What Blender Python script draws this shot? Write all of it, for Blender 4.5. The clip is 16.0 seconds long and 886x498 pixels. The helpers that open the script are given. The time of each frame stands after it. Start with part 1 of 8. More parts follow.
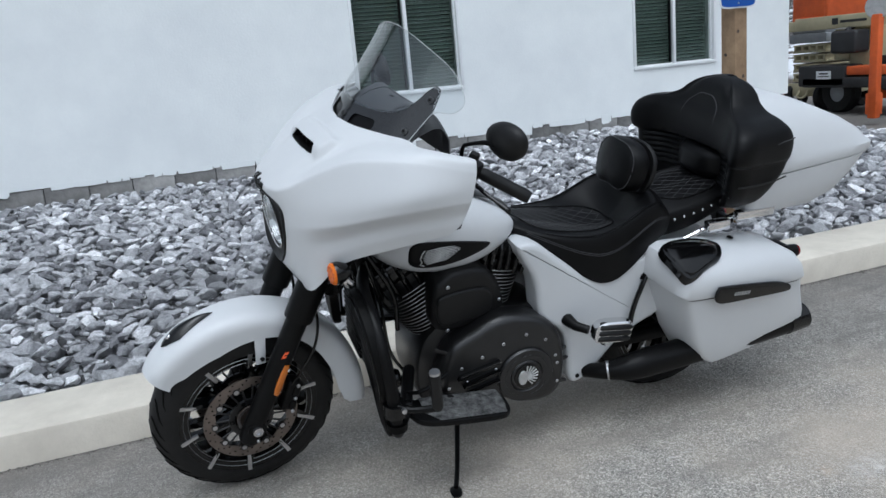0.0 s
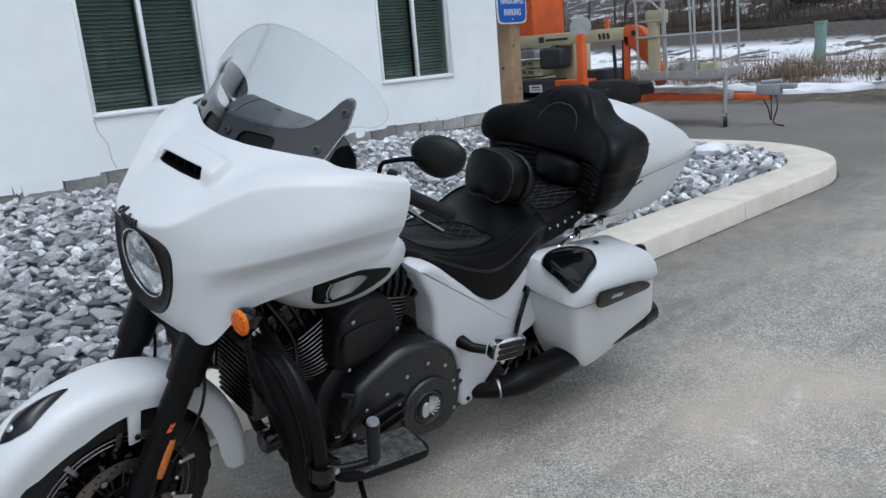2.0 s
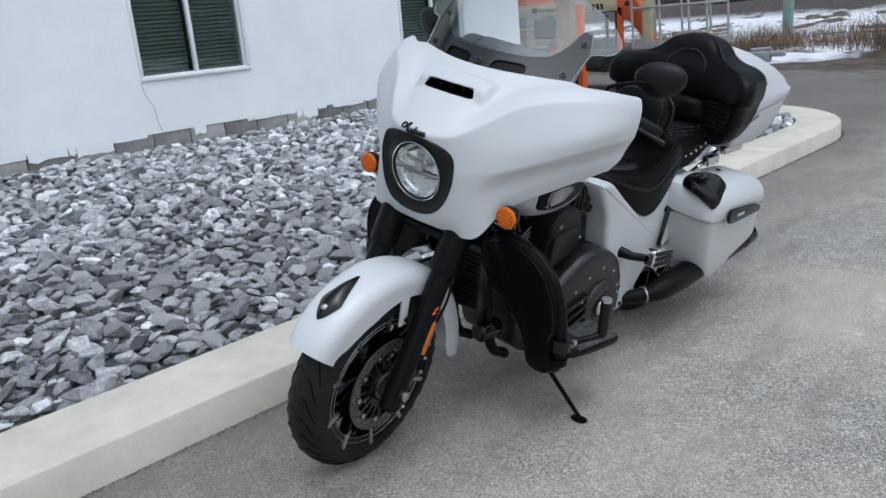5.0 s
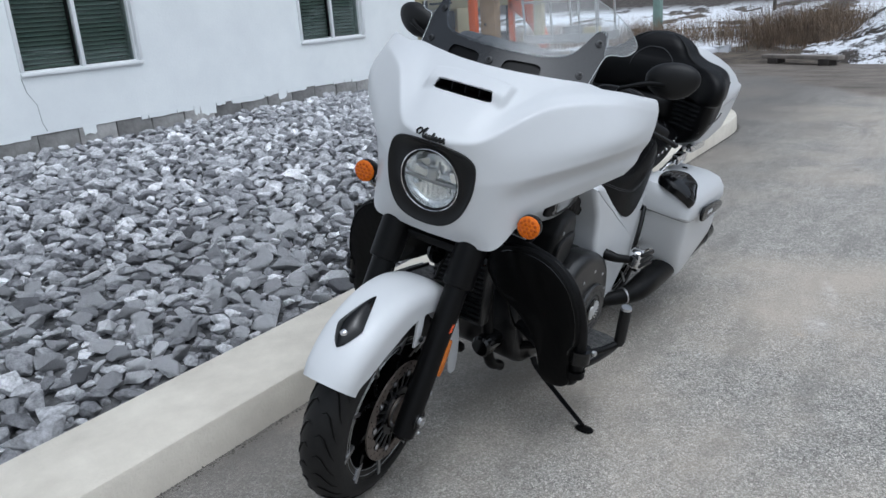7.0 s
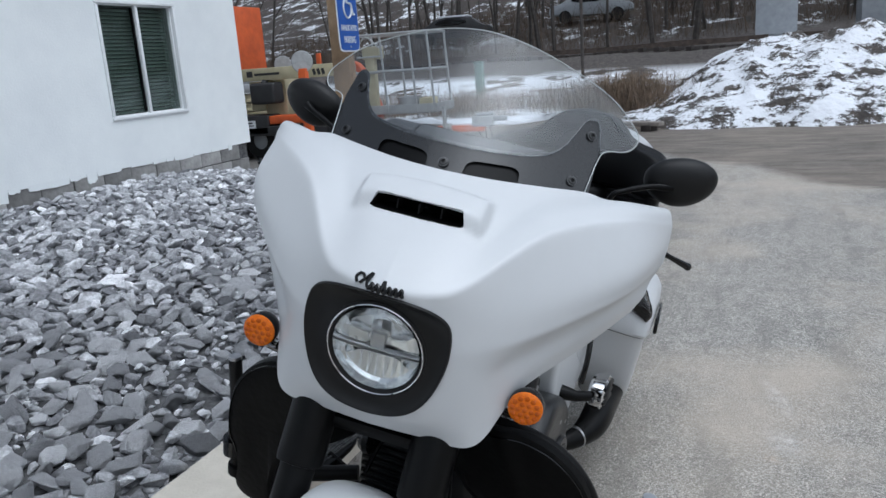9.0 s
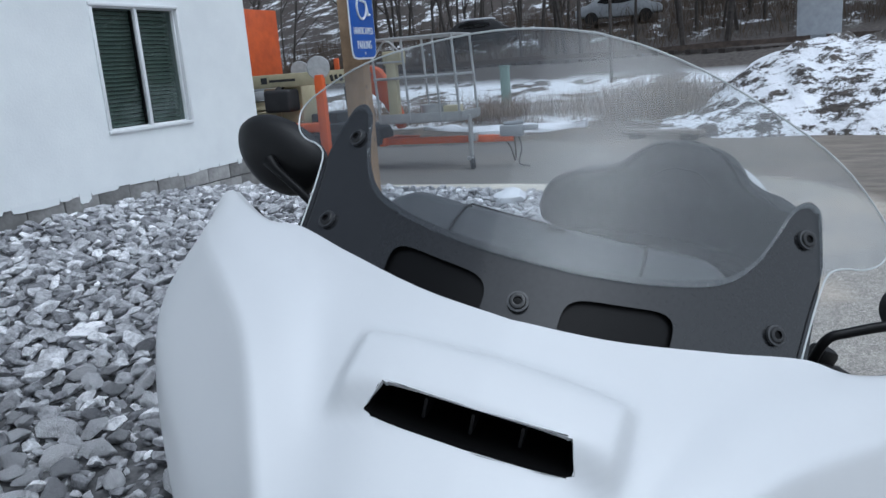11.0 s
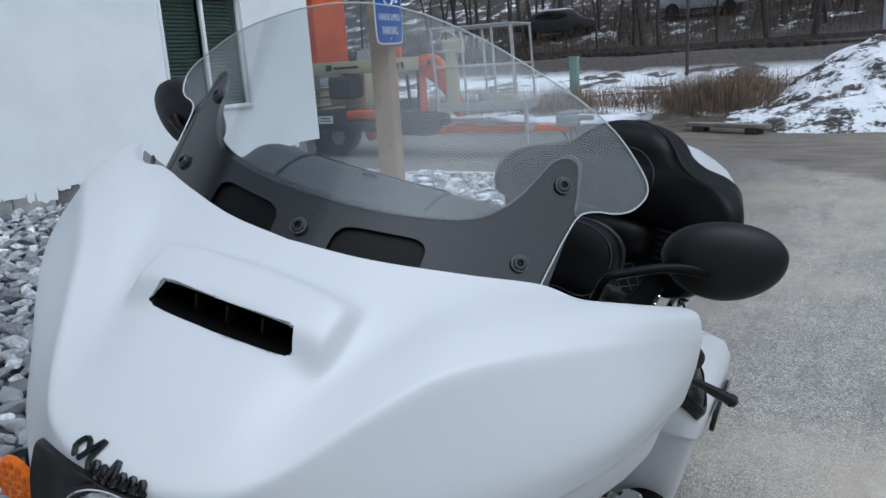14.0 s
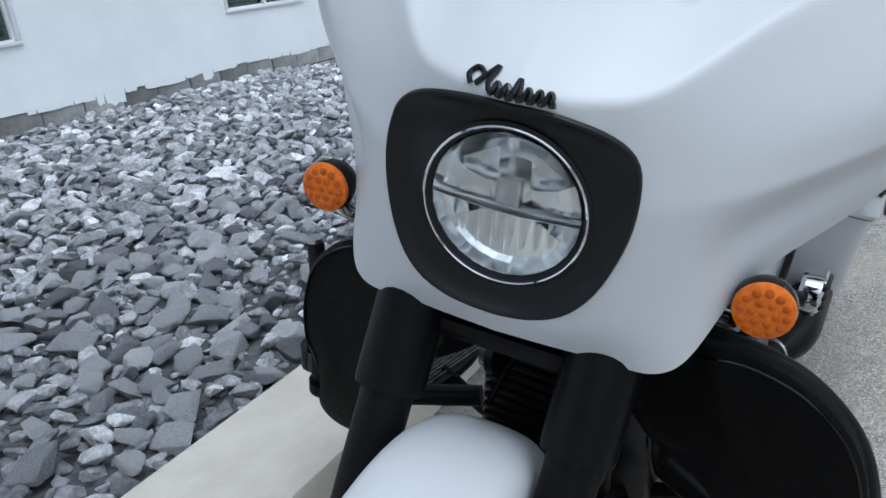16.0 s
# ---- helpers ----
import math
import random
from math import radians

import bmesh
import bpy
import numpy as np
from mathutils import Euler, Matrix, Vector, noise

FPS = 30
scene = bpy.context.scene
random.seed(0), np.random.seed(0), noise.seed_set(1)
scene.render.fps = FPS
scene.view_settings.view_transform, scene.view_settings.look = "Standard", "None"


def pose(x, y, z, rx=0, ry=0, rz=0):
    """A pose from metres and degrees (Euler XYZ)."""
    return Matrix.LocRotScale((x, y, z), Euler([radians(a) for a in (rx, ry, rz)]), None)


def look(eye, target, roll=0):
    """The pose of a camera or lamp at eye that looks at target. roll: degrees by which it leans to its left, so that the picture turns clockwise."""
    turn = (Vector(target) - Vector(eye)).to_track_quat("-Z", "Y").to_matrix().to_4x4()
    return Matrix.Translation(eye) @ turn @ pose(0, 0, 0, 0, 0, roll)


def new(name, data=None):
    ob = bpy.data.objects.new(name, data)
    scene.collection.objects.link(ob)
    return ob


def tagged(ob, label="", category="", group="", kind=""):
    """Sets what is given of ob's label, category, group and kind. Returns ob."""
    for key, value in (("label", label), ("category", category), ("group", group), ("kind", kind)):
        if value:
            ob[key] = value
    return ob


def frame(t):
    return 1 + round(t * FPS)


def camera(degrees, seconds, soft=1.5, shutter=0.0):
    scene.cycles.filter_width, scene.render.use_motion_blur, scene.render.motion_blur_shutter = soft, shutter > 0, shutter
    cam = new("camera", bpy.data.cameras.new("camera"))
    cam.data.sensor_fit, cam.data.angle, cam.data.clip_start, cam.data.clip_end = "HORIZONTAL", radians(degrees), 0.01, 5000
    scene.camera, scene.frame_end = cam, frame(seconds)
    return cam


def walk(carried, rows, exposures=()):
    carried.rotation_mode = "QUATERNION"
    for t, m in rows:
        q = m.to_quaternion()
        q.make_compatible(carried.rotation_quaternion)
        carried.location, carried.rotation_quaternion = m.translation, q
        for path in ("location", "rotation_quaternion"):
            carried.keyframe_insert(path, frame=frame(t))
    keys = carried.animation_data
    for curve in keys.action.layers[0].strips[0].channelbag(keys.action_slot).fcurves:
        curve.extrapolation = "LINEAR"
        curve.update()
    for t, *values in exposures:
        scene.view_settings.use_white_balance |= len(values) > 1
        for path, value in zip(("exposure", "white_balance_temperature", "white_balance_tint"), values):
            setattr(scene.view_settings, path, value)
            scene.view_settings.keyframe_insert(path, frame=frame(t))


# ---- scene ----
cam = camera(59.6, 16.0)
PATH = [
    (0, (0.027, 0.018, 1.439), (0.685, 1.847, 0.967), -5.3),
    (0.5, (-0.039, 0.208, 1.457), (0.719, 1.996, 0.981), -7.2),
    (1, (-0.076, 0.332, 1.458), (0.89, 2.016, 0.976), -7.0),
    (1.5, (-0.224, 0.468, 1.475), (0.937, 2.023, 0.994), -5.9),
    (2, (-0.361, 0.526, 1.467), (0.919, 1.98, 0.969), -4.9),
    (2.5, (-0.504, 0.462, 1.463), (0.833, 1.861, 0.959), -5.3),
    (3, (-0.671, 0.388, 1.469), (0.709, 1.748, 0.972), -6.1),
    (3.5, (-0.844, 0.369, 1.469), (0.557, 1.709, 0.978), -6.2),
    (4, (-1.085, 0.445, 1.457), (0.315, 1.787, 0.97), -6.2),
    (4.5, (-1.213, 0.596, 1.437), (0.144, 1.972, 0.921), -5.4),
    (4.7, (-1.243, 0.679, 1.43), (0.099, 2.06, 0.889), -5.1),
    (6.8, (-1.481, 1.169, 1.478), (0.053, 2.294, 0.862), -4.2),
    (7, (-1.422, 1.226, 1.478), (0.126, 2.339, 0.873), -4.2),
    (7.5, (-1.267, 1.372, 1.494), (0.323, 2.441, 0.923), -4.1),
    (8, (-1.137, 1.558, 1.511), (0.545, 2.51, 0.997), -4.1),
    (8.5, (-1.037, 1.761, 1.52), (0.732, 2.56, 1.039), -4.2),
    (9, (-0.864, 1.886, 1.512), (0.936, 2.616, 1.036), -4.1),
    (9.2, (-0.762, 1.933, 1.517), (1.043, 2.652, 1.042), -4.2),
    (11.3, (-0.031, 2.246, 1.548), (1.735, 3.063, 1.085), -4.4),
    (11.5, (0.002, 2.231, 1.55), (1.746, 3.088, 1.077), -4.6),
    (12, (0.036, 2.174, 1.55), (1.751, 3.085, 1.072), -5.1),
    (12.5, (0.021, 2.112, 1.546), (1.737, 3.029, 1.083), -5.1),
    (13, (-0.035, 2.028, 1.54), (1.69, 2.937, 1.095), -4.7),
    (13.5, (-0.108, 1.941, 1.533), (1.606, 2.871, 1.091), -4.3),
    (14, (-0.108, 1.862, 1.492), (1.584, 2.817, 1.019), -3.7),
    (14.5, (-0.097, 1.83, 1.45), (1.517, 2.9, 0.952), -4.4),
    (15, (-0.149, 1.86, 1.41), (1.378, 3.035, 0.874), -5.8),
    (15.5, (-0.299, 1.998, 1.339), (1.244, 3.134, 0.767), -6.5),
    (16, (-0.373, 2.155, 1.243), (1.216, 3.167, 0.571), -7.6),
]
walk(cam, [(t, look(eye, target, roll)) for t, eye, target, roll in PATH],
     exposures=[(0.0, -0.17, 5650, 6), (4.5, -0.18, 5650, 7), (9.0, -0.24, 5650, 7), (11.4, -0.32, 5450, 6), (12.0, -0.30, 5450, 6), (14.5, -0.39, 5450, 6), (15.5, -0.40, 5400, 6), (16.0, -0.16, 5450, 6)])

# ---- world and light: overcast winter day ----
world = bpy.data.worlds.new("overcast_sky")
scene.world = world
world.use_nodes = True
wn = world.node_tree.nodes
wl = world.node_tree.links
wn.clear()
sky = wn.new("ShaderNodeTexSky")
sky.sky_type = "NISHITA"
sky.sun_disc = False
sky.sun_elevation = radians(68)
sky.sun_rotation = radians(200)
sky.air_density = 1.0
sky.dust_density = 7.0
grey = wn.new("ShaderNodeHueSaturation")
grey.inputs["Saturation"].default_value = 0.28
back = wn.new("ShaderNodeBackground")
back.inputs["Strength"].default_value = 0.14
wout = wn.new("ShaderNodeOutputWorld")
wl.new(sky.outputs["Color"], grey.inputs["Color"])
wl.new(grey.outputs["Color"], back.inputs["Color"])
wl.new(back.outputs["Background"], wout.inputs["Surface"])

sun_data = bpy.data.lights.new("sun", "SUN")
sun_data.energy = 0.86
sun_data.angle = radians(120)
sun_data.color = (1.0, 0.98, 0.95)
sun = new("sun", sun_data)
sun.matrix_world = look((-1.5, -9, 7), (0, 0, 0))


# ---- materials ----
def material(name, color, rough=0.5, metal=0.0, spread=0.0, scale=20.0, bump=0.0, bump_scale=80.0, second=None,
             coat=0.0, per_object=0.0, detail=6.0, sheen=0.5):
    """A principled material whose colour wanders between two tones at two scales, with fine relief."""
    m = bpy.data.materials.new(name)
    m.use_nodes = True
    n, l = m.node_tree.nodes, m.node_tree.links
    p = n["Principled BSDF"]
    p.inputs["Roughness"].default_value = rough
    p.inputs["Metallic"].default_value = metal
    p.inputs["Coat Weight"].default_value = coat
    p.inputs["Specular IOR Level"].default_value = sheen
    co = n.new("ShaderNodeTexCoord")
    if second is None:
        second = tuple(max(0.0, c * (1 - spread)) for c in color)
    big = n.new("ShaderNodeTexNoise")
    big.inputs["Scale"].default_value = scale
    big.inputs["Detail"].default_value = detail
    big.inputs["Roughness"].default_value = 0.65
    l.new(co.outputs["Object"], big.inputs["Vector"])
    ramp = n.new("ShaderNodeValToRGB")
    ramp.color_ramp.elements[0].position = 0.35
    ramp.color_ramp.elements[1].position = 0.68
    ramp.color_ramp.elements[0].color = (*second, 1)
    ramp.color_ramp.elements[1].color = (*color, 1)
    l.new(big.outputs["Fac"], ramp.inputs["Fac"])
    tone = ramp.outputs["Color"]
    if per_object:
        info = n.new("ShaderNodeObjectInfo")
        mapr = n.new("ShaderNodeMapRange")
        mapr.inputs["To Min"].default_value = 1 - per_object
        mapr.inputs["To Max"].default_value = 1 + per_object
        l.new(info.outputs["Random"], mapr.inputs["Value"])
        mul = n.new("ShaderNodeMix")
        mul.data_type, mul.blend_type = "RGBA", "MULTIPLY"
        mul.inputs["Factor"].default_value = 1.0
        l.new(tone, mul.inputs["A"])
        l.new(mapr.outputs["Result"], mul.inputs["B"])
        tone = mul.outputs["Result"]
    l.new(tone, p.inputs["Base Color"])
    if bump:
        fine = n.new("ShaderNodeTexNoise")
        fine.inputs["Scale"].default_value = bump_scale
        fine.inputs["Detail"].default_value = 5
        l.new(co.outputs["Object"], fine.inputs["Vector"])
        b = n.new("ShaderNodeBump")
        b.inputs["Strength"].default_value = bump
        b.inputs["Distance"].default_value = 0.01
        l.new(fine.outputs["Fac"], b.inputs["Height"])
        l.new(b.outputs["Normal"], p.inputs["Normal"])
    return m


WHITE = material("matte_pearl_white_paint", (0.60, 0.614, 0.628), 0.42, spread=0.025, scale=6, bump=0.015, bump_scale=900, coat=0.15)
BLACK = material("satin_black_paint", (0.004, 0.004, 0.0043), 0.36, spread=0.3, scale=14, bump=0.03, bump_scale=500, sheen=0.16)
GLOSS = material("gloss_black", (0.003, 0.003, 0.0032), 0.13, spread=0.2, scale=12, sheen=0.42)
ENGINE = material("engine_black", (0.009, 0.009, 0.0097), 0.32, spread=0.5, scale=25, bump=0.06, bump_scale=500, sheen=0.62)
PLASTIC = material("black_grained_plastic", (0.007, 0.007, 0.0074), 0.47, spread=0.25, scale=20, bump=0.06, bump_scale=900, sheen=0.32)
VINYL = material("black_vinyl_leather", (0.0032, 0.0033, 0.0038), 0.42, spread=0.35, scale=9, bump=0.06, bump_scale=420, sheen=0.17)
DASH = material("grey_black_dash_pad", (0.042, 0.044, 0.047), 0.42, spread=0.2, scale=12, sheen=0.6)
FIN = material("machined_fin_and_rim_glint", (0.46, 0.46, 0.455), 0.4, 0.85, spread=0.3, scale=40)
CLOTH = material("black_soft_vinyl_cover", (0.0025, 0.0025, 0.0026), 0.5, spread=0.35, scale=7, bump=0.16, bump_scale=60, sheen=0.12)
THREAD = material("grey_thread", (0.045, 0.045, 0.048), 0.8, spread=0.3, scale=90)
TREAD = material("mottled_ribbed_rubber", (0.15, 0.15, 0.148), 0.45, second=(0.012, 0.012, 0.012), scale=45, sheen=0.5)
RUBBER = material("tyre_rubber", (0.006, 0.006, 0.0062), 0.55, second=(0.011, 0.0107, 0.0105), scale=18, bump=0.1, bump_scale=260, sheen=0.3)
STEEL = material("machined_steel", (0.62, 0.62, 0.63), 0.28, 1.0, spread=0.15, scale=30)
DISC = material("brake_disc_steel", (0.26, 0.22, 0.195), 0.42, 0.9, spread=0.35, scale=16, bump=0.06, bump_scale=400)
CHROME = material("chrome", (0.78, 0.78, 0.79), 0.07, 1.0, spread=0.03, scale=20)
SILVER = material("silver_badge", (0.55, 0.55, 0.54), 0.36, 0.35, spread=0.2, scale=60)
AMBER = material("amber_lens", (0.82, 0.20, 0.003), 0.22, second=(0.60, 0.12, 0.002), scale=110, coat=0.15, sheen=0.3)
AMBER_DEEP = material("deep_amber", (0.62, 0.115, 0.002), 0.15, spread=0.3, scale=60, coat=0.2, sheen=0.3)
ORANGE_TAG = material("orange_tag", (0.85, 0.12, 0.03), 0.5, spread=0.1, scale=60)
RED_LENS = material("red_lens", (0.35, 0.01, 0.015), 0.15, spread=0.3, scale=40, coat=0.5)
REFLECTOR = material("amber_reflector", (0.46, 0.13, 0.012), 0.25, spread=0.2, scale=90)


def glass(name, tint=(0.95, 0.97, 0.97), rough=0.0, ior=1.45):
    m = bpy.data.materials.new(name)
    m.use_nodes = True
    n, l = m.node_tree.nodes, m.node_tree.links
    n.clear()
    out = n.new("ShaderNodeOutputMaterial")
    tr = n.new("ShaderNodeBsdfTransparent")
    tr.inputs["Color"].default_value = (*tint, 1)
    gl = n.new("ShaderNodeBsdfGlossy")
    gl.inputs["Roughness"].default_value = rough
    lw = n.new("ShaderNodeLayerWeight")
    lw.inputs["Blend"].default_value = 0.5
    pw = n.new("ShaderNodeMath")
    pw.operation = "POWER"
    pw.inputs[1].default_value = 4.0
    l.new(lw.outputs["Facing"], pw.inputs[0])
    fr = n.new("ShaderNodeMath")
    fr.operation = "MULTIPLY_ADD"
    fr.inputs[1].default_value = 0.7
    fr.inputs[2].default_value = ((ior - 1) / (ior + 1)) ** 2
    l.new(pw.outputs[0], fr.inputs[0])
    mix = n.new("ShaderNodeMixShader")
    l.new(fr.outputs[0], mix.inputs["Fac"])
    l.new(tr.outputs["BSDF"], mix.inputs[1])
    l.new(gl.outputs["BSDF"], mix.inputs[2])
    l.new(mix.outputs["Shader"], out.inputs["Surface"])
    return m


SCREEN = glass("clear_acrylic", (0.93, 0.945, 0.95), 0.0, 1.75)
PANE = glass("window_glass", (0.62, 0.68, 0.66), 0.01, 1.5)
REFL = material("lamp_reflector", (0.93, 0.94, 0.95), 0.20, 1.0, spread=0.04, scale=60)
LENS = glass("headlight_glass", (0.97, 0.98, 0.98), 0.0, 1.35)


# ---- mesh helpers ----
def part(name, bm, mat, parent=None, label="", smooth=32):
    """Links a bmesh as one mesh object under a thing or a part."""
    me = bpy.data.meshes.new(name)
    bmesh.ops.recalc_face_normals(bm, faces=bm.faces)
    bm.to_mesh(me)
    bm.free()
    if smooth:
        me.shade_smooth()
        me.set_sharp_from_angle(angle=radians(smooth))
    me.materials.append(mat)
    ob = new(name, me)
    if parent is not None:
        ob.parent = parent
    if label:
        ob["label"] = label
    return ob


def thing(name, m, label, category, group="", kind=""):
    ob = new(name)
    ob.empty_display_size = 0.1
    ob.matrix_world = m
    return tagged(ob, label, category, group, kind)


def moved(bm, m):
    bmesh.ops.transform(bm, matrix=m, verts=bm.verts)
    return bm


def joined(*bms):
    """One bmesh out of several."""
    out = bmesh.new()
    for b in bms:
        me = bpy.data.meshes.new("tmp")
        b.to_mesh(me)
        b.free()
        out.from_mesh(me)
        bpy.data.meshes.remove(me)
    return out


def box(sx, sy, sz, at=(0, 0, 0), bevel=0.0, seg=2):
    bm = bmesh.new()
    bmesh.ops.create_cube(bm, size=1.0)
    bmesh.ops.scale(bm, vec=(sx, sy, sz), verts=bm.verts)
    if bevel:
        bmesh.ops.bevel(bm, geom=bm.edges[:], offset=bevel, segments=seg, affect="EDGES", profile=0.5)
    bmesh.ops.translate(bm, vec=at, verts=bm.verts)
    return bm


def smooth_line(pts, n, closed=False):
    """Catmull-Rom through the points, n samples."""
    p = np.asarray(pts, float)
    k = len(p)
    out = []
    total = k if closed else k - 1
    for i in range(n):
        t = i * total / (n if closed else n - 1)
        a = min(int(t), total - 1)
        u = t - a
        if closed:
            p0, p1, p2, p3 = p[(a - 1) % k], p[a % k], p[(a + 1) % k], p[(a + 2) % k]
        else:
            p1, p2 = p[a], p[a + 1]
            p0 = p[a - 1] if a > 0 else 2 * p1 - p2
            p3 = p[a + 2] if a + 2 < k else 2 * p2 - p1
        out.append(0.5 * (2 * p1 + (p2 - p0) * u + (2 * p0 - 5 * p1 + 4 * p2 - p3) * u * u + (3 * p1 - p0 - 3 * p2 + p3) * u ** 3))
    return np.array(out)


def skin(rows, closed=False, caps=False):
    """Faces between rows of points."""
    bm = bmesh.new()
    grid = [[bm.verts.new(Vector(q)) for q in row] for row in rows]
    w = len(grid[0])
    for a, b in zip(grid, grid[1:]):
        for j in range(w if closed else w - 1):
            k = (j + 1) % w
            bm.faces.new((a[j], a[k], b[k], b[j]))
    if caps:
        bm.faces.new(grid[0][::-1])
        bm.faces.new(grid[-1])
    return bm


def thick(bm, d):
    """Gives a sheet a thickness: a second skin behind it, joined along the open edges."""
    bmesh.ops.recalc_face_normals(bm, faces=bm.faces)
    bm.normal_update()
    twin = {v: bm.verts.new(v.co - v.normal * d) for v in list(bm.verts)}
    for f in list(bm.faces):
        bm.faces.new([twin[v] for v in reversed(f.verts)])
    for e in [e for e in bm.edges if len(e.link_faces) == 1 and e.verts[0] in twin and e.verts[1] in twin]:
        p, q = e.verts
        bm.faces.new((p, q, twin[q], twin[p]))
    return bm


def tube(pts, r, n=12, caps=True, smooth=0):
    """A round bar along points; r may be a list."""
    p = smooth_line(pts, smooth) if smooth else np.asarray(pts, float)
    k = len(p)
    rad = np.interp(np.linspace(0, 1, k), np.linspace(0, 1, len(r)), r) if isinstance(r, (list, tuple)) else [r] * k
    tan = np.gradient(p, axis=0)
    tan /= np.linalg.norm(tan, axis=1)[:, None] + 1e-9
    ref = np.array([0, 0, 1.0]) if abs(tan[0][2]) < 0.9 else np.array([1.0, 0, 0])
    side = np.cross(tan[0], ref)
    side /= np.linalg.norm(side)
    rows = []
    for i in range(k):
        side = side - tan[i] * (side @ tan[i])
        side /= np.linalg.norm(side) + 1e-9
        up = np.cross(tan[i], side)
        rows.append([p[i] + rad[i] * (math.cos(a) * side + math.sin(a) * up) for a in np.linspace(0, 2 * math.pi, n, endpoint=False)])
    return skin(rows, closed=True, caps=caps)


def lathe(profile, n=32, axis="Y", at=(0, 0, 0), caps=True):
    """Turns (radius, along) pairs about an axis."""
    rows = []
    for r, h in profile:
        ring = []
        for a in np.linspace(0, 2 * math.pi, n, endpoint=False):
            c, s_ = r * math.cos(a), r * math.sin(a)
            ring.append({"Y": (c, h, s_), "Z": (c, s_, h), "X": (h, c, s_)}[axis])
        rows.append(ring)
    return moved(skin(rows, closed=True, caps=caps), Matrix.Translation(at))


def prism(outline, depth, bevel=0.0, axis="Y", at=0.0, seg=2):
    """A 2D outline, drawn out along an axis from at to at + depth."""
    bm = bmesh.new()

    def place(a, b, h):
        return {"Y": (a, h, b), "X": (h, a, b), "Z": (a, b, h)}[axis]

    f = bm.faces.new([bm.verts.new(place(a, b, at)) for a, b in outline])
    out = bmesh.ops.extrude_face_region(bm, geom=[f])
    d = Vector(place(0, 0, depth))
    bmesh.ops.translate(bm, vec=d, verts=[v for v in out["geom"] if isinstance(v, bmesh.types.BMVert)])
    if bevel:
        edges = [e for e in bm.edges if abs(e.calc_face_angle(0)) > 0.5 and (e.verts[0].co - e.verts[1].co).dot(d) ** 2 < 1e-9]
        bmesh.ops.bevel(bm, geom=edges, offset=bevel, segments=seg, affect="EDGES", profile=0.5)
    return bm


def slab(outline, y0, y1, r, steps=4):
    """A plate with a rounded outer edge between y0 and y1 from an outline in x and z; r: the edge's radius."""
    p = np.asarray(outline, float)
    d = np.roll(p, -1, 0) - np.roll(p, 1, 0)
    nrm = np.stack([d[:, 1], -d[:, 0]], 1)
    nrm /= np.linalg.norm(nrm, axis=1)[:, None] + 1e-9
    area = 0.5 * float((p[:, 0] * np.roll(p[:, 1], -1) - np.roll(p[:, 0], -1) * p[:, 1]).sum())
    if area < 0:
        nrm = -nrm
    out = 1 if y1 > y0 else -1
    rows = [[(a, y0, b) for a, b in p]]
    for k in range(steps + 1):
        t = k / steps * math.pi / 2
        q = p - nrm * r * (1 - math.cos(t))
        rows.append([(a, y1 - out * r * (1 - math.sin(t)), b) for a, b in q])
    return skin(rows, True, True)


def lettering(text, size, depth=0.002):
    cu = bpy.data.curves.new("text", "FONT")
    cu.body, cu.size, cu.extrude = text, size, depth
    cu.align_x, cu.align_y = "CENTER", "CENTER"
    ob = bpy.data.objects.new("text", cu)
    scene.collection.objects.link(ob)
    me = ob.evaluated_get(bpy.context.evaluated_depsgraph_get()).to_mesh()
    bm = bmesh.new()
    bm.from_mesh(me)
    bpy.data.objects.remove(ob)
    return bm


def screw(at, r=0.008, h=0.006, turn=None):
    """A small domed socket screw, its head along -Y."""
    bm = lathe([(r, 0), (r, -h * 0.6), (r * 0.75, -h), (r * 0.42, -h), (r * 0.4, -h * 0.3)], 10)
    if turn is not None:
        moved(bm, turn)
    return moved(bm, Matrix.Translation(at))


# ---- ground, kerb, building ----
def ground_height(x, y):
    """Flat lot; a bank, the track bed and a wooded hillside beyond it; low hills all round."""
    d = x - (31.5 + 0.23 * (y - 5.0))
    z = 0.0
    if x > 13.8:
        z += 0.25 * min(1, (x - 13.8) / 3.0) + 0.05 * math.sin(x * 1.3 + y * 0.7) * min(1, (x - 13.8) / 2)
    if d > -7:
        z += 0.95 * min(1, (d + 7) / 5.2) ** 1.5
    if d > 4:
        z += 0.12 * (d - 4) + 0.9 * min(1, (d - 4) / 5) + 0.35 * noise.noise((x * 0.12, y * 0.12, 3)) * min(1, (d - 4) / 8)
    if d > 30:
        z += 0.25 * (d - 30)
    for far in (-x - 60, -y - 60, y - 70):
        if far > 0:
            z += min(far, 60) * 0.18
    return min(z, 40)


def noise_mask(n, l, co, scale, lo, hi, detail=8, rough=0.6):
    t = n.new("ShaderNodeTexNoise")
    t.inputs["Scale"].default_value = scale
    t.inputs["Detail"].default_value = detail
    t.inputs["Roughness"].default_value = rough
    l.new(co, t.inputs["Vector"])
    r = n.new("ShaderNodeMapRange")
    r.inputs["From Min"].default_value = lo
    r.inputs["From Max"].default_value = hi
    l.new(t.outputs["Fac"], r.inputs["Value"])
    return r.outputs["Result"]


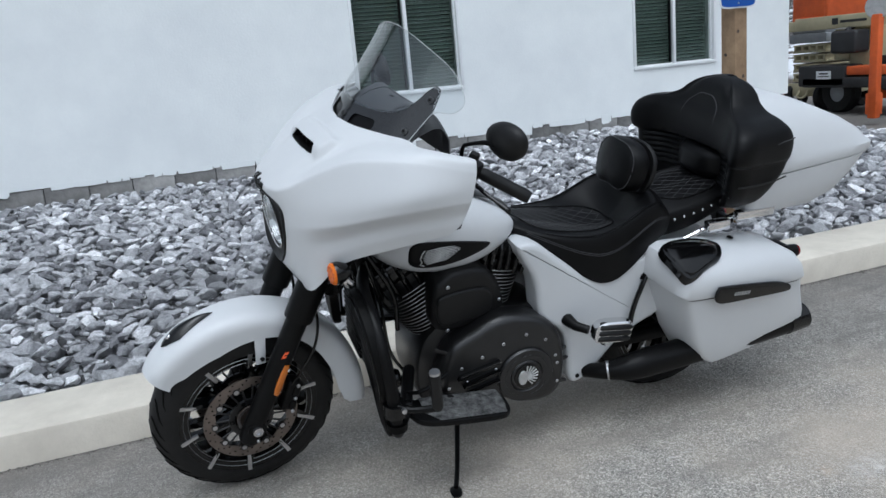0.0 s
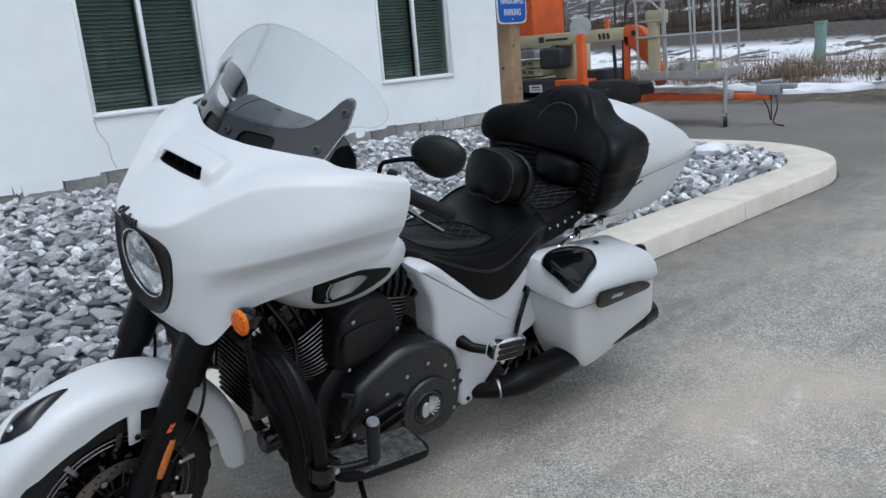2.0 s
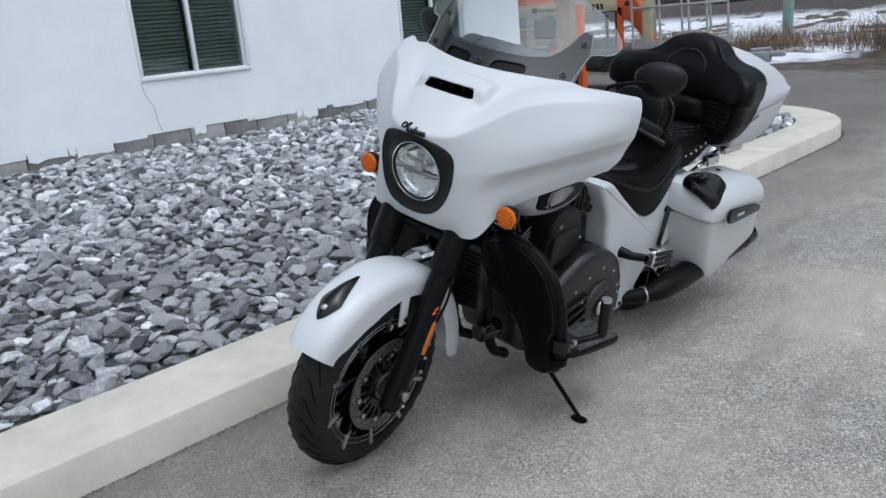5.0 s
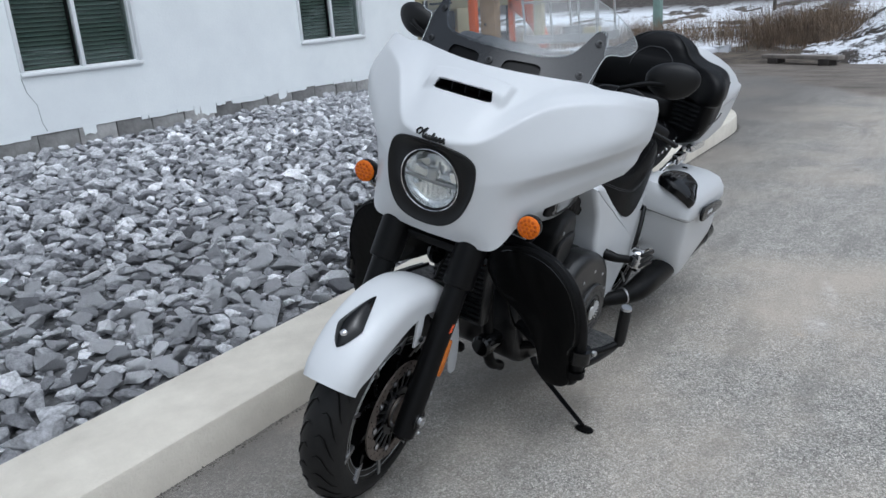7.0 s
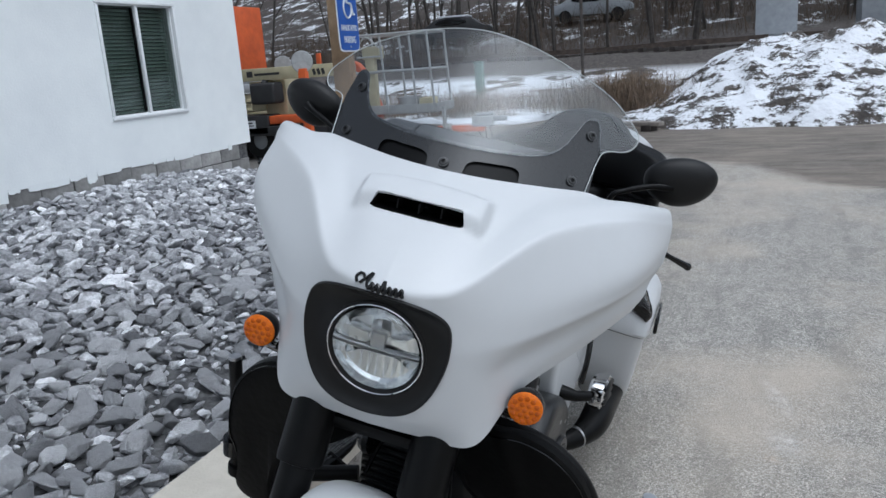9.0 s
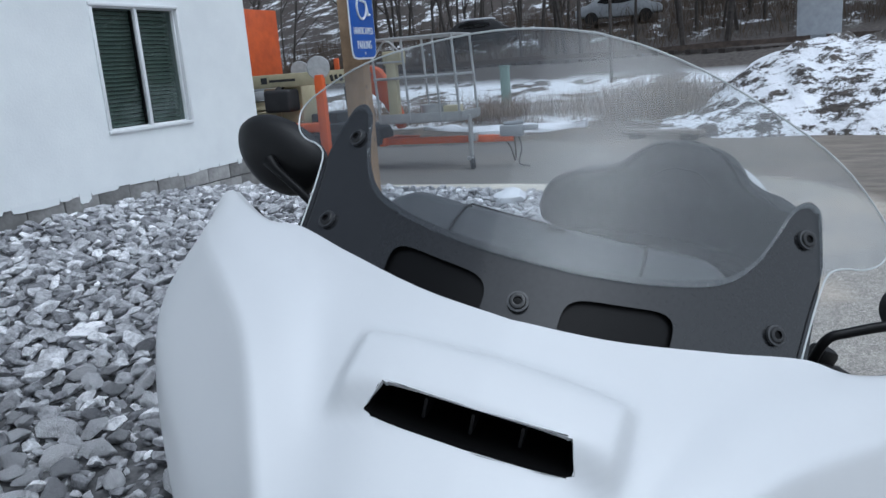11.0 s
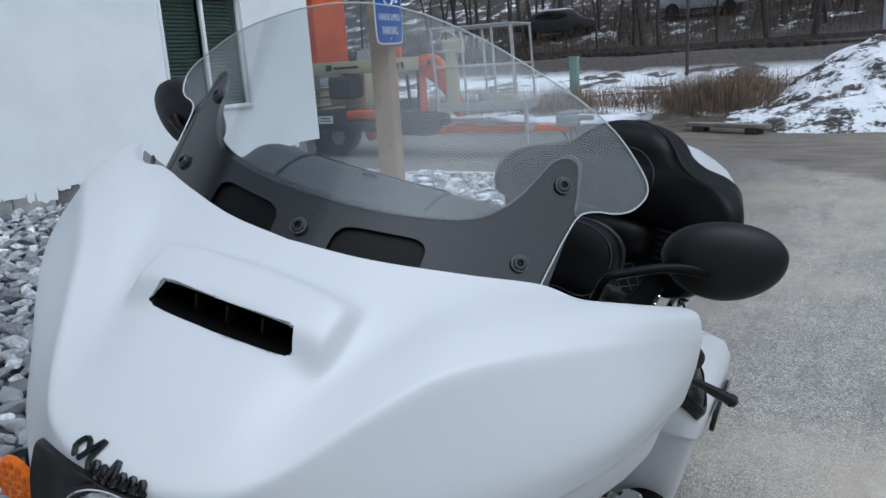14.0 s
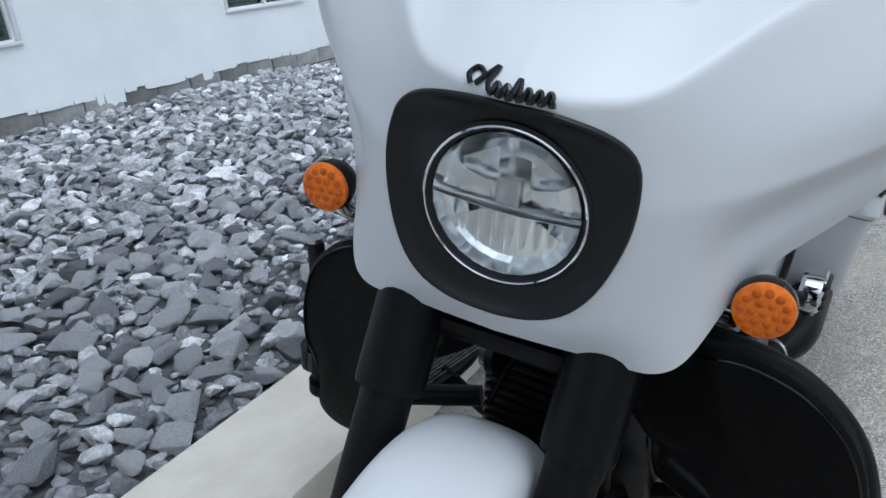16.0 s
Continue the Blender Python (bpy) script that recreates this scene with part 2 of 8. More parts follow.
def blend(n, l, fac, a, b, mode="MIX"):
    m = n.new("ShaderNodeMix")
    m.data_type, m.blend_type = "RGBA", mode
    for key, v in (("Factor", fac), ("A", a), ("B", b)):
        if isinstance(v, (int, float)):
            m.inputs[key].default_value = v
        elif isinstance(v, tuple):
            m.inputs[key].default_value = (*v, 1)
        else:
            l.new(v, m.inputs[key])
    return m.outputs["Result"]


def asphalt_material():
    m = bpy.data.materials.new("worn_asphalt")
    m.use_nodes = True
    n, l = m.node_tree.nodes, m.node_tree.links
    p = n["Principled BSDF"]
    co = n.new("ShaderNodeTexCoord").outputs["Object"]
    grains = n.new("ShaderNodeTexVoronoi")
    grains.inputs["Scale"].default_value = 280
    l.new(co, grains.inputs["Vector"])
    sep = n.new("ShaderNodeSeparateColor")
    l.new(grains.outputs["Color"], sep.inputs["Color"])
    stone = n.new("ShaderNodeValToRGB")
    stone.color_ramp.elements[0].color = (0.075, 0.071, 0.066, 1)
    stone.color_ramp.elements[1].color = (0.66, 0.63, 0.58, 1)
    mid_stone = stone.color_ramp.elements.new(0.80)
    mid_stone.color = (0.45, 0.425, 0.385, 1)
    l.new(sep.outputs["Red"], stone.inputs["Fac"])
    coarse = n.new("ShaderNodeTexVoronoi")
    coarse.inputs["Scale"].default_value = 140
    l.new(co, coarse.inputs["Vector"])
    csep = n.new("ShaderNodeSeparateColor")
    l.new(coarse.outputs["Color"], csep.inputs["Color"])
    cm = n.new("ShaderNodeMapRange")
    cm.inputs["To Min"].default_value = 0.62
    cm.inputs["To Max"].default_value = 1.38
    l.new(csep.outputs["Green"], cm.inputs["Value"])
    cl = noise_mask(n, l, co, 9.0, 0.3, 0.7, 6)
    cr = n.new("ShaderNodeMapRange")
    cr.inputs["To Min"].default_value = 0.86
    cr.inputs["To Max"].default_value = 1.16
    l.new(cl, cr.inputs["Value"])
    big = noise_mask(n, l, co, 0.55, 0.38, 0.66)
    bigf = n.new("ShaderNodeMath")
    bigf.operation = "MULTIPLY"
    bigf.inputs[1].default_value = 0.45
    l.new(big, bigf.inputs[0])
    col = blend(n, l, bigf.outputs[0], stone.outputs["Color"], (0.40, 0.372, 0.335))
    col = blend(n, l, 1.0, col, cm.outputs["Result"], "MULTIPLY")
    col = blend(n, l, 1.0, col, cr.outputs["Result"], "MULTIPLY")
    streaks = n.new("ShaderNodeMapping")
    streaks.inputs["Rotation"].default_value = (0, 0, 0.35)
    streaks.inputs["Scale"].default_value = (0.9, 4.5, 1)
    l.new(co, streaks.inputs["Vector"])
    dark = noise_mask(n, l, streaks.outputs["Vector"], 1.1, 0.52, 0.72)
    fac = n.new("ShaderNodeMath")
    fac.operation = "MULTIPLY"
    fac.inputs[1].default_value = 0.75
    l.new(dark, fac.inputs[0])
    col = blend(n, l, fac.outputs[0], col, (0.17, 0.162, 0.15))
    scuff = noise_mask(n, l, co, 2.6, 0.585, 0.72, 14, 0.85)
    long_ = n.new("ShaderNodeMapping")
    long_.inputs["Rotation"].default_value = (0, 0, -0.5)
    long_.inputs["Scale"].default_value = (1.2, 9.0, 1)
    l.new(co, long_.inputs["Vector"])
    drag = noise_mask(n, l, long_.outputs["Vector"], 1.4, 0.60, 0.72, 14, 0.85)
    fs = n.new("ShaderNodeMath")
    fs.operation = "MAXIMUM"
    l.new(scuff, fs.inputs[0])
    l.new(drag, fs.inputs[1])
    fm = n.new("ShaderNodeMath")
    fm.operation = "MULTIPLY"
    fm.inputs[1].default_value = 0.5
    l.new(fs.outputs[0], fm.inputs[0])
    col = blend(n, l, fm.outputs[0], col, (0.72, 0.70, 0.67))
    tan = noise_mask(n, l, co, 0.42, 0.46, 0.62, 6)
    ft = n.new("ShaderNodeMath")
    ft.operation = "MULTIPLY"
    ft.inputs[1].default_value = 0.75
    l.new(tan, ft.inputs[0])
    col = blend(n, l, ft.outputs[0], col, (0.52, 0.455, 0.375))
    # small black pits between the stones, and oil spots
    pit = n.new("ShaderNodeTexVoronoi")
    pit.inputs["Scale"].default_value = 95
    l.new(co, pit.inputs["Vector"])
    pm_ = n.new("ShaderNodeMapRange")
    pm_.inputs["From Min"].default_value = 0.20
    pm_.inputs["From Max"].default_value = 0.08
    pm_.inputs["To Max"].default_value = 0.9
    l.new(pit.outputs["Distance"], pm_.inputs["Value"])
    col = blend(n, l, pm_.outputs["Result"], col, (0.10, 0.096, 0.09))
    spot = noise_mask(n, l, co, 3.1, 0.70, 0.75, 4)
    sp = n.new("ShaderNodeMath")
    sp.operation = "MULTIPLY"
    sp.inputs[1].default_value = 0.55
    l.new(spot, sp.inputs[0])
    col = blend(n, l, sp.outputs[0], col, (0.12, 0.115, 0.105))
    # chalky scuffs, a tan spot and a long scratch
    for mx_, my_, rx_, ry_, turn_, tone_, amount in ((2.08, 1.73, 0.13, 0.07, 0.4, (0.86, 0.85, 0.83), 0.8), (2.50, 1.75, 0.22, 0.04, 0.25, (0.84, 0.83, 0.81), 0.65), (1.95, 1.78, 0.05, 0.04, 0.0, (0.62, 0.47, 0.32), 0.6),
                                                     (1.60, 2.105, 0.10, 0.012, 0.12, (0.84, 0.83, 0.80), 0.7), (2.3, 2.33, 0.95, 0.006, -0.13, (0.74, 0.72, 0.69), 0.55), (1.2, 1.2, 0.25, 0.02, 0.9, (0.8, 0.79, 0.76), 0.4), (3.4, 1.2, 0.3, 0.06, -0.4, (0.8, 0.78, 0.75), 0.4)):
        mp = n.new("ShaderNodeMapping")
        mp.vector_type = "TEXTURE"
        mp.inputs["Location"].default_value = (mx_, my_, 0)
        mp.inputs["Rotation"].default_value = (0, 0, turn_)
        mp.inputs["Scale"].default_value = (rx_, ry_, 1)
        l.new(co, mp.inputs["Vector"])
        ln_ = n.new("ShaderNodeVectorMath")
        ln_.operation = "LENGTH"
        l.new(mp.outputs["Vector"], ln_.inputs[0])
        inside_ = n.new("ShaderNodeMapRange")
        inside_.inputs["From Min"].default_value = 1.1
        inside_.inputs["From Max"].default_value = 0.0
        inside_.inputs["To Max"].default_value = amount
        l.new(ln_.outputs["Value"], inside_.inputs["Value"])
        broken = n.new("ShaderNodeMath")
        broken.operation = "MULTIPLY"
        l.new(inside_.outputs["Result"], broken.inputs[0])
        l.new(noise_mask(n, l, co, 22.0, 0.47, 0.60, 12, 0.9), broken.inputs[1])
        col = blend(n, l, broken.outputs[0], col, tone_)
    # asphalt gets darker towards the kerb, the change broken up by noise
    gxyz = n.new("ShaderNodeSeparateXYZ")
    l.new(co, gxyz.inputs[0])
    kerbward = n.new("ShaderNodeMath")
    kerbward.operation = "MULTIPLY_ADD"
    kerbward.inputs[1].default_value = 0.5
    l.new(noise_mask(n, l, co, 2.4, 0.3, 0.7, 10, 0.7), kerbward.inputs[0])
    l.new(gxyz.outputs["Y"], kerbward.inputs[2])
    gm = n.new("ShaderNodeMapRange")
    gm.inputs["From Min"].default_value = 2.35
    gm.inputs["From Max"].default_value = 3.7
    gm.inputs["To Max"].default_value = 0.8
    l.new(kerbward.outputs[0], gm.inputs["Value"])
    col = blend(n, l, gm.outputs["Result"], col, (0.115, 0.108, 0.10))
    # damp, darker ground towards the snow bank
    geo0 = n.new("ShaderNodeNewGeometry").outputs["Position"]
    dot = n.new("ShaderNodeVectorMath")
    dot.operation = "DOT_PRODUCT"
    dot.inputs[1].default_value = (0.62, -0.785, 0)
    l.new(geo0, dot.inputs[0])
    dn = n.new("ShaderNodeTexNoise")
    dn.inputs["Scale"].default_value = 0.8
    dn.inputs["Detail"].default_value = 8
    l.new(co, dn.inputs["Vector"])
    da = n.new("ShaderNodeMath")
    da.operation = "MULTIPLY_ADD"
    da.inputs[1].default_value = 1.6
    l.new(dn.outputs["Fac"], da.inputs[0])
    l.new(dot.outputs["Value"], da.inputs[2])
    damp = n.new("ShaderNodeMapRange")
    damp.inputs["From Min"].default_value = 4.7
    damp.inputs["From Max"].default_value = 5.0
    damp.inputs["To Max"].default_value = 0.85
    l.new(da.outputs[0], damp.inputs["Value"])
    mud = n.new("ShaderNodeMapping")
    mud.inputs["Rotation"].default_value = (0, 0, 0.2)
    mud.inputs["Scale"].default_value = (2.2, 0.7, 1)
    l.new(co, mud.inputs["Vector"])
    wet = blend(n, l, noise_mask(n, l, mud.outputs["Vector"], 1.5, 0.36, 0.64, 12, 0.75), (0.07, 0.058, 0.047), (0.23, 0.197, 0.165))
    col = blend(n, l, damp.outputs["Result"], col, wet)
    # verge: brown earth and snow beyond the lot, by height and place
    geo = n.new("ShaderNodeNewGeometry").outputs["Position"]
    xyz = n.new("ShaderNodeSeparateXYZ")
    l.new(geo, xyz.inputs[0])
    wob = n.new("ShaderNodeTexNoise")
    wob.inputs["Scale"].default_value = 0.9
    wob.inputs["Detail"].default_value = 6
    l.new(co, wob.inputs["Vector"])
    edge = n.new("ShaderNodeMath")
    edge.operation = "MULTIPLY_ADD"
    edge.inputs[1].default_value = 1.6
    l.new(wob.outputs["Fac"], edge.inputs[0])
    l.new(xyz.outputs["X"], edge.inputs[2])
    off = n.new("ShaderNodeMapRange")
    off.inputs["From Min"].default_value = 14.35
    off.inputs["From Max"].default_value = 14.6
    l.new(edge.outputs[0], off.inputs["Value"])
    earth = blend(n, l, noise_mask(n, l, co, 3.0, 0.35, 0.65), (0.045, 0.036, 0.028), (0.13, 0.105, 0.08))
    ballast = blend(n, l, noise_mask(n, l, co, 7.0, 0.35, 0.65, 10, 0.8), (0.022, 0.019, 0.017), (0.125, 0.108, 0.097))
    up = n.new("ShaderNodeMapRange")
    up.inputs["From Min"].default_value = 0.45
    up.inputs["From Max"].default_value = 0.6
    l.new(xyz.outputs["Z"], up.inputs["Value"])
    verge = blend(n, l, up.outputs["Result"], earth, ballast)
    hill = n.new("ShaderNodeMapRange")
    hill.inputs["From Min"].default_value = 1.7
    hill.inputs["From Max"].default_value = 2.2
    l.new(xyz.outputs["Z"], hill.inputs["Value"])
    slope = blend(n, l, noise_mask(n, l, co, 1.3, 0.3, 0.7), (0.014, 0.011, 0.009), (0.065, 0.05, 0.039))
    verge = blend(n, l, hill.outputs["Result"], verge, slope)
    # snow lies in patches
    sn = n.new("ShaderNodeMapping")
    sn.inputs["Scale"].default_value = (0.6, 0.5, 1)
    l.new(co, sn.inputs["Vector"])
    lying = noise_mask(n, l, sn.outputs["Vector"], 1.0, 0.455, 0.475, 12, 0.72)
    low = n.new("ShaderNodeMapRange")
    low.inputs["From Min"].default_value = 0.80
    low.inputs["From Max"].default_value = 0.55
    l.new(xyz.outputs["Z"], low.inputs["Value"])
    hs = n.new("ShaderNodeMapping")
    hs.inputs["Scale"].default_value = (0.30, 0.42, 0.8)
    l.new(co, hs.inputs["Vector"])
    hsnow = noise_mask(n, l, hs.outputs["Vector"], 1.0, 0.54, 0.56, 14, 0.84)
    rim = n.new("ShaderNodeMapRange")
    rim.inputs["From Min"].default_value = 16.4
    rim.inputs["From Max"].default_value = 17.0
    l.new(edge.outputs[0], rim.inputs["Value"])
    lyr = n.new("ShaderNodeMath")
    lyr.operation = "MULTIPLY"
    l.new(lying, lyr.inputs[0])
    l.new(rim.outputs["Result"], lyr.inputs[1])
    lying = lyr.outputs[0]
    both = n.new("ShaderNodeMath")
    both.operation = "MULTIPLY"
    l.new(lying, both.inputs[0])
    l.new(low.outputs["Result"], both.inputs[1])
    hb = n.new("ShaderNodeMath")
    hb.operation = "MULTIPLY"
    l.new(hsnow, hb.inputs[0])
    l.new(hill.outputs["Result"], hb.inputs[1])
    mx = n.new("ShaderNodeMath")
    mx.operation = "MAXIMUM"
    l.new(both.outputs[0], mx.inputs[0])
    l.new(hb.outputs[0], mx.inputs[1])
    verge = blend(n, l, mx.outputs[0], verge, (0.78, 0.8, 0.83))
    col = blend(n, l, off.outputs["Result"], col, verge)
    l.new(col, p.inputs["Base Color"])
    p.inputs["Roughness"].default_value = 0.85
    fine = n.new("ShaderNodeTexNoise")
    fine.inputs["Scale"].default_value = 140
    fine.inputs["Detail"].default_value = 3
    l.new(co, fine.inputs["Vector"])
    b = n.new("ShaderNodeBump")
    b.inputs["Strength"].default_value = 0.8
    b.inputs["Distance"].default_value = 0.007
    l.new(fine.outputs["Fac"], b.inputs["Height"])
    l.new(b.outputs["Normal"], p.inputs["Normal"])
    return m


ASPHALT = asphalt_material()
CONCRETE = material("cast_concrete", (0.67, 0.625, 0.54), 0.88, second=(0.53, 0.49, 0.42), scale=3.2, bump=0.3, bump_scale=90, detail=10)
STUCCO = material("white_stucco", (0.87, 0.90, 0.90), 0.9, second=(0.79, 0.82, 0.83), scale=1.3, bump=0.22, bump_scale=45)
VINYL_WHITE = material("white_vinyl_frame", (0.80, 0.82, 0.83), 0.35, spread=0.04, scale=8)
BLIND = material("blind_slat", (0.42, 0.47, 0.44), 0.6, spread=0.15, scale=5)
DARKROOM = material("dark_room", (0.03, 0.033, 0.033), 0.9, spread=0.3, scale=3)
BLOCK = material("concrete_block", (0.36, 0.355, 0.345), 0.92, second=(0.21, 0.205, 0.2), scale=7, bump=0.4, bump_scale=70, per_object=0.4)
SNOW = material("old_snow", (0.78, 0.80, 0.84), 0.7, second=(0.62, 0.64, 0.68), scale=3, bump=0.4, bump_scale=25)

# ground: fine where the camera looks, coarse far away
gx = sorted(set(list(np.arange(-6, 14, 2.0)) + list(np.arange(13, 48, 0.7)) + [-200, -150, -110, -80, -60, -40, -20, -10, 55, 65, 80, 110, 150, 200]))
gy = sorted(set(list(np.arange(-16, 34, 1.0)) + [-200, -150, -110, -80, -60, -45, -30, -22, 40, 50, 65, 80, 110, 150, 200]))
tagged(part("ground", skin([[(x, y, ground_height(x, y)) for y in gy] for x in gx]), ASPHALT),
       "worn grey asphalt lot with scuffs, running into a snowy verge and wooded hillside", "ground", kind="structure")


# kerb round the gravel bed: straight along the lot, turning round the end of the bed
def kerb_point(s_):
    """The line of the kerb's middle by its length, and the way it runs."""
    x0, y0, r = 6.62, 3.545, 1.50
    straight = x0 + 14.0
    if s_ < straight:
        return Vector((-14.0 + s_, y0, 0)), Vector((1, 0, 0))
    a = (s_ - straight) / r
    if a < math.pi / 2:
        return Vector((x0 + r * math.sin(a), y0 + r * (1 - math.cos(a)), 0)), Vector((math.cos(a), math.sin(a), 0))
    s2 = s_ - straight - r * math.pi / 2
    return Vector((x0 + r, y0 + r + s2, 0)), Vector((0, 1, 0))


def kerb_piece(a, b):
    prof = [(-0.226, -0.05), (-0.219, 0.128), (-0.213, 0.141), (-0.200, 0.1465), (0.0, 0.147), (0.19, 0.147), (0.205, 0.138), (0.21, -0.05)]
    rows = []
    for s_ in np.linspace(a, b, max(2, int((b - a) / 0.2))):
        c, d = kerb_point(s_)
        out = Vector((d.y, -d.x, 0))
        rows.append([c - out * u + Vector((0, 0, v)) for u, v in prof])
    return skin(rows, closed=True, caps=True)


kerb = thing("kerb", Matrix.Identity(4), "pale concrete kerb in long cast lengths with narrow joints", "kerb", kind="structure")
cuts = [0.0, 4.0, 7.05, 10.1, 13.15, 16.2, 19.23, 22.3, 24.4, 27.6]
for a, b in zip(cuts, cuts[1:]):
    part("kerb_length", kerb_piece(a + 0.004, b - 0.004), CONCRETE, kerb)


# building
WY, WX = 8.22, 8.06
wall = thing("wall_front", Matrix.Identity(4), "white stuccoed building wall with a ragged lower edge", "wall", kind="structure")
openings = [(2.19, 3.39), (5.67, 6.85)]
Z0, Z1 = 1.13, 2.34


def wall_sheet():
    bms = []
    xs = [-14.0]
    for a, b in openings:
        xs += [a, b]
    xs.append(WX)
    for i in range(0, len(xs), 2):
        a, b = xs[i], xs[i + 1]
        bms.append(box(b - a, 0.2, 4.5, ((a + b) / 2, WY + 0.1, 2.85)))
    for a, b in openings:
        bms.append(box(b - a, 0.2, Z0 - 0.6, ((a + b) / 2, WY + 0.1, (Z0 + 0.6) / 2)))
        bms.append(box(b - a, 0.2, 5.1 - Z1, ((a + b) / 2, WY + 0.1, (Z1 + 5.1) / 2)))
    return joined(*bms)


part("stucco", wall_sheet(), STUCCO, wall)
part("crack", tube([(2.17, WY - 0.001, 1.1), (2.19, WY - 0.001, 0.98), (2.26, WY - 0.001, 0.86), (2.27, WY - 0.001, 0.7), (2.30, WY - 0.001, 0.62)], 0.0035, 5),
     material("crack_shadow", (0.45, 0.47, 0.47), 0.9, spread=0.3), wall)
tagged(part("wall_end", box(0.2, 11.0, 5.0, (WX - 0.1, WY + 0.2 + 5.5, 2.6)), STUCCO), "white stuccoed end wall of the building", "wall", kind="structure")
tagged(part("wall_far", box(22.0, 0.2, 5.0, (-3.0, WY + 11.3, 2.6)), STUCCO), "plain white rear wall of the building", "wall", kind="structure")
tagged(part("wall_side", box(0.2, 11.0, 5.0, (-13.9, WY + 5.7, 2.6)), STUCCO), "plain white side wall of the building", "wall", kind="structure")
tagged(part("roof", box(22.6, 11.9, 0.25, (-2.97, WY + 5.6, 5.22), 0.03), BLACK), "plain dark flat roof of the building", "roof", kind="structure")


def window(i, a, b):
    w = thing(f"window_{i}", Matrix.Translation(((a + b) / 2, WY, Z0)), "white vinyl sliding window with half-shut grey blinds behind it", "window", kind="structure")
    W, H, t = b - a, Z1 - Z0, 0.036
    ring = [box(W + 0.04, 0.09, t, (0, 0.02, t / 2 - 0.02), 0.008), box(W + 0.04, 0.09, t, (0, 0.02, H - t / 2 + 0.02), 0.008),
            box(t, 0.088, H - 2 * t + 0.03, (-W / 2 + t / 2 - 0.02, 0.02, H / 2), 0.008), box(t, 0.088, H - 2 * t + 0.03, (W / 2 - t / 2 + 0.02, 0.02, H / 2), 0.008)]
    part("window_frame", joined(*ring), VINYL_WHITE, w)
    part("sash_rail", box(0.040, 0.06, H - 0.04, (0.0, 0.03, H / 2), 0.006), VINYL_WHITE, w)
    inner = [box(W - 0.03, 0.05, 0.014, (0, 0.05, 0.022), 0.003), box(W - 0.03, 0.05, 0.014, (0, 0.05, H - 0.022), 0.003),
             box(0.014, 0.05, H - 0.05, (-W / 2 + 0.022, 0.05, H / 2), 0.003), box(0.014, 0.05, H - 0.05, (W / 2 - 0.022, 0.05, H / 2), 0.003)]
    part("sash_frame", joined(*inner), VINYL_WHITE, w)
    for side, y in ((-1, 0.05), (1, 0.062)):
        pane = part("pane", box(W / 2 - 0.03, 0.006, H - 0.05, (side * (W / 4 - 0.004), y, H / 2)), PANE, w, smooth=0)
        pane.visible_shadow = False
    part("insect_screen", box(0.016, 0.03, H - 0.09, (-0.05, 0.035, H / 2)), BLACK, w)
    slat = skin([[(x, 0.10 + 0.022 * math.cos(u), 0.019 * math.sin(u)) for u in (-0.9, -0.3, 0.3, 0.9, 1.3)] for x in (-W / 2 + 0.03, W / 2 - 0.03)])
    me = None
    for k in range(29):
        z = 0.05 + k * (H - 0.08) / 28
        if me is None:
            ob = part("blind_slat", slat, BLIND, w)
            me = ob.data
        else:
            ob = new("blind_slat", me)
            ob.parent = w
        ob.location = (0, 0.0, z)
    # box behind the blinds, coloured near black for the room's lack of light
    part("room_shade_box", joined(box(W + 0.1, 0.02, H + 0.1, (0, 0.62, H / 2)), box(0.02, 0.4, H + 0.1, (-W / 2 - 0.05, 0.41, H / 2)), box(0.02, 0.4, H + 0.1, (W / 2 + 0.05, 0.41, H / 2)),
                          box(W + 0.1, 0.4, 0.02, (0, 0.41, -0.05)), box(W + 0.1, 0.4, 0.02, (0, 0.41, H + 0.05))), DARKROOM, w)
    return w


for i, (a, b) in enumerate(openings):
    window(i + 1, a, b)


# ---- the motorcycle ----
# its own frame: x to the rear from the front axle, y to its right, z up along its lean
BIKE = Matrix.Translation((0.19, 2.754, 0.0)) @ pose(0, 0, 0, 11.1, 0, -1.8)
RAKE = radians(27.0)
PIVOT = Matrix.Translation((-0.15, 0, 0))
STEER = PIVOT @ Matrix.Rotation(radians(8.3), 4, Vector((math.sin(RAKE), 0, math.cos(RAKE)))) @ PIVOT.inverted()

bike = thing("motorcycle", BIKE, "matte white touring motorcycle leaning on its side stand beside the kerb", "motorcycle")


def front(name, bm, mat, parent=None, label="", smooth=32):
    """A part that turns with the handlebar."""
    return part(name, moved(bm, STEER), mat, parent or bike, label, smooth)


def body(name, bm, mat, parent=None, label="", smooth=32):
    return part(name, bm, mat, parent or bike, label, smooth)


AX = Vector((0, 0, 0.325))


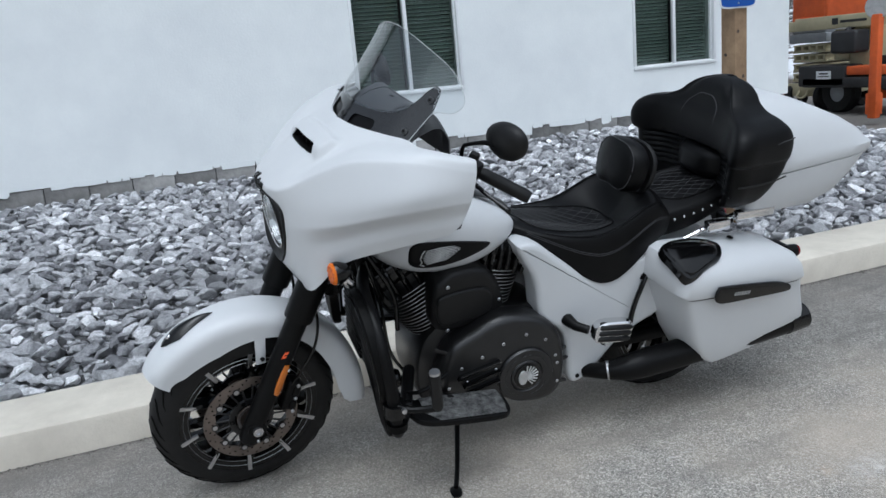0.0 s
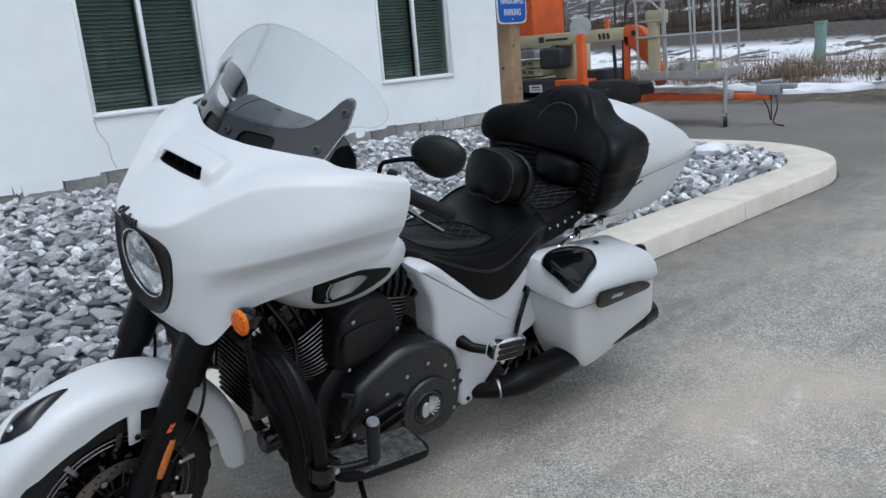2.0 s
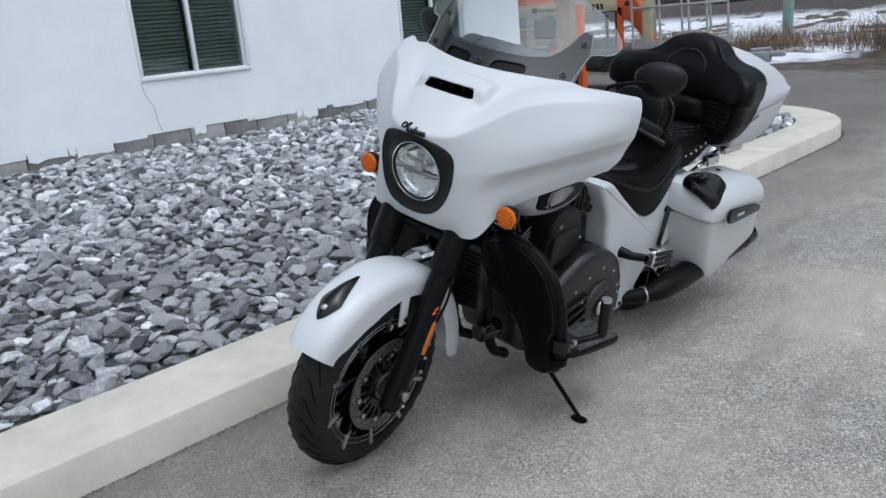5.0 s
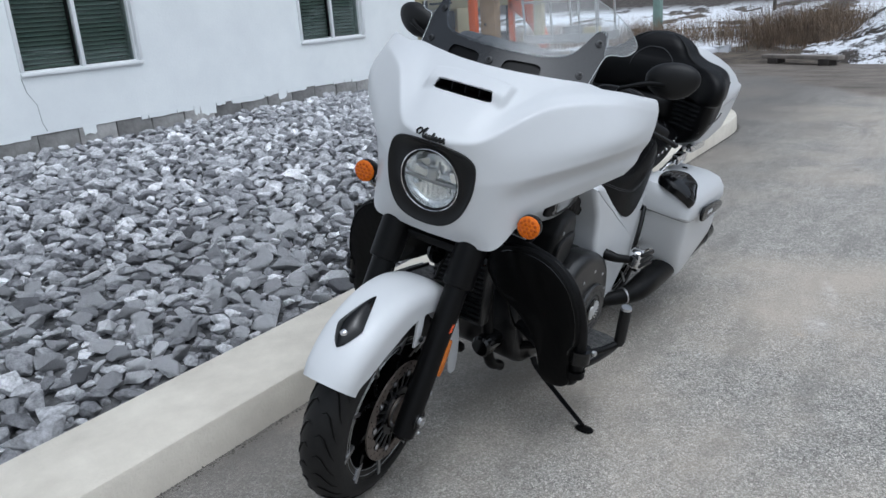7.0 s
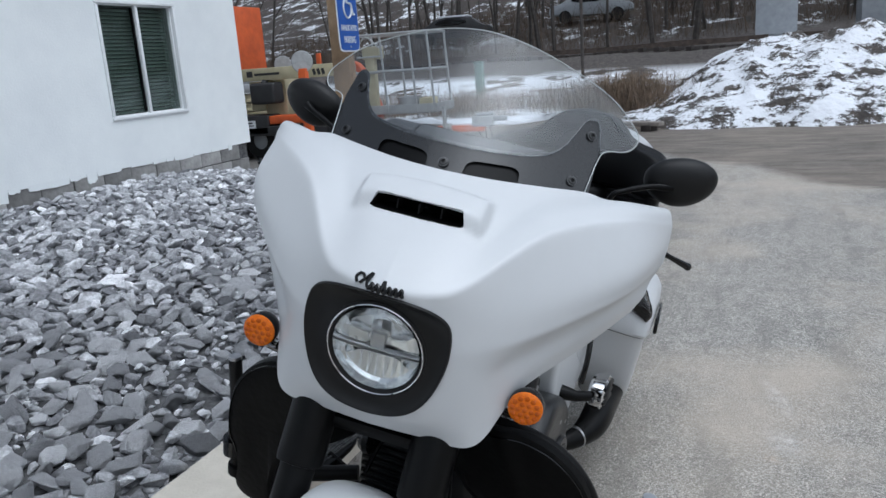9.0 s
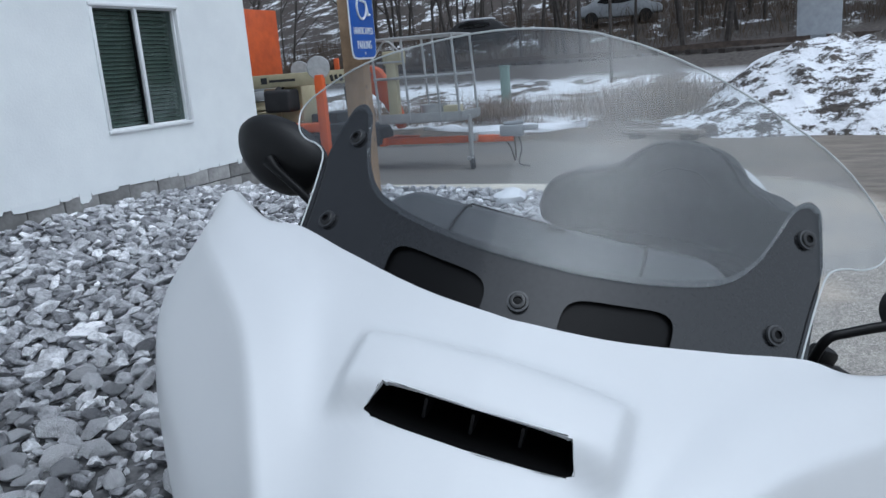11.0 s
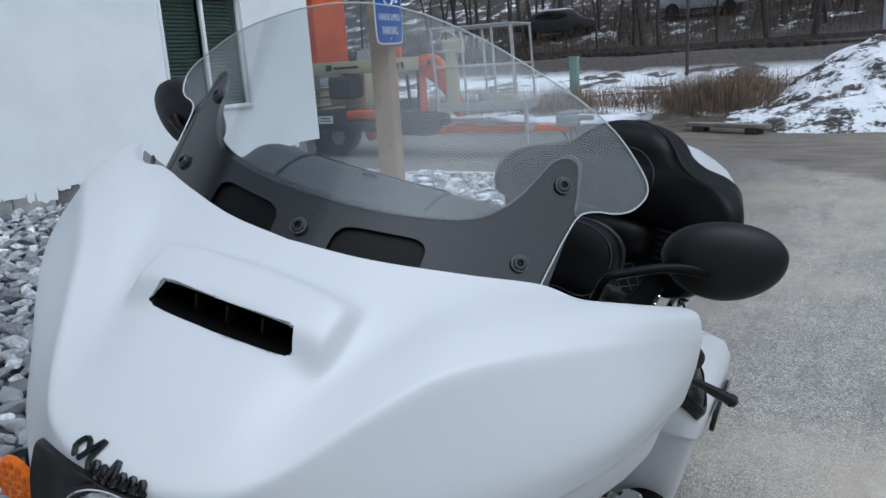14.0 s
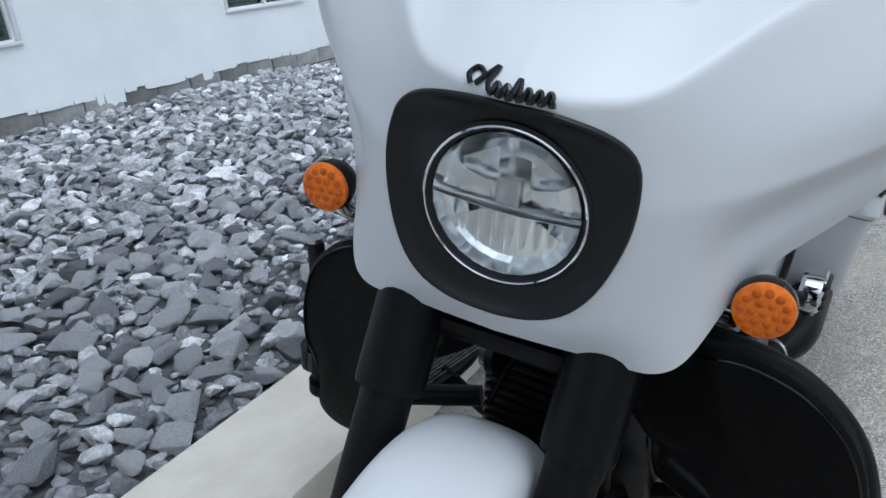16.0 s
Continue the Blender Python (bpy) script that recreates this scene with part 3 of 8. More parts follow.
def wheel(place, put, spokes):
    """Tyre, rim, spokes with bright tips, two discs."""
    c = place
    w = put("wheel", lathe([(0.030, -0.075), (0.045, -0.07), (0.045, 0.07), (0.030, 0.075)], 24, at=c), BLACK, None, "black cast wheel with machined spoke tips")
    prof = []
    for a in np.linspace(-1.82, 1.82, 25):
        prof.append((0.258 + 0.067 * math.cos(a), 0.068 * math.sin(a)))
    put("tyre", lathe(prof + prof[:1], 72, at=c, caps=False), RUBBER, w)
    # grooves of the tread: curved matte bars, the cuts' shade put into their colour
    cuts_ = []
    for k in range(30):
        a0 = k * 2 * math.pi / 30
        for side in (-1, 1):
            line = []
            for u in np.linspace(0, 1, 6):
                b = side * (0.12 + 0.95 * u)
                rr = 0.258 + 0.0672 * math.cos(b)
                a = a0 + 0.20 * u ** 1.6 - 0.05 * math.sin(u * 5) + (0.13 if side > 0 else 0)
                line.append((rr * math.cos(a), 0.0682 * math.sin(b), rr * math.sin(a)))
            cuts_.append(tube(line, [0.0010, 0.0036, 0.0040, 0.0034, 0.0010], 5))
    put("tread_groove", moved(joined(*cuts_), Matrix.Translation(c)), CLOTH, w)["kind"] = "stuff"
    rim = [(0.205, -0.055), (0.232, -0.06), (0.249, -0.064), (0.251, -0.058), (0.238, -0.052), (0.225, -0.03), (0.222, 0.03), (0.238, 0.052), (0.251, 0.058),
           (0.249, 0.064), (0.232, 0.06), (0.205, 0.055), (0.203, 0.0)]
    put("rim", lathe(rim + rim[:1], 64, at=c, caps=False), GLOSS, w)
    # thin pale rings paint the highlights along the gloss rim's steps
    for sd in (-1, 1):
        for rr_, yy_ in ((0.2465, 0.0655), (0.226, 0.0595), (0.209, 0.056)):
            put("rim_line", lathe([(rr_ - 0.0010, sd * yy_), (rr_, sd * (yy_ + 0.0012)), (rr_ + 0.0010, sd * yy_), (rr_, sd * (yy_ - 0.0012)), (rr_ - 0.0010, sd * yy_)], 64, at=c, caps=False), FIN, w)
    for k in range(spokes):
        a = k * 2 * math.pi / spokes + 0.2
        turn = Matrix.Translation(c) @ Matrix.Rotation(-a, 4, "Y")
        for side in (-1, 1):
            bow = 0.020 if k % 2 else -0.020
            rows_ = []
            for u in np.linspace(0, 1, 7):
                r_, w_, sh = 0.035 + 0.178 * u, 0.017 - 0.006 * u, bow * math.sin(math.pi * u) + 0.006 * u
                y0_, y1_ = side * (0.040 + 0.018 * u), side * (0.006 + 0.016 * u)
                rows_.append([(r_, y0_, sh - w_ * 0.7), (r_, y0_ + side * 0.003, sh), (r_, y0_, sh + w_ * 0.7), (r_, y1_, sh + w_), (r_, y1_, sh - w_)])
            s_ = skin(rows_, closed=True, caps=True)
            put("spoke", moved(s_, turn), GLOSS, w)
            tip = skin([[(r_, side * y_, -w_), (r_, side * y_, w_), (r_, side * (y_ - 0.010), w_), (r_, side * (y_ - 0.010), -w_)] for r_, y_, w_ in ((0.186, 0.0570, 0.0055), (0.205, 0.0600, 0.0060), (0.226, 0.0640, 0.0065), (0.247, 0.0675, 0.0075))], closed=True, caps=True)
            put("spoke_tip", moved(tip, turn), STEEL, w)
    return w


def brake_disc(c, y, put):
    """A floating disc: drilled outer ring, carrier, buttons."""
    n = 90
    rows = []
    for r, h in ((0.164, -0.0025), (0.164, 0.0025), (0.126, 0.0025), (0.126, -0.0025)):
        wob = 0.0 if r > 0.14 else 0.004
        rows.append([((r + wob * math.sin(10 * a)) * math.cos(a), h, (r + wob * math.sin(10 * a)) * math.sin(a)) for a in np.linspace(0, 2 * math.pi, n, endpoint=False)])
    rows.append(rows[0])
    d = put("brake_disc", moved(skin(rows, closed=True), Matrix.Translation(c + Vector((0, y, 0)))), DISC, None, "dull steel brake disc with small holes")
    holes = []
    for k in range(60):
        a, r = k * 2 * math.pi / 60, 0.157 - 0.0115 * (k % 3)
        for sd in (-1, 1):
            holes.append(lathe([(0.0035, sd * 0.0027), (0.0030, sd * 0.0031)], 8, at=c + Vector((r * math.cos(a), y, r * math.sin(a)))))
    put("drill_hole", joined(*holes), GLOSS, d)["kind"] = "stuff"
    arms = [lathe([(0.058, -0.004), (0.078, -0.004), (0.078, 0.004), (0.058, 0.004), (0.058, -0.004)], 40, at=c + Vector((0, y, 0)), caps=False)]
    for k in range(10):
        a = k * 2 * math.pi / 10
        for lean in (-0.16, 0.16):
            arms.append(moved(box(0.052, 0.006, 0.007, (0.102, 0, 0), 0.002, 1), Matrix.Translation(c + Vector((0, y, 0))) @ Matrix.Rotation(a + lean, 4, "Y")))
        arms.append(lathe([(0.013, -0.0045), (0.013, 0.0045)], 12, at=c + Vector((0.126 * math.cos(a), y, 0.126 * math.sin(a)))))
    put("disc_carrier", joined(*arms), ENGINE, d)["kind"] = "stuff"
    for k in range(10):
        a = k * 2 * math.pi / 10
        put("disc_button", lathe([(0.0085, -0.006), (0.0085, 0.006), (0.0045, 0.007), (0.004, -0.007)], 12, at=c + Vector((0.126 * math.cos(a), y, 0.126 * math.sin(a)))), STEEL, d)
    for k in range(5):
        a = (k + 0.5) * 2 * math.pi / 5
        put("disc_bolt", lathe([(0.008, -0.007), (0.008, 0.007), (0.004, 0.008), (0.004, -0.008)], 10, at=c + Vector((0.068 * math.cos(a), y, 0.068 * math.sin(a)))), GLOSS, d)
    return d


wheel(AX, front, 10)
for y in (-0.082, 0.082):
    brake_disc(AX, y, front)
    sg = 1 if y > 0 else -1
    hub = front("hub_ring", lathe([(0.052, y + sg * 0.004), (0.052, y + sg * 0.010), (0.041, y + sg * 0.010), (0.040, y)], 40, at=AX), DISC, None, "silver toothed speed ring on the hub")
    teeth = [moved(box(0.009, 0.003, 0.0024, (0.0465, y + sg * 0.011, 0)), Matrix.Translation(AX) @ Matrix.Rotation(k * math.pi / 24, 4, "Y")) for k in range(48)]
    front("ring_tooth", joined(*teeth), STEEL, hub)["kind"] = "stuff"
    cal = joined(box(0.055, 0.06, 0.12, (0, 0, 0), 0.014, 3), box(0.03, 0.075, 0.05, (0.012, 0, 0.02), 0.012), box(0.03, 0.075, 0.04, (0.012, 0, -0.035), 0.012))
    cl = front("brake_caliper", moved(cal, Matrix.Translation(AX + Vector((0.140, y * 1.05, 0.060))) @ Matrix.Rotation(0.35, 4, "Y")), BLACK)
    for dz in (-0.05, 0.0, 0.05):
        front("bolt", screw(AX + Vector((0.150 + 0.3 * dz, y * 1.05 + sg * 0.037, 0.055 + dz)), 0.007, 0.006, Matrix.Rotation(math.pi if sg > 0 else 0, 4, "Z")), STEEL, cl)


def along(z):
    """x of the fork leg at a height."""
    return (z - 0.325) * math.tan(RAKE) * 0.98 - 0.005


for sg in (-1, 1):
    y = sg * 0.132
    leg = front("fork_leg", tube([(along(z), y, z) for z in (0.265, 0.275, 0.30, 0.40, 0.70, 0.74)], [0.024, 0.034, 0.036, 0.036, 0.037, 0.037], 24), BLACK, None, "matt black lower fork leg")
    front("axle_clamp", joined(lathe([(0.032, -0.03), (0.032, 0.03)], 20, at=(0, sg * 0.135, 0.325)), box(0.03, 0.05, 0.06, (-0.02, sg * 0.132, 0.31), 0.008)), BLACK, leg)
    front("axle_nut", lathe([(0.017, 0), (0.017, sg * 0.012), (0.010, sg * 0.014), (0.009, sg * 0.006)], 18, at=(0, sg * 0.165, 0.325)), STEEL, leg)
    front("pinch_bolt", screw((-0.004, sg * 0.168, 0.285), 0.006, 0.006, Matrix.Rotation(math.pi if sg > 0 else 0, 4, "Z")), STEEL, leg)
    front("fork_sleeve", tube([(along(z), y, z) for z in (0.704, 0.706, 0.714, 0.86, 1.05)], [0.039, 0.0475, 0.049, 0.050, 0.050], 24), BLACK, leg, "wide black upper fork cover")
    rf = smooth_line([(along(0.46) + 0.004, 0.0, 0.452), (along(0.5) + 0.004, 0, 0.5), (along(0.555) + 0.004, 0, 0.557)], 5)
    front("side_reflector", tube([(p[0] + 0.01, y + sg * 0.032, p[2]) for p in rf], [0.010, 0.013, 0.013, 0.013, 0.010], 10), REFLECTOR, leg, "amber side reflector strip")
    if sg < 0:
        t1 = along(0.597)
        front("sticker", skin([[(t1 - 0.012 + 0.012 * k, y - 0.0372 + 0.003 * k * k, 0.588 + 0.0 * k) for k in (-1, 0, 1)], [(t1 + 0.004 + 0.012 * k, y - 0.0372 + 0.003 * k * k, 0.61) for k in (-1, 0, 1)]]), ORANGE_TAG, leg, "small red-orange warning sticker")
        front("sticker_bar", skin([[(t1 - 0.006 + 0.008 * k, y - 0.0382 + 0.002 * k * k, 0.5975) for k in (-1, 0, 1)], [(t1 - 0.003 + 0.008 * k, y - 0.0382 + 0.002 * k * k, 0.6005) for k in (-1, 0, 1)]]), GLOSS, leg)
front("fork_brace", joined(box(0.10, 0.30, 0.05, (along(0.92), 0, 0.92), 0.015), box(0.06, 0.22, 0.03, (along(0.80) + 0.02, 0, 0.80), 0.01)), BLACK, None, "black fork yoke")
front("brake_hose", tube([(0.12, -0.10, 0.40), (0.17, -0.12, 0.47), (0.235, -0.13, 0.58), (0.25, -0.13, 0.70), (0.22, -0.12, 0.80)], 0.005, 8, smooth=24), GLOSS, None, "thin brake hose")
front("brake_hose", tube([(0.12, 0.10, 0.40), (0.17, 0.12, 0.47), (0.235, 0.13, 0.58), (0.25, 0.13, 0.70), (0.22, 0.12, 0.80)], 0.005, 8, smooth=24), GLOSS, None, "thin brake hose")


# front fender: a deep valanced arch round the wheel
def fender_rows():
    rows = []
    for a in np.linspace(38, 190, 54):
        u = (a - 38) / 159
        ca, sa = -math.cos(radians(a)), math.sin(radians(a))
        r = 0.382 + 0.035 * u + 0.020 * max(0.0, (u - 0.72) / 0.24) ** 2
        deep = np.interp(a, [38, 50, 75, 105, 125, 150, 178, 187, 190], [0.05, 0.085, 0.098, 0.075, 0.07, 0.088, 0.100, 0.090, 0.066])
        half = np.interp(a, [38, 60, 100, 160, 190], [0.078, 0.089, 0.092, 0.088, 0.084])
        row = []
        for v in np.linspace(-1, 1, 25):
            b = abs(v)
            if b < 0.62:
                k = b / 0.62
                y, dr = half * math.sin(k * 1.35) / math.sin(1.35), 0.012 * (1 - k * k) - 0.03 * k ** 3
            else:
                k = (b - 0.62) / 0.38
                y, dr = half * (1 + 0.02 * k), -0.03 - (deep - 0.03) * k
            if a < 46:
                dr -= 0.02 * ((46 - a) / 8) ** 2 * b
            row.append((ca * (r + dr), y * (1 if v > 0 else -1), 0.325 + sa * (r + dr)))
        rows.append(row)
    return rows


fender = front("front_fender", thick(skin(fender_rows()), 0.004), WHITE, None, "deep matte white front fender")
for sg in (-1, 1):
    front("fender_strut", moved(prism([(-0.016, -0.055), (0.016, -0.055), (0.026, 0.055), (-0.012, 0.055)], 0.010, 0.003), Matrix.Translation((0.055, sg * 0.088 - 0.005, 0.592))), WHITE, fender, "white fender stay")
    front("bolt", screw((0.06, sg * 0.097, 0.560), 0.008, 0.007, Matrix.Rotation(math.pi if sg > 0 else 0, 4, "Z")), BLACK, fender)


def fender_top(a, y, up=0.0):
    r = 0.382 + 0.035 * (a - 38) / 159 + 0.012 - 0.9 * y * y + up
    return Vector((-math.cos(radians(a)) * r, y, 0.325 + math.sin(radians(a)) * r))


orn = []
for a in np.linspace(53, 81, 15):
    u = (a - 53) / 28
    w = max(0.002, 0.041 * (u / 0.35) ** 0.6 if u < 0.35 else 0.041 * (1 - (u - 0.35) / 0.65) ** 0.8)
    orn.append([fender_top(a, w * k, 0.002 + 0.016 * (1 - k * k) * math.sin(math.pi * u) ** 0.6) for k in np.linspace(-1, 1, 9)])
ornament = front("fender_ornament", thick(skin(orn), 0.003), GLOSS, fender, "gloss black arrow-shaped fender ornament")
front("ornament_light", moved(lathe([(0.013, 0), (0.011, 0.007), (0.007, 0.011), (0.002, 0.012)], 14, "Z"), Matrix.Translation(fender_top(59, 0, 0.006)) @ Matrix.Rotation(radians(-28), 4, "Y")), CHROME, ornament, "small clear marker light")


# fairing: profiles from the middle of the nose to the rear side edge, bottom to top
PROFILES = [
    [(0.200, 0, 0.836), (0.206, 0.11, 0.838), (0.222, 0.212, 0.845), (0.305, 0.268, 0.944), (0.44, 0.365, 1.010), (0.585, 0.448, 1.062)],
    [(0.172, 0, 0.885), (0.180, 0.11, 0.890), (0.214, 0.200, 0.912), (0.296, 0.267, 0.985), (0.44, 0.380, 1.055), (0.61, 0.468, 1.098)],
    [(0.157, 0, 0.96), (0.166, 0.10, 0.965), (0.205, 0.190, 0.990), (0.287, 0.258, 1.030), (0.442, 0.388, 1.098), (0.625, 0.474, 1.132)],
    [(0.148, 0, 1.03), (0.157, 0.10, 1.035), (0.202, 0.190, 1.055), (0.282, 0.285, 1.085), (0.44, 0.425, 1.150), (0.632, 0.490, 1.175)],
    [(0.140, 0, 1.095), (0.152, 0.09, 1.10), (0.200, 0.172, 1.116), (0.290, 0.276, 1.150), (0.450, 0.428, 1.203), (0.641, 0.492, 1.220)],
    [(0.134, 0, 1.152), (0.147, 0.072, 1.155), (0.187, 0.138, 1.174), (0.335, 0.254, 1.266), (0.480, 0.392, 1.288), (0.648, 0.489, 1.262)],
    [(0.215, 0, 1.212), (0.223, 0.072, 1.213), (0.264, 0.134, 1.224), (0.388, 0.240, 1.290), (0.515, 0.384, 1.307), (0.652, 0.479, 1.287)],
    [(0.318, 0, 1.272), (0.326, 0.09, 1.272), (0.369, 0.168, 1.279), (0.446, 0.250, 1.305), (0.542, 0.370, 1.313), (0.655, 0.468, 1.294)],
    [(0.414, 0, 1.322), (0.431, 0.10, 1.3215), (0.480, 0.208, 1.320), (0.523, 0.290, 1.319), (0.545, 0.349, 1.309), (0.652, 0.452, 1.295)],
]


def fairing_grid(nu=96):
    lines = np.array([smooth_line(r, nu) for r in PROFILES])
    out = []
    for j in range(nu):
        col = lines[:, j]
        pts = np.concatenate([smooth_line(col[0:4], 40)[:-1], smooth_line(col[3:6], 28)[:-1], smooth_line(col[5:9], 40)])
        for _ in range(2):          # round the two character lines
            mid_ = pts.copy()
            mid_[1:-1] = 0.25 * pts[:-2] + 0.5 * pts[1:-1] + 0.25 * pts[2:]
            pts = mid_
        out.append(pts)
    return np.array(out)      # [u][v]


FG = fairing_grid()
for j in range(FG.shape[0]):
    for k in range(FG.shape[1]):
        x, y, z = FG[j, k]
        # raised hood over the air slot
        def ease(q):
            q = max(0.0, min(1.0, q))
            return q * q * (3 - 2 * q)
        hood = ease((0.141 - abs(y)) / 0.019) * ease((x - 0.282) / 0.03) * ease((0.375 - x) / 0.022) if z > 1.22 else 0
        FG[j, k] += np.array((-0.45, 0, 0.9)) * 0.020 * hood
FGM = FG.copy()
FGM[:, :, 1] *= -1
BEZEL_HALF = [(0, 1.138), (0.058, 1.135), (0.108, 1.121), (0.136, 1.095), (0.144, 1.050), (0.139, 1.000), (0.120, 0.944), (0.090, 0.906), (0.048, 0.885), (0, 0.880)]
BEZEL = smooth_line(BEZEL_HALF + [(-y, z) for y, z in BEZEL_HALF[-2:0:-1]], 72, True)
BEZEL[:, 0] += 0.009


def inside(y, z, outline, k=1.0, cz=1.01):
    hit = False
    n = len(outline)
    for i in range(n):
        y1, z1 = outline[i][0] * k, cz + (outline[i][1] - cz) * k
        y2, z2 = outline[(i + 1) % n][0] * k, cz + (outline[(i + 1) % n][1] - cz) * k
        if (z1 > z) != (z2 > z) and y < (y2 - y1) * (z - z1) / (z2 - z1) + y1:
            hit = not hit
    return hit


VENT_Z = (1.2510, 1.2812)


def vent_half(z):
    """Half width of the slot: wider below."""
    return 0.0975 - (z - VENT_Z[0]) * 0.35


def nose_x(y, z):
    """x of the fairing's skin at a place in front view."""
    pts = FG[:67].reshape(-1, 3)
    d = (pts[:, 1] - (y / 0.985 if y > 0 else -y)) ** 2 + (pts[:, 2] - z) ** 2
    k = np.argsort(d)[:6]
    w = 1 / (d[k] + 1e-7)
    return float((pts[k, 0] * w).sum() / w.sum())


fair = skin(list(FG[::-1] * (1, 0.985, 1)) + list(FGM[1:]))
SLOT = []
for sy, sz, a0 in ((-1, 0, math.pi), (1, 0, 1.5 * math.pi), (1, 1, 0.0), (-1, 1, 0.5 * math.pi)):      # rounded corners
    zc = VENT_Z[sz] + (0.006 if sz == 0 else -0.006)
    for a in np.linspace(a0, a0 + math.pi / 2, 4):
        SLOT.append((sy * (vent_half(zc) - 0.008) + 0.008 * math.cos(a), zc + 0.006 * math.sin(a)))



def cut_open(bm, outline, x0, x1):
    """Slices the skin along a closed outline seen from the front and takes out what lies inside."""
    n = len(outline)
    for i in range(n):
        (y1, z1), (y2, z2) = outline[i], outline[(i + 1) % n]
        near = []
        for f in bm.faces:
            ys, zs = [v.co.y for v in f.verts], [v.co.z for v in f.verts]
            if x0 < f.verts[0].co.x < x1 and max(ys) > min(y1, y2) - 1e-4 and min(ys) < max(y1, y2) + 1e-4 and max(zs) > min(z1, z2) - 1e-4 and min(zs) < max(z1, z2) + 1e-4:
                near.append(f)
        geom = near + list({e for f in near for e in f.edges}) + list({v for f in near for v in f.verts})
        bmesh.ops.bisect_plane(bm, geom=geom, dist=1e-5, plane_co=(0, y1, z1), plane_no=(0, z2 - z1, y1 - y2))
    gone = [f for f in bm.faces if x0 < f.calc_center_median().x < x1 and inside(f.calc_center_median().y, f.calc_center_median().z, outline)]
    bmesh.ops.delete(bm, geom=gone, context="FACES")


cut_open(fair, [tuple(q) for q in BEZEL[::2]], 0.10, 0.27)
cut_open(fair, SLOT, 0.24, 0.36)
bmesh.ops.remove_doubles(fair, verts=fair.verts, dist=0.00005)
fairing = front("fairing", thick(fair, 0.006), WHITE, None, "matte white fork-mounted fairing", 50)

# lamp surround: a black dish from the outline on the skin to the lamp
LC = Vector((0.172, 0.004, 1.0145))
ring_at = []
for y, z in BEZEL:
    a = math.atan2(z - 1.01, y)
    ring_at.append(np.array((LC.x - 0.002 - 0.1 * 0.101 * math.sin(a), LC.y + 0.101 * math.cos(a), LC.z + 0.101 * math.sin(a))))
edge = [np.array((nose_x(y, z), y, z)) for y, z in BEZEL]
rows = []
for k, dx in ((1.030, 0.004), (1.028, -0.003), (1.015, -0.0055), (0.99, -0.0045)):
    rows.append([(e[0] + dx, e[1] * k, 1.01 + (e[2] - 1.01) * k) for e in edge])
for u in (0.12, 0.25, 0.4, 0.55, 0.7, 0.85, 1.0):
    rows.append([tuple(e * (1 - u) + q * u + np.array((-0.0045 * (1 - u) + 0.005 * math.sin(math.pi * u), 0, 0))) for e, q in zip(edge, ring_at)])
rows.append([(x + 0.03, y, LC.z + (z - LC.z) * 0.97) for x, y, z in rows[-1]])
surround = front("headlight_surround", skin(rows, closed=True), PLASTIC, None, "matt black headlight surround")

face = Matrix.Translation(LC) @ Matrix.Rotation(radians(-6), 4, "Y")
LAMP = 1.045
light = front("headlight", moved(lathe([(0.1015, 0.02), (0.1015, -0.004), (0.098, -0.006), (0.0965, -0.004), (0.0945, -0.003), (0.089, 0.001), (0.088, 0.012)], 64, "X", caps=False), face), PLASTIC, None, "round clear LED headlight with a black ring")
front("lamp_ring", moved(lathe([(0.0972, 0.0), (0.0972, -0.0062), (0.0958, -0.0072), (0.0943, -0.0060), (0.0943, 0.0)], 64, "X", caps=False), face), CHROME, light, "thin bright ring")
face = face @ Matrix.Diagonal((1, LAMP, LAMP, 1))
front("reflector_bowl", moved(lathe([(0.084, 0.0), (0.080, 0.018), (0.066, 0.034), (0.040, 0.044), (0.004, 0.047)], 26, "X", caps=False), face), REFL, light, "", 4)
for k in range(9):
    y = -0.064 + 0.016 * k
    h_ = 0.85 * math.sqrt(0.078 ** 2 - y * y) - 0.014
    front("lower_fin", moved(box(0.020, 0.0022, h_, (0.026, y, -0.012 - h_ / 2), 0.0006), face), REFL, light)
for side in (-1, 1):
    front("upper_facet", moved(skin([[(0.030 - 0.010 * v, side * (0.018 + 0.040 * u), 0.012 + 0.046 * v * (1 - 0.45 * u)) for u in (0, 0.5, 1)] for v in (0, 0.5, 1)]), face), REFL, light, "", 3)
    front("side_wedge", moved(skin([[(0.024, side * 0.080, 0.004), (0.012, side * 0.060, 0.006), (0.016, side * 0.022, 0.008)], [(0.024, side * 0.070, 0.034), (0.014, side * 0.052, 0.026), (0.018, side * 0.024, 0.016)]]), face), REFL, light, "", 3)
front("lower_facet", moved(skin([[(0.034 - 0.010 * (r / 0.07), r * math.sin(b), -0.008 - r * math.cos(b)) for b in np.linspace(-1.1, 1.1, 9)] for r in (0.012, 0.042, 0.070)]), face), REFL, light, "", 3)
front("light_guide", moved(box(0.014, 0.028, 0.034, (0.014, 0.0, 0.012), 0.003), face), STEEL, light, "square grey light guide")
front("centre_bar", moved(joined(prism([(-0.083, -0.001), (-0.03, -0.0035), (0.03, -0.0035), (0.083, -0.001), (0.083, 0.0005), (0.03, -0.001), (-0.03, -0.001), (-0.083, 0.0005)], 0.012, 0.0004, "X", 0.004), prism([(-0.083, -0.006), (-0.02, -0.0105), (0.02, -0.0105), (0.083, -0.006), (0.083, -0.0045), (0.02, -0.009), (-0.02, -0.009), (-0.083, -0.0045)], 0.012, 0.0004, "X", 0.004)), face), STEEL, light)
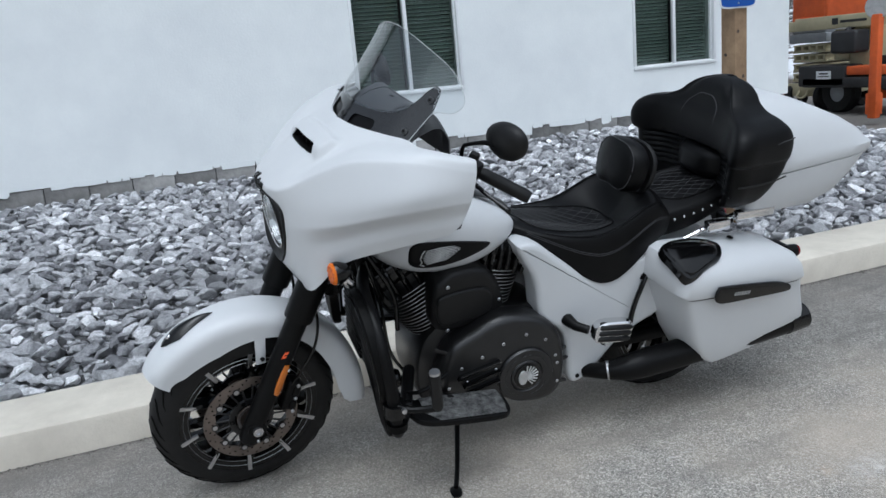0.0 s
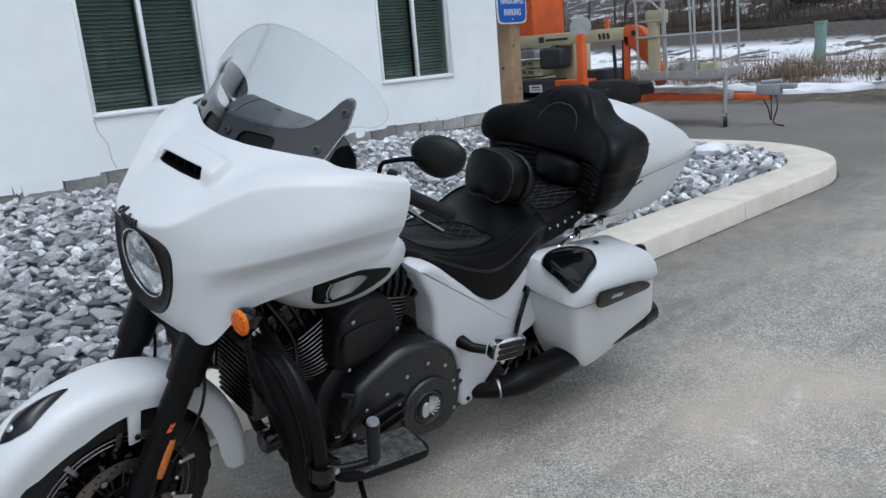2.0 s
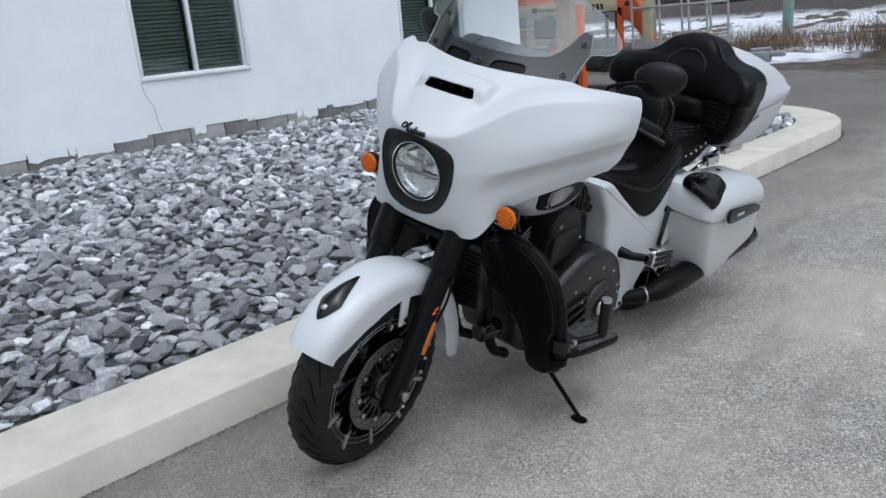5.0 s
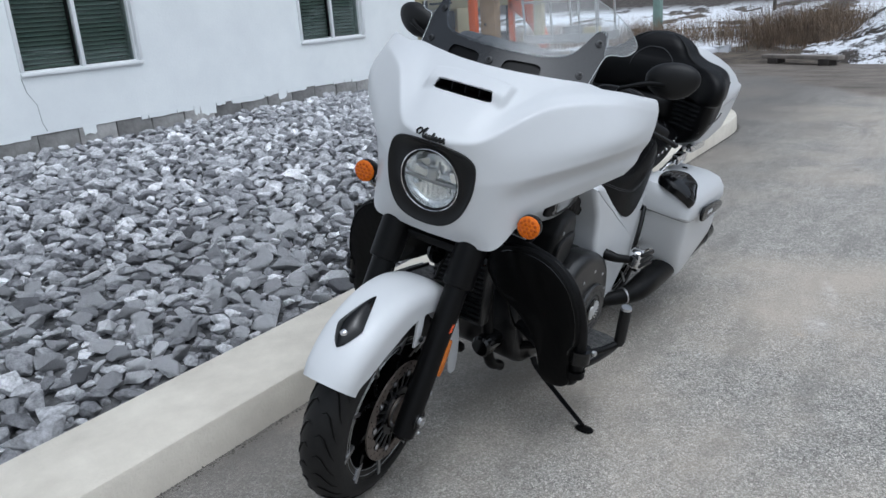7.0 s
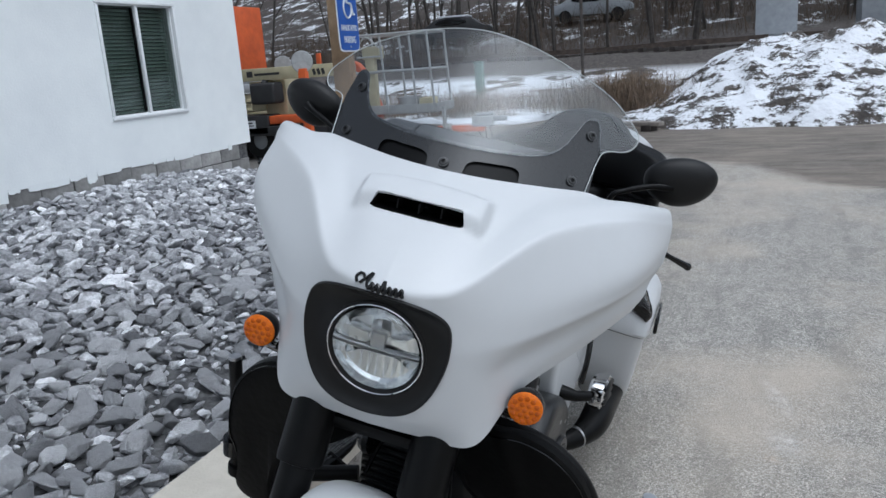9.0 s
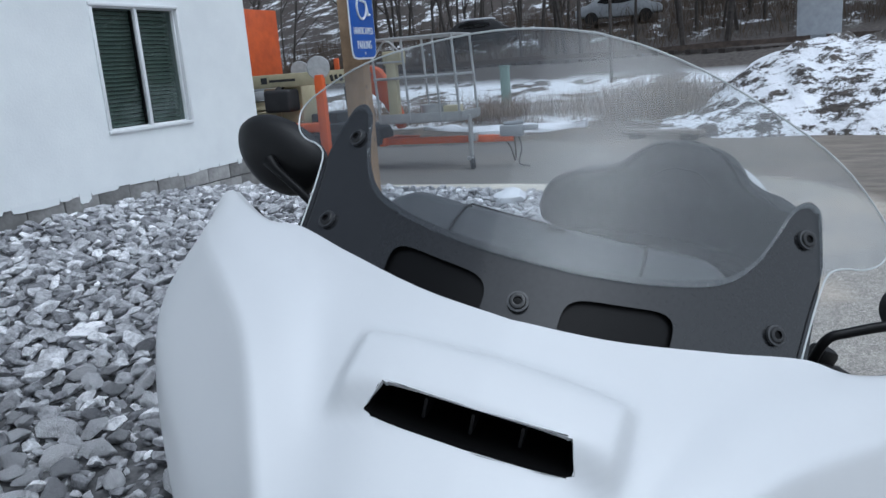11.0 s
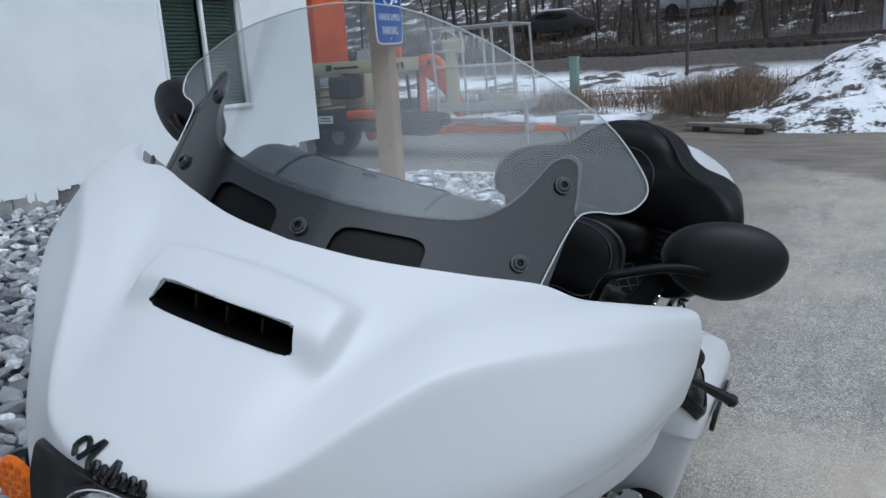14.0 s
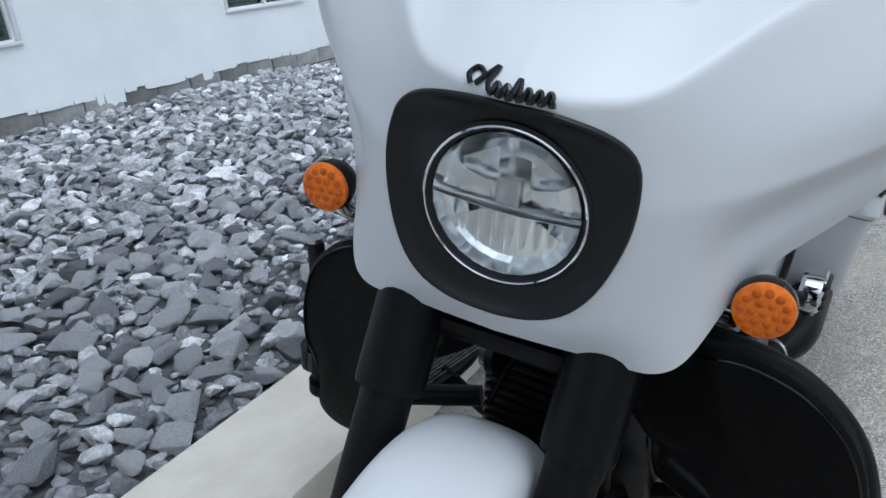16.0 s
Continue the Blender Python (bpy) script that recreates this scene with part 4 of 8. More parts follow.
front("lamp_lens", moved(lathe([(0.0845, 0.002)] + [(0.0845 * math.sin(a), 0.002 - 0.016 * math.cos(a)) for a in np.linspace(1.45, 0.02, 10)], 48, "X"), face), LENS, light).visible_shadow = False

# script badge: a plain flourish in the badge's size and colour
bx = lambda y, z: nose_x(y, z) - 0.004
wave = [(0.046, 1.146), (0.051, 1.155), (0.043, 1.163), (0.034, 1.156), (0.041, 1.146), (0.031, 1.158), (0.022, 1.167), (0.027, 1.150), (0.021, 1.140)]
for k in range(6):
    y = 0.014 - 0.0112 * k
    wave += [(y + 0.003, 1.152 + (0.008 if k == 2 else 0)), (y - 0.001, 1.148), (y, 1.140), (y - 0.005, 1.141)]
flo = [tube([(bx(y, z), y, z) for y, z in [(p * 0.98 + 0.003, 1.1585 + (q - 1.1535) * 0.82) for p, q in smooth_line(wave, 150)]], 0.0031, 6)]
front("script_badge", joined(*flo), GLOSS, fairing, "small gloss black script badge, drawn as a flourish")["kind"] = "stuff"

# air slot: a dark duct behind the edge, with vanes
def slot_x(y, z):
    lo, hi = nose_x(y, VENT_Z[0] - 0.005), nose_x(y, VENT_Z[1] + 0.005)
    return lo + (hi - lo) * (z - VENT_Z[0]) / (VENT_Z[1] - VENT_Z[0])


loop = smooth_line(SLOT, 56, True)
VM = sum(VENT_Z) / 2
duct = [[(nose_x(y, z) + d, y * k, VM + (z - VM) * k2 - 0.12 * d) for y, z in loop] for d, k, k2 in ((0.012, 1.05, 1.35), (0.006, 1.03, 1.20), (0.0, 1.006, 1.03), (0.002, 0.998, 0.99), (0.006, 0.985, 0.93), (0.03, 0.97, 0.90), (0.075, 0.93, 0.8), (0.080, 0.5, 0.4), (0.080, 0.02, 0.02))]
vent = front("air_vent", skin(duct, closed=True, caps=False), BLACK, None, "black air slot in the fairing")
for y in (-0.045, 0.0, 0.045):
    front("vent_vane", box(0.030, 0.003, 0.020, (slot_x(y, VM) + 0.032, y, VM - 0.003)), PLASTIC, vent)


# inner fairing: dash, back shell
def inner_rows():
    top, low = FG[:, -1], FG[:, 0]
    rows = []
    for u in np.linspace(0, 1, 9):
        half = [(top[j] * (1 - u) + low[j] * u) + np.array((0.05 * min(1.0, 3 * u) + 0.10 * math.sin(math.pi * u) * (1 - j / len(top)) * 0.6, 0, -0.012 * (1 - u))) * np.array((1, 1, 1)) for j in range(0, len(top), 3)]
        half = [np.array((p[0] + 0.004 + 0.016 * min(1.0, 3 * u), p[1] * 0.94, p[2])) for p in half]
        rows.append([tuple((p[0], -p[1], p[2])) for p in half[::-1]] + [tuple(p) for p in half[1:]])
    return rows


front("inner_fairing", thick(skin(inner_rows()), 0.004), PLASTIC, None, "black inner fairing")
INNER = material("grey_inner_panel", (0.24, 0.25, 0.26), 0.5, spread=0.1, scale=20)
for sg in (-1, 1):
    strip = []
    for j in range(len(FG) - 26, len(FG) - 1):
        x, y, z = FG[j, -1]
        fy = sg * y * (0.985 if sg > 0 else 1.0)
        strip.append([(x + 0.006 * q, fy - sg * 0.050 * q, z - 0.008 - 0.022 * q) for q in (0.06, 0.5, 1.0)])
    front("edge_panel", thick(skin(strip), 0.003), INNER, fairing, "light grey inner panel")
dash_rows = []
for u in np.linspace(0, 1, 22):
    row = []
    for v in np.linspace(-1, 1, 61):
        b = abs(v) * 0.236
        side = min(1.0, max(0.0, (b - 0.108) / 0.03))
        x = 0.470 + 0.185 * u + 0.75 * b * b * (1 - 0.45 * u)
        lid = float(np.interp(u, [0, 0.2, 0.38, 0.5, 0.72, 0.86, 1], [1.318, 1.335, 1.352, 1.361, 1.367, 1.364, 1.350]))
        hood = float(np.interp(u, [0, 0.25, 0.5, 0.75, 0.9, 1], [1.318, 1.330, 1.350, 1.364, 1.362, 1.345])) - 0.045 * max(0.0, (b - 0.17) / 0.066) ** 2
        row.append((x, b if v > 0 else -b, lid * (1 - side) + hood * side - 0.004 * math.exp(-((b - 0.112) / 0.005) ** 2)))
    dash_rows.append(row)
dash_rows.append([(x + 0.015, y, z - 0.025) for x, y, z in dash_rows[-1]])
dash_rows.append([(x + 0.02, y, z - 0.12) for x, y, z in dash_rows[-2]])
dash = front("dashboard", thick(skin(dash_rows), 0.004), DASH, None, "black grained dash pad behind the windscreen")
for sg in (-1, 1):
    front("dash_lid_seam", tube([(0.470 + 0.185 * u + 0.0086, sg * 0.112, float(np.interp(u, [0.2, 0.38, 0.5, 0.72, 0.86, 1], [1.335, 1.352, 1.361, 1.367, 1.364, 1.350])) - 0.002) for u in np.linspace(0.3, 0.98, 14)], 0.0022, 5), BLACK, dash)
front("dash_lid_seam", tube([(0.470 + 0.185 * 0.86 + 0.62 * y * y, y, 1.3645) for y in np.linspace(-0.11, 0.11, 17)], 0.0013, 5), BLACK, dash)
front("lid_latch", box(0.010, 0.024, 0.004, (0.602, -0.004, 1.3675), 0.0015), GLOSS, dash)


# windscreen
def screen_x(y, z):
    d = z - 1.336
    return 0.434 + 0.85 * d - 0.5 * d * d + 1.6 * y * y - 3.2 * y ** 4


OUT_Y = [(1.300, 0.288), (1.335, 0.292), (1.370, 0.297), (1.393, 0.304), (1.399, 0.322), (1.399, 0.342), (1.405, 0.360), (1.420, 0.3705), (1.436, 0.368), (1.457, 0.350), (1.492, 0.310), (1.522, 0.260), (1.552, 0.191), (1.576, 0.124), (1.591, 0.057), (1.596, 0.0)]


BAND = smooth_line([(0, 1.373), (0.10, 1.373), (0.165, 1.376), (0.200, 1.383), (0.224, 1.400), (0.240, 1.425), (0.252, 1.450), (0.268, 1.459), (0.284, 1.450), (0.291, 1.425), (0.298, 1.395)], 80)


def band_top(y):
    return float(np.interp(abs(y), BAND[:, 0], BAND[:, 1]))


def pane_low(y):
    b = abs(y)
    if b < 0.298:
        return band_top(y) - 0.004
    return float(np.interp(b, [0.298, 0.304, 0.322, 0.342, 0.360, 0.369, 0.3705], [1.391, 1.393, 1.399, 1.399, 1.405, 1.416, 1.422]))


def pane_high(y):
    up = [(b, z) for z, b in OUT_Y if z >= 1.42][::-1]
    return float(np.interp(abs(y), [q[0] for q in up], [q[1] for q in up]))


half_y = sorted(set([round(float(v), 4) for v in np.linspace(0, 0.29, 40)] + [round(float(v), 4) for v in np.linspace(0.29, 0.3702, 28)]))
pane_rows = []
for y in [-v for v in half_y[:0:-1]] + half_y:
    lo, hi = pane_low(y), pane_high(y)
    pane_rows.append([(screen_x(y, z), y, z) for z in np.linspace(lo, max(hi, lo + 0.002), 24)])
shield = front("windscreen", thick(skin(pane_rows), 0.004), SCREEN, None, "clear acrylic windscreen with a dark lower band")
shield.visible_shadow = False
# the bright gleam of the acrylic's edge, put into a pale tube
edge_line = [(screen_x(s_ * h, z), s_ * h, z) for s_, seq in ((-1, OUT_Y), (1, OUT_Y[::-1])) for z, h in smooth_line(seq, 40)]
front("screen_edge", tube(edge_line, 0.0011, 6), material("pale_edge_gleam", (0.55, 0.58, 0.58), 0.3, spread=0.1), shield, "pale tube painting the gleam of the screen edge").visible_shadow = False


cuts_b = [(-0.155, -0.044), (0.036, 0.155)]


def cut_half(y):
    """Half height of the openings in the band."""
    for a, b in cuts_b:
        m_, hw = (a + b) / 2, (b - a) / 2
        q = abs((y - m_) / hw)
        if q < 1:
            return 0.0235 * (1 - q ** 5) ** 0.33
    return 0.0


by = sorted(set([round(v, 5) for v in np.linspace(-0.297, 0.297, 161)] + [round(c + s_ * d, 5) for ab in cuts_b for c, s_ in zip(ab, (1, -1)) for d in (0, 0.0002, 0.0006, 0.0012, 0.002, 0.0032, 0.0048, 0.0066)]))
lower, upper = [], []
for y in by:
    lo, hi, h = 1.294 + 0.10 * y * y, band_top(y), cut_half(y)
    mid_ = 1.323 + 0.02 * y * y
    lower.append([(screen_x(y, z) + 0.006, y, z) for z in np.linspace(lo, max(lo + 0.002, mid_ - h), 7)])
    upper.append([(screen_x(y, z) + 0.006, y, z) for z in np.linspace(mid_ + h, hi, 9)])
band = joined(skin(lower), skin(upper))
bmesh.ops.remove_doubles(band, verts=band.verts, dist=0.0001)
# added black sheet hides the lit dash, painting the openings' shade
front("opening_shade", thick(skin([[(screen_x(y, z) + 0.013, y, z - 0.002) for z in (1.290 + 0.15 * y * y, 1.318, 1.350)] for y in np.linspace(-0.235, 0.235, 41)]), 0.002), BLACK, shield, "black sheet added behind the openings in place of shade")
front("dark_band", thick(band, 0.002), material("screen_print", (0.020, 0.021, 0.023), 0.12, spread=0.2, scale=200, sheen=0.6), shield, "dark printed lower band of the windscreen")
for y, z in ((0, 1.335), (-0.259, 1.336), (0.256, 1.336), (-0.274, 1.424), (0.260, 1.424)):
    d = z - 1.336
    nrm = Vector((-1.0, 3.2 * y - 12.8 * y ** 3, 0.85 - d)).to_track_quat("-X", "Z").to_matrix().to_4x4()
    front("screen_bolt", moved(lathe([(0.0088, 0.004), (0.0088, -0.0012), (0.0078, -0.0026), (0.0056, -0.0030), (0.0046, -0.0028), (0.0042, 0.0)], 20, "X"), Matrix.Translation((screen_x(y, z), y, z)) @ nrm), ENGINE, shield)
    front("bolt_washer", moved(lathe([(0.0112, 0.003), (0.0112, -0.0004), (0.0086, -0.0006)], 24, "X", caps=False), Matrix.Translation((screen_x(y, z), y, z)) @ nrm), DASH, shield)
    front("bolt_socket", moved(lathe([(0.0041, 0.001), (0.0040, -0.0006), (0.0012, -0.0008)], 6, "X"), Matrix.Translation((screen_x(y, z), y, z)) @ nrm), BLACK, shield)

# turn signals
for sg in (-1, 1):
    c = Vector((0.268, sg * 0.289, 0.931))
    sig = front("turn_signal", moved(lathe([(0.0345, -0.002), (0.0362, 0.003), (0.0362, 0.016), (0.030, 0.032), (0.020, 0.048), (0.004, 0.050)], 32, "X"), Matrix.Translation(c)), GLOSS, None, "round amber turn signal in a black cup")
    front("signal_lens", moved(lathe([(0.0350, 0.0), (0.0345, -0.006), (0.030, -0.0095), (0.012, -0.0120), (0.001, -0.0125)], 32, "X"), Matrix.Translation(c)), AMBER, sig, "amber lens with round bulges")
    dots = []
    for k in range(19):
        r, a = (0.0, 0.0) if k == 0 else ((0.0130, k * 1.0472) if k < 7 else (0.0250, k * 0.5236))
        dots.append(moved(lathe([(0.0062, 0.0015), (0.0050, -0.0025), (0.0025, -0.0038), (0.001, -0.0040)], 10, "X"), Matrix.Translation(c + Vector((-0.0098 + 0.10 * max(0, r - 0.015), r * math.cos(a), r * math.sin(a))))))
    front("lens_bulge", joined(*dots), AMBER_DEEP, sig)["kind"] = "stuff"
    front("signal_stalk", tube([(0.296, sg * 0.287, 0.915), (0.310, sg * 0.287, 0.890), (0.330, sg * 0.270, 0.872), (0.350, sg * 0.20, 0.868)], [0.016, 0.015, 0.014, 0.013], 12, smooth=12), CHROME, sig, "chrome signal stalk")

# handlebar, grips, levers, mirrors
for sg in (-1, 1):
    bar = front("handlebar", tube([(0.56, sg * 0.05, 1.13), (0.60, sg * 0.18, 1.20), (0.665, sg * 0.33, 1.235), (0.722, sg * 0.386, 1.213)], 0.016, 14, smooth=16), BLACK, None, "black handlebar")
    front("grip", tube([(0.722, sg * 0.386, 1.213), (0.730, sg * 0.394, 1.209), (0.826, sg * 0.486, 1.154), (0.832, sg * 0.492, 1.150)], [0.018, 0.0205, 0.0205, 0.0175], 16), PLASTIC, bar, "black rubber grip")
    front("switch_box", moved(joined(box(0.06, 0.05, 0.055, (0, 0, 0), 0.012), box(0.03, 0.03, 0.03, (-0.01, -sg * 0.02, 0.03), 0.008)), Matrix.Translation((0.700, sg * 0.368, 1.224)) @ Matrix.Rotation(sg * 0.95, 4, "Z") @ Matrix.Rotation(0.25, 4, "Y")), PLASTIC, bar, "black switch housing")
    lever = [(0.655, sg * 0.385, 1.215), (0.672, sg * 0.43, 1.205), (0.692, sg * 0.49, 1.182), (0.719, sg * 0.552, 1.157)]
    front("lever", tube(lever, [0.012, 0.008, 0.007, 0.006, 0.009], 10, smooth=14), GLOSS, bar, "black lever with a ball end")
    front("lever_ball", lathe([(0.001, -0.010), (0.008, -0.006), (0.010, 0), (0.008, 0.006), (0.001, 0.010)], 12, at=lever[-1]), GLOSS, bar)
    mir = front("mirror", moved(skin([[(x, 0.083 * rr * math.cos(a) * (1 + 0.12 * math.sin(a)), 0.058 * rr * math.sin(a)) for a in np.linspace(0, 2 * math.pi, 40, endpoint=False)]
                                      for x, rr in ((0.016, 0.93), (0.012, 0.985), (0.004, 1.0), (-0.006, 0.97), (-0.016, 0.86), (-0.026, 0.62), (-0.031, 0.3), (-0.032, 0.05))], closed=True, caps=True),
                            Matrix.Translation((0.744, -0.487, 1.340) if sg < 0 else (0.755, 0.440, 1.331)) @ Matrix.Rotation(sg * radians(-10), 4, "Z") @ Matrix.Rotation(radians(-8), 4, "Y") @ Matrix.Rotation(sg * radians(10), 4, "X")), PLASTIC, None, "oval black mirror on a bent stem")
    front("mirror_glass", moved(skin([[(0.0165, 0.077 * rr * math.cos(a) * (1 + 0.12 * math.sin(a)), 0.053 * rr * math.sin(a)) for a in np.linspace(0, 2 * math.pi, 40, endpoint=False)] for rr in (1.0, 0.5, 0.02)], closed=True, caps=False),
                                Matrix.Translation((0.744, -0.487, 1.340) if sg < 0 else (0.755, 0.440, 1.331)) @ Matrix.Rotation(sg * radians(-10), 4, "Z") @ Matrix.Rotation(radians(-8), 4, "Y") @ Matrix.Rotation(sg * radians(10), 4, "X")), CHROME, mir)
    front("mirror_stem", tube([(0.68, sg * 0.335, 1.245), (0.682, sg * 0.345, 1.29), (0.690, sg * 0.368, 1.304), (0.708, sg * 0.420, 1.323), (0.720, sg * (0.440 if sg > 0 else 0.472), 1.331)], [0.0065, 0.0062, 0.0062, 0.007, 0.011], 12, smooth=22), BLACK, mir)


# body of the motorcycle
def rounded(poly, times=2):
    """Cuts the corners of a closed outline."""
    p = np.asarray(poly, float)
    for _ in range(times):
        q = np.roll(p, -1, axis=0)
        p = np.stack([0.75 * p + 0.25 * q, 0.25 * p + 0.75 * q], 1).reshape(-1, p.shape[1])
    return p


def plan(corners, z):
    """A rounded plan section at a height; z may be one for each corner."""
    zz = z if isinstance(z, (list, tuple)) else [z] * len(corners)
    pts = []
    n = len(corners)
    for i in range(n):
        a, b = np.array((*corners[i], zz[i])), np.array((*corners[(i + 1) % n], zz[(i + 1) % n]))
        pts += [a + (b - a) * 0.07, a + (b - a) * 0.5, a + (b - a) * 0.93]
    return rounded(pts, 2)


# fuel tank
TANK = smooth_line(np.stack([[0.43, 0.47, 0.53, 0.61, 0.72, 0.83, 0.92, 0.98, 1.01], [0.96, 0.99, 1.015, 1.03, 1.032, 1.015, 0.975, 0.935, 0.905],
                             [0.92, 0.87, 0.825, 0.790, 0.774, 0.786, 0.815, 0.848, 0.875], [0.09, 0.150, 0.192, 0.214, 0.216, 0.198, 0.160, 0.115, 0.07]], 1), 60)


def tank_rows():
    par = TANK
    rows = []
    for x, t, b, w in par:
        c, h = (t + b) / 2 - 0.01, (t - b) / 2
        row = []
        for a in np.linspace(0, 2 * math.pi, 40, endpoint=False):
            ca, sa = math.cos(a), math.sin(a)
            row.append((x, w * math.copysign(abs(ca) ** 0.62, ca), c + h * math.copysign(abs(sa) ** 0.85, sa)))
        rows.append(row)
    return rows


tank = body("fuel_tank", skin(tank_rows(), True, True), WHITE, None, "matte white teardrop fuel tank")


def tank_side(x, z):
    """The tank's half width at a place in side view, to the left."""
    par = np.array(TANK)
    t, b, w = [float(np.interp(x, par[:, 0], par[:, i])) for i in (1, 2, 3)]
    c, h = (t + b) / 2 - 0.01, (t - b) / 2
    s_ = min(0.98, abs(z - c) / h) ** (1 / 0.85)
    return -w * math.sqrt(1 - s_ * s_) ** 0.62


BADGE = smooth_line([(0.572, 0.885), (0.582, 0.918), (0.625, 0.928), (0.75, 0.912), (0.868, 0.876), (0.80, 0.850), (0.70, 0.832), (0.615, 0.832), (0.578, 0.850)], 48, True)
cx, cz = BADGE.mean(0)
for sg in (-1, 1):
    def sheet(outline, ks, offs):
        return [[(cx + (x - cx) * k, -sg * (tank_side(cx + (x - cx) * k, cz + (z - cz) * k) - o), cz + (z - cz) * k) for x, z in outline] for k, o in zip(ks, offs)]
    bad = body("tank_badge", skin(sheet(BADGE, (1.02, 1.0, 0.97, 0.88, 0.76, 0.64, 0.52, 0.40, 0.28, 0.16, 0.03), (-0.003, 0.003, 0.006, 0.007, 0.007, 0.007, 0.007, 0.007, 0.007, 0.007, 0.007)), True), BLACK, tank, "gloss black tank badge plate")
    feathers = []
    for k in range(9):
        u = k / 8
        x0, z0 = 0.628 - 0.012 * math.sin(math.pi * u), 0.902 - 0.050 * u
        x1, z1 = 0.665 + 0.085 * (1 - abs(u - 0.3) * 0.9), 0.905 - 0.045 * u
        feathers.append(tube([(x, -sg * (tank_side(x, z) - 0.0115), z) for x, z in ((x0, z0), ((x0 + x1) / 2, (z0 + z1) / 2 + 0.003), (x1, z1))], [0.0018, 0.0024, 0.0010], 5))
    feathers.append(tube([(x, -sg * (tank_side(x, z) - 0.0115), z) for x, z in ((0.622, 0.905), (0.612, 0.892), (0.606, 0.876), (0.612, 0.862), (0.606, 0.852), (0.620, 0.846))], 0.0022, 6))
    body("silver_emblem", joined(*feathers), SILVER, tank, "plain silver winged emblem")["kind"] = "stuff"
body("tank_console", skin([[(x, y, np.interp(x, [0.5, 0.7, 0.9, 0.99], [1.022, 1.040, 0.992, 0.945]) + 0.004 - 2.2 * y * y) for y in np.linspace(-0.05, 0.05, 9)] for x in np.linspace(0.5, 0.99, 14)]), BLACK, tank, "black tank console")

# engine
body("crankcase", joined(prism(rounded([(0.60, 0.24), (0.60, 0.50), (0.72, 0.60), (1.10, 0.58), (1.18, 0.45), (1.15, 0.20), (0.75, 0.18)], 2), 0.30, 0.02, "Y", -0.15)), ENGINE, None, "black engine crankcase")
PRIM = smooth_line([(0.650, 0.365), (0.668, 0.453), (0.705, 0.526), (0.79, 0.570), (0.864, 0.600), (0.935, 0.604), (1.029, 0.578), (1.098, 0.531), (1.132, 0.464), (1.150, 0.361), (1.135, 0.265), (1.074, 0.217), (0.985, 0.222), (0.922, 0.250), (0.809, 0.290), (0.70, 0.315)], 60, True)
prim = body("primary_cover", prism(PRIM, -0.12, 0.035, "Y", -0.13, 4), ENGINE, None, "black primary cover with bright screws")
body("derby_cover", lathe([(0.110, -0.235), (0.110, -0.257), (0.105, -0.264), (0.066, -0.264), (0.062, -0.260), (0.058, -0.264), (0.004, -0.266)], 56, at=(0.981, 0, 0.358)), ENGINE, prim, "round black derby cover")
em = [lathe([(0.050, -0.262), (0.050, -0.268), (0.046, -0.270), (0.002, -0.270)], 32, at=(0.981, 0, 0.358))]
body("emblem_disc", em[0], GLOSS, prim)
ribs = []
for k in range(9):
    a = radians(-62 + 19 * k)
    ribs.append(tube([(0.975 + 0.006 * math.cos(a), -0.271, 0.356 + 0.006 * math.sin(a)), (0.980 + 0.042 * math.cos(a), -0.272, 0.362 + 0.042 * math.sin(a))], [0.002, 0.0045, 0.003], 5))
ribs.append(moved(lathe([(0.022, -0.270), (0.020, -0.274), (0.002, -0.275)], 12, at=(0, 0, 0)), Matrix.Translation((0.963, 0, 0.357)) @ Matrix.Diagonal((0.8, 1, 1.4, 1))))
body("silver_emblem", joined(*ribs), SILVER, prim, "plain silver plumed emblem")["kind"] = "stuff"
for k in range(22):
    a = radians(25 + k * 14.5)
    if k % 11 in (6,):
        continue
    body("raised_bar", moved(box(0.005, 0.003, 0.013, (0.085, -0.2645, 0), 0.001, 1), Matrix.Translation((0.981, 0, 0.358)) @ Matrix.Rotation(-a, 4, "Y")), ENGINE, prim)
for x, z in ((0.685, 0.367), (0.734, 0.439), (0.813, 0.467), (0.894, 0.503), (0.982, 0.522), (1.060, 0.486), (1.102, 0.410), (1.111, 0.375), (1.113, 0.295), (0.756, 0.377), (0.866, 0.404)):
    body("cover_screw", screw((x, -0.2475, z), 0.0068, 0.004), STEEL, prim)
    d_ = Vector((x - 0.93, 0, z - 0.38)).normalized()
    body("screw_lug", tube([(x - d_.x * 0.03, -0.238, z - d_.z * 0.03), (x, -0.2365, z), (x + d_.x * 0.012, -0.234, z + d_.z * 0.012), (x + d_.x * 0.055, -0.222, z + d_.z * 0.055)], [0.006, 0.0115, 0.0115, 0.006], 10), ENGINE, prim)
body("cover_ridge", tube([(0.700, -0.232, 0.470), (0.78, -0.241, 0.508), (0.86, -0.244, 0.545), (0.94, -0.243, 0.562), (1.03, -0.240, 0.540), (1.10, -0.234, 0.48), (1.128, -0.228, 0.40)], 0.0035, 6, smooth=40), ENGINE, prim)
for k in range(3):
    body("cover_rib", moved(prism([(0.0, 0.0), (0.16 - 0.02 * k, 0.014), (0.165 - 0.02 * k, 0.024), (0.01, 0.014)], 0.022, 0.003), Matrix.Translation((0.715 + 0.02 * k, -0.270, 0.40 - 0.036 * k)) @ Matrix.Rotation(radians(-8), 4, "Y")), GLOSS, prim)


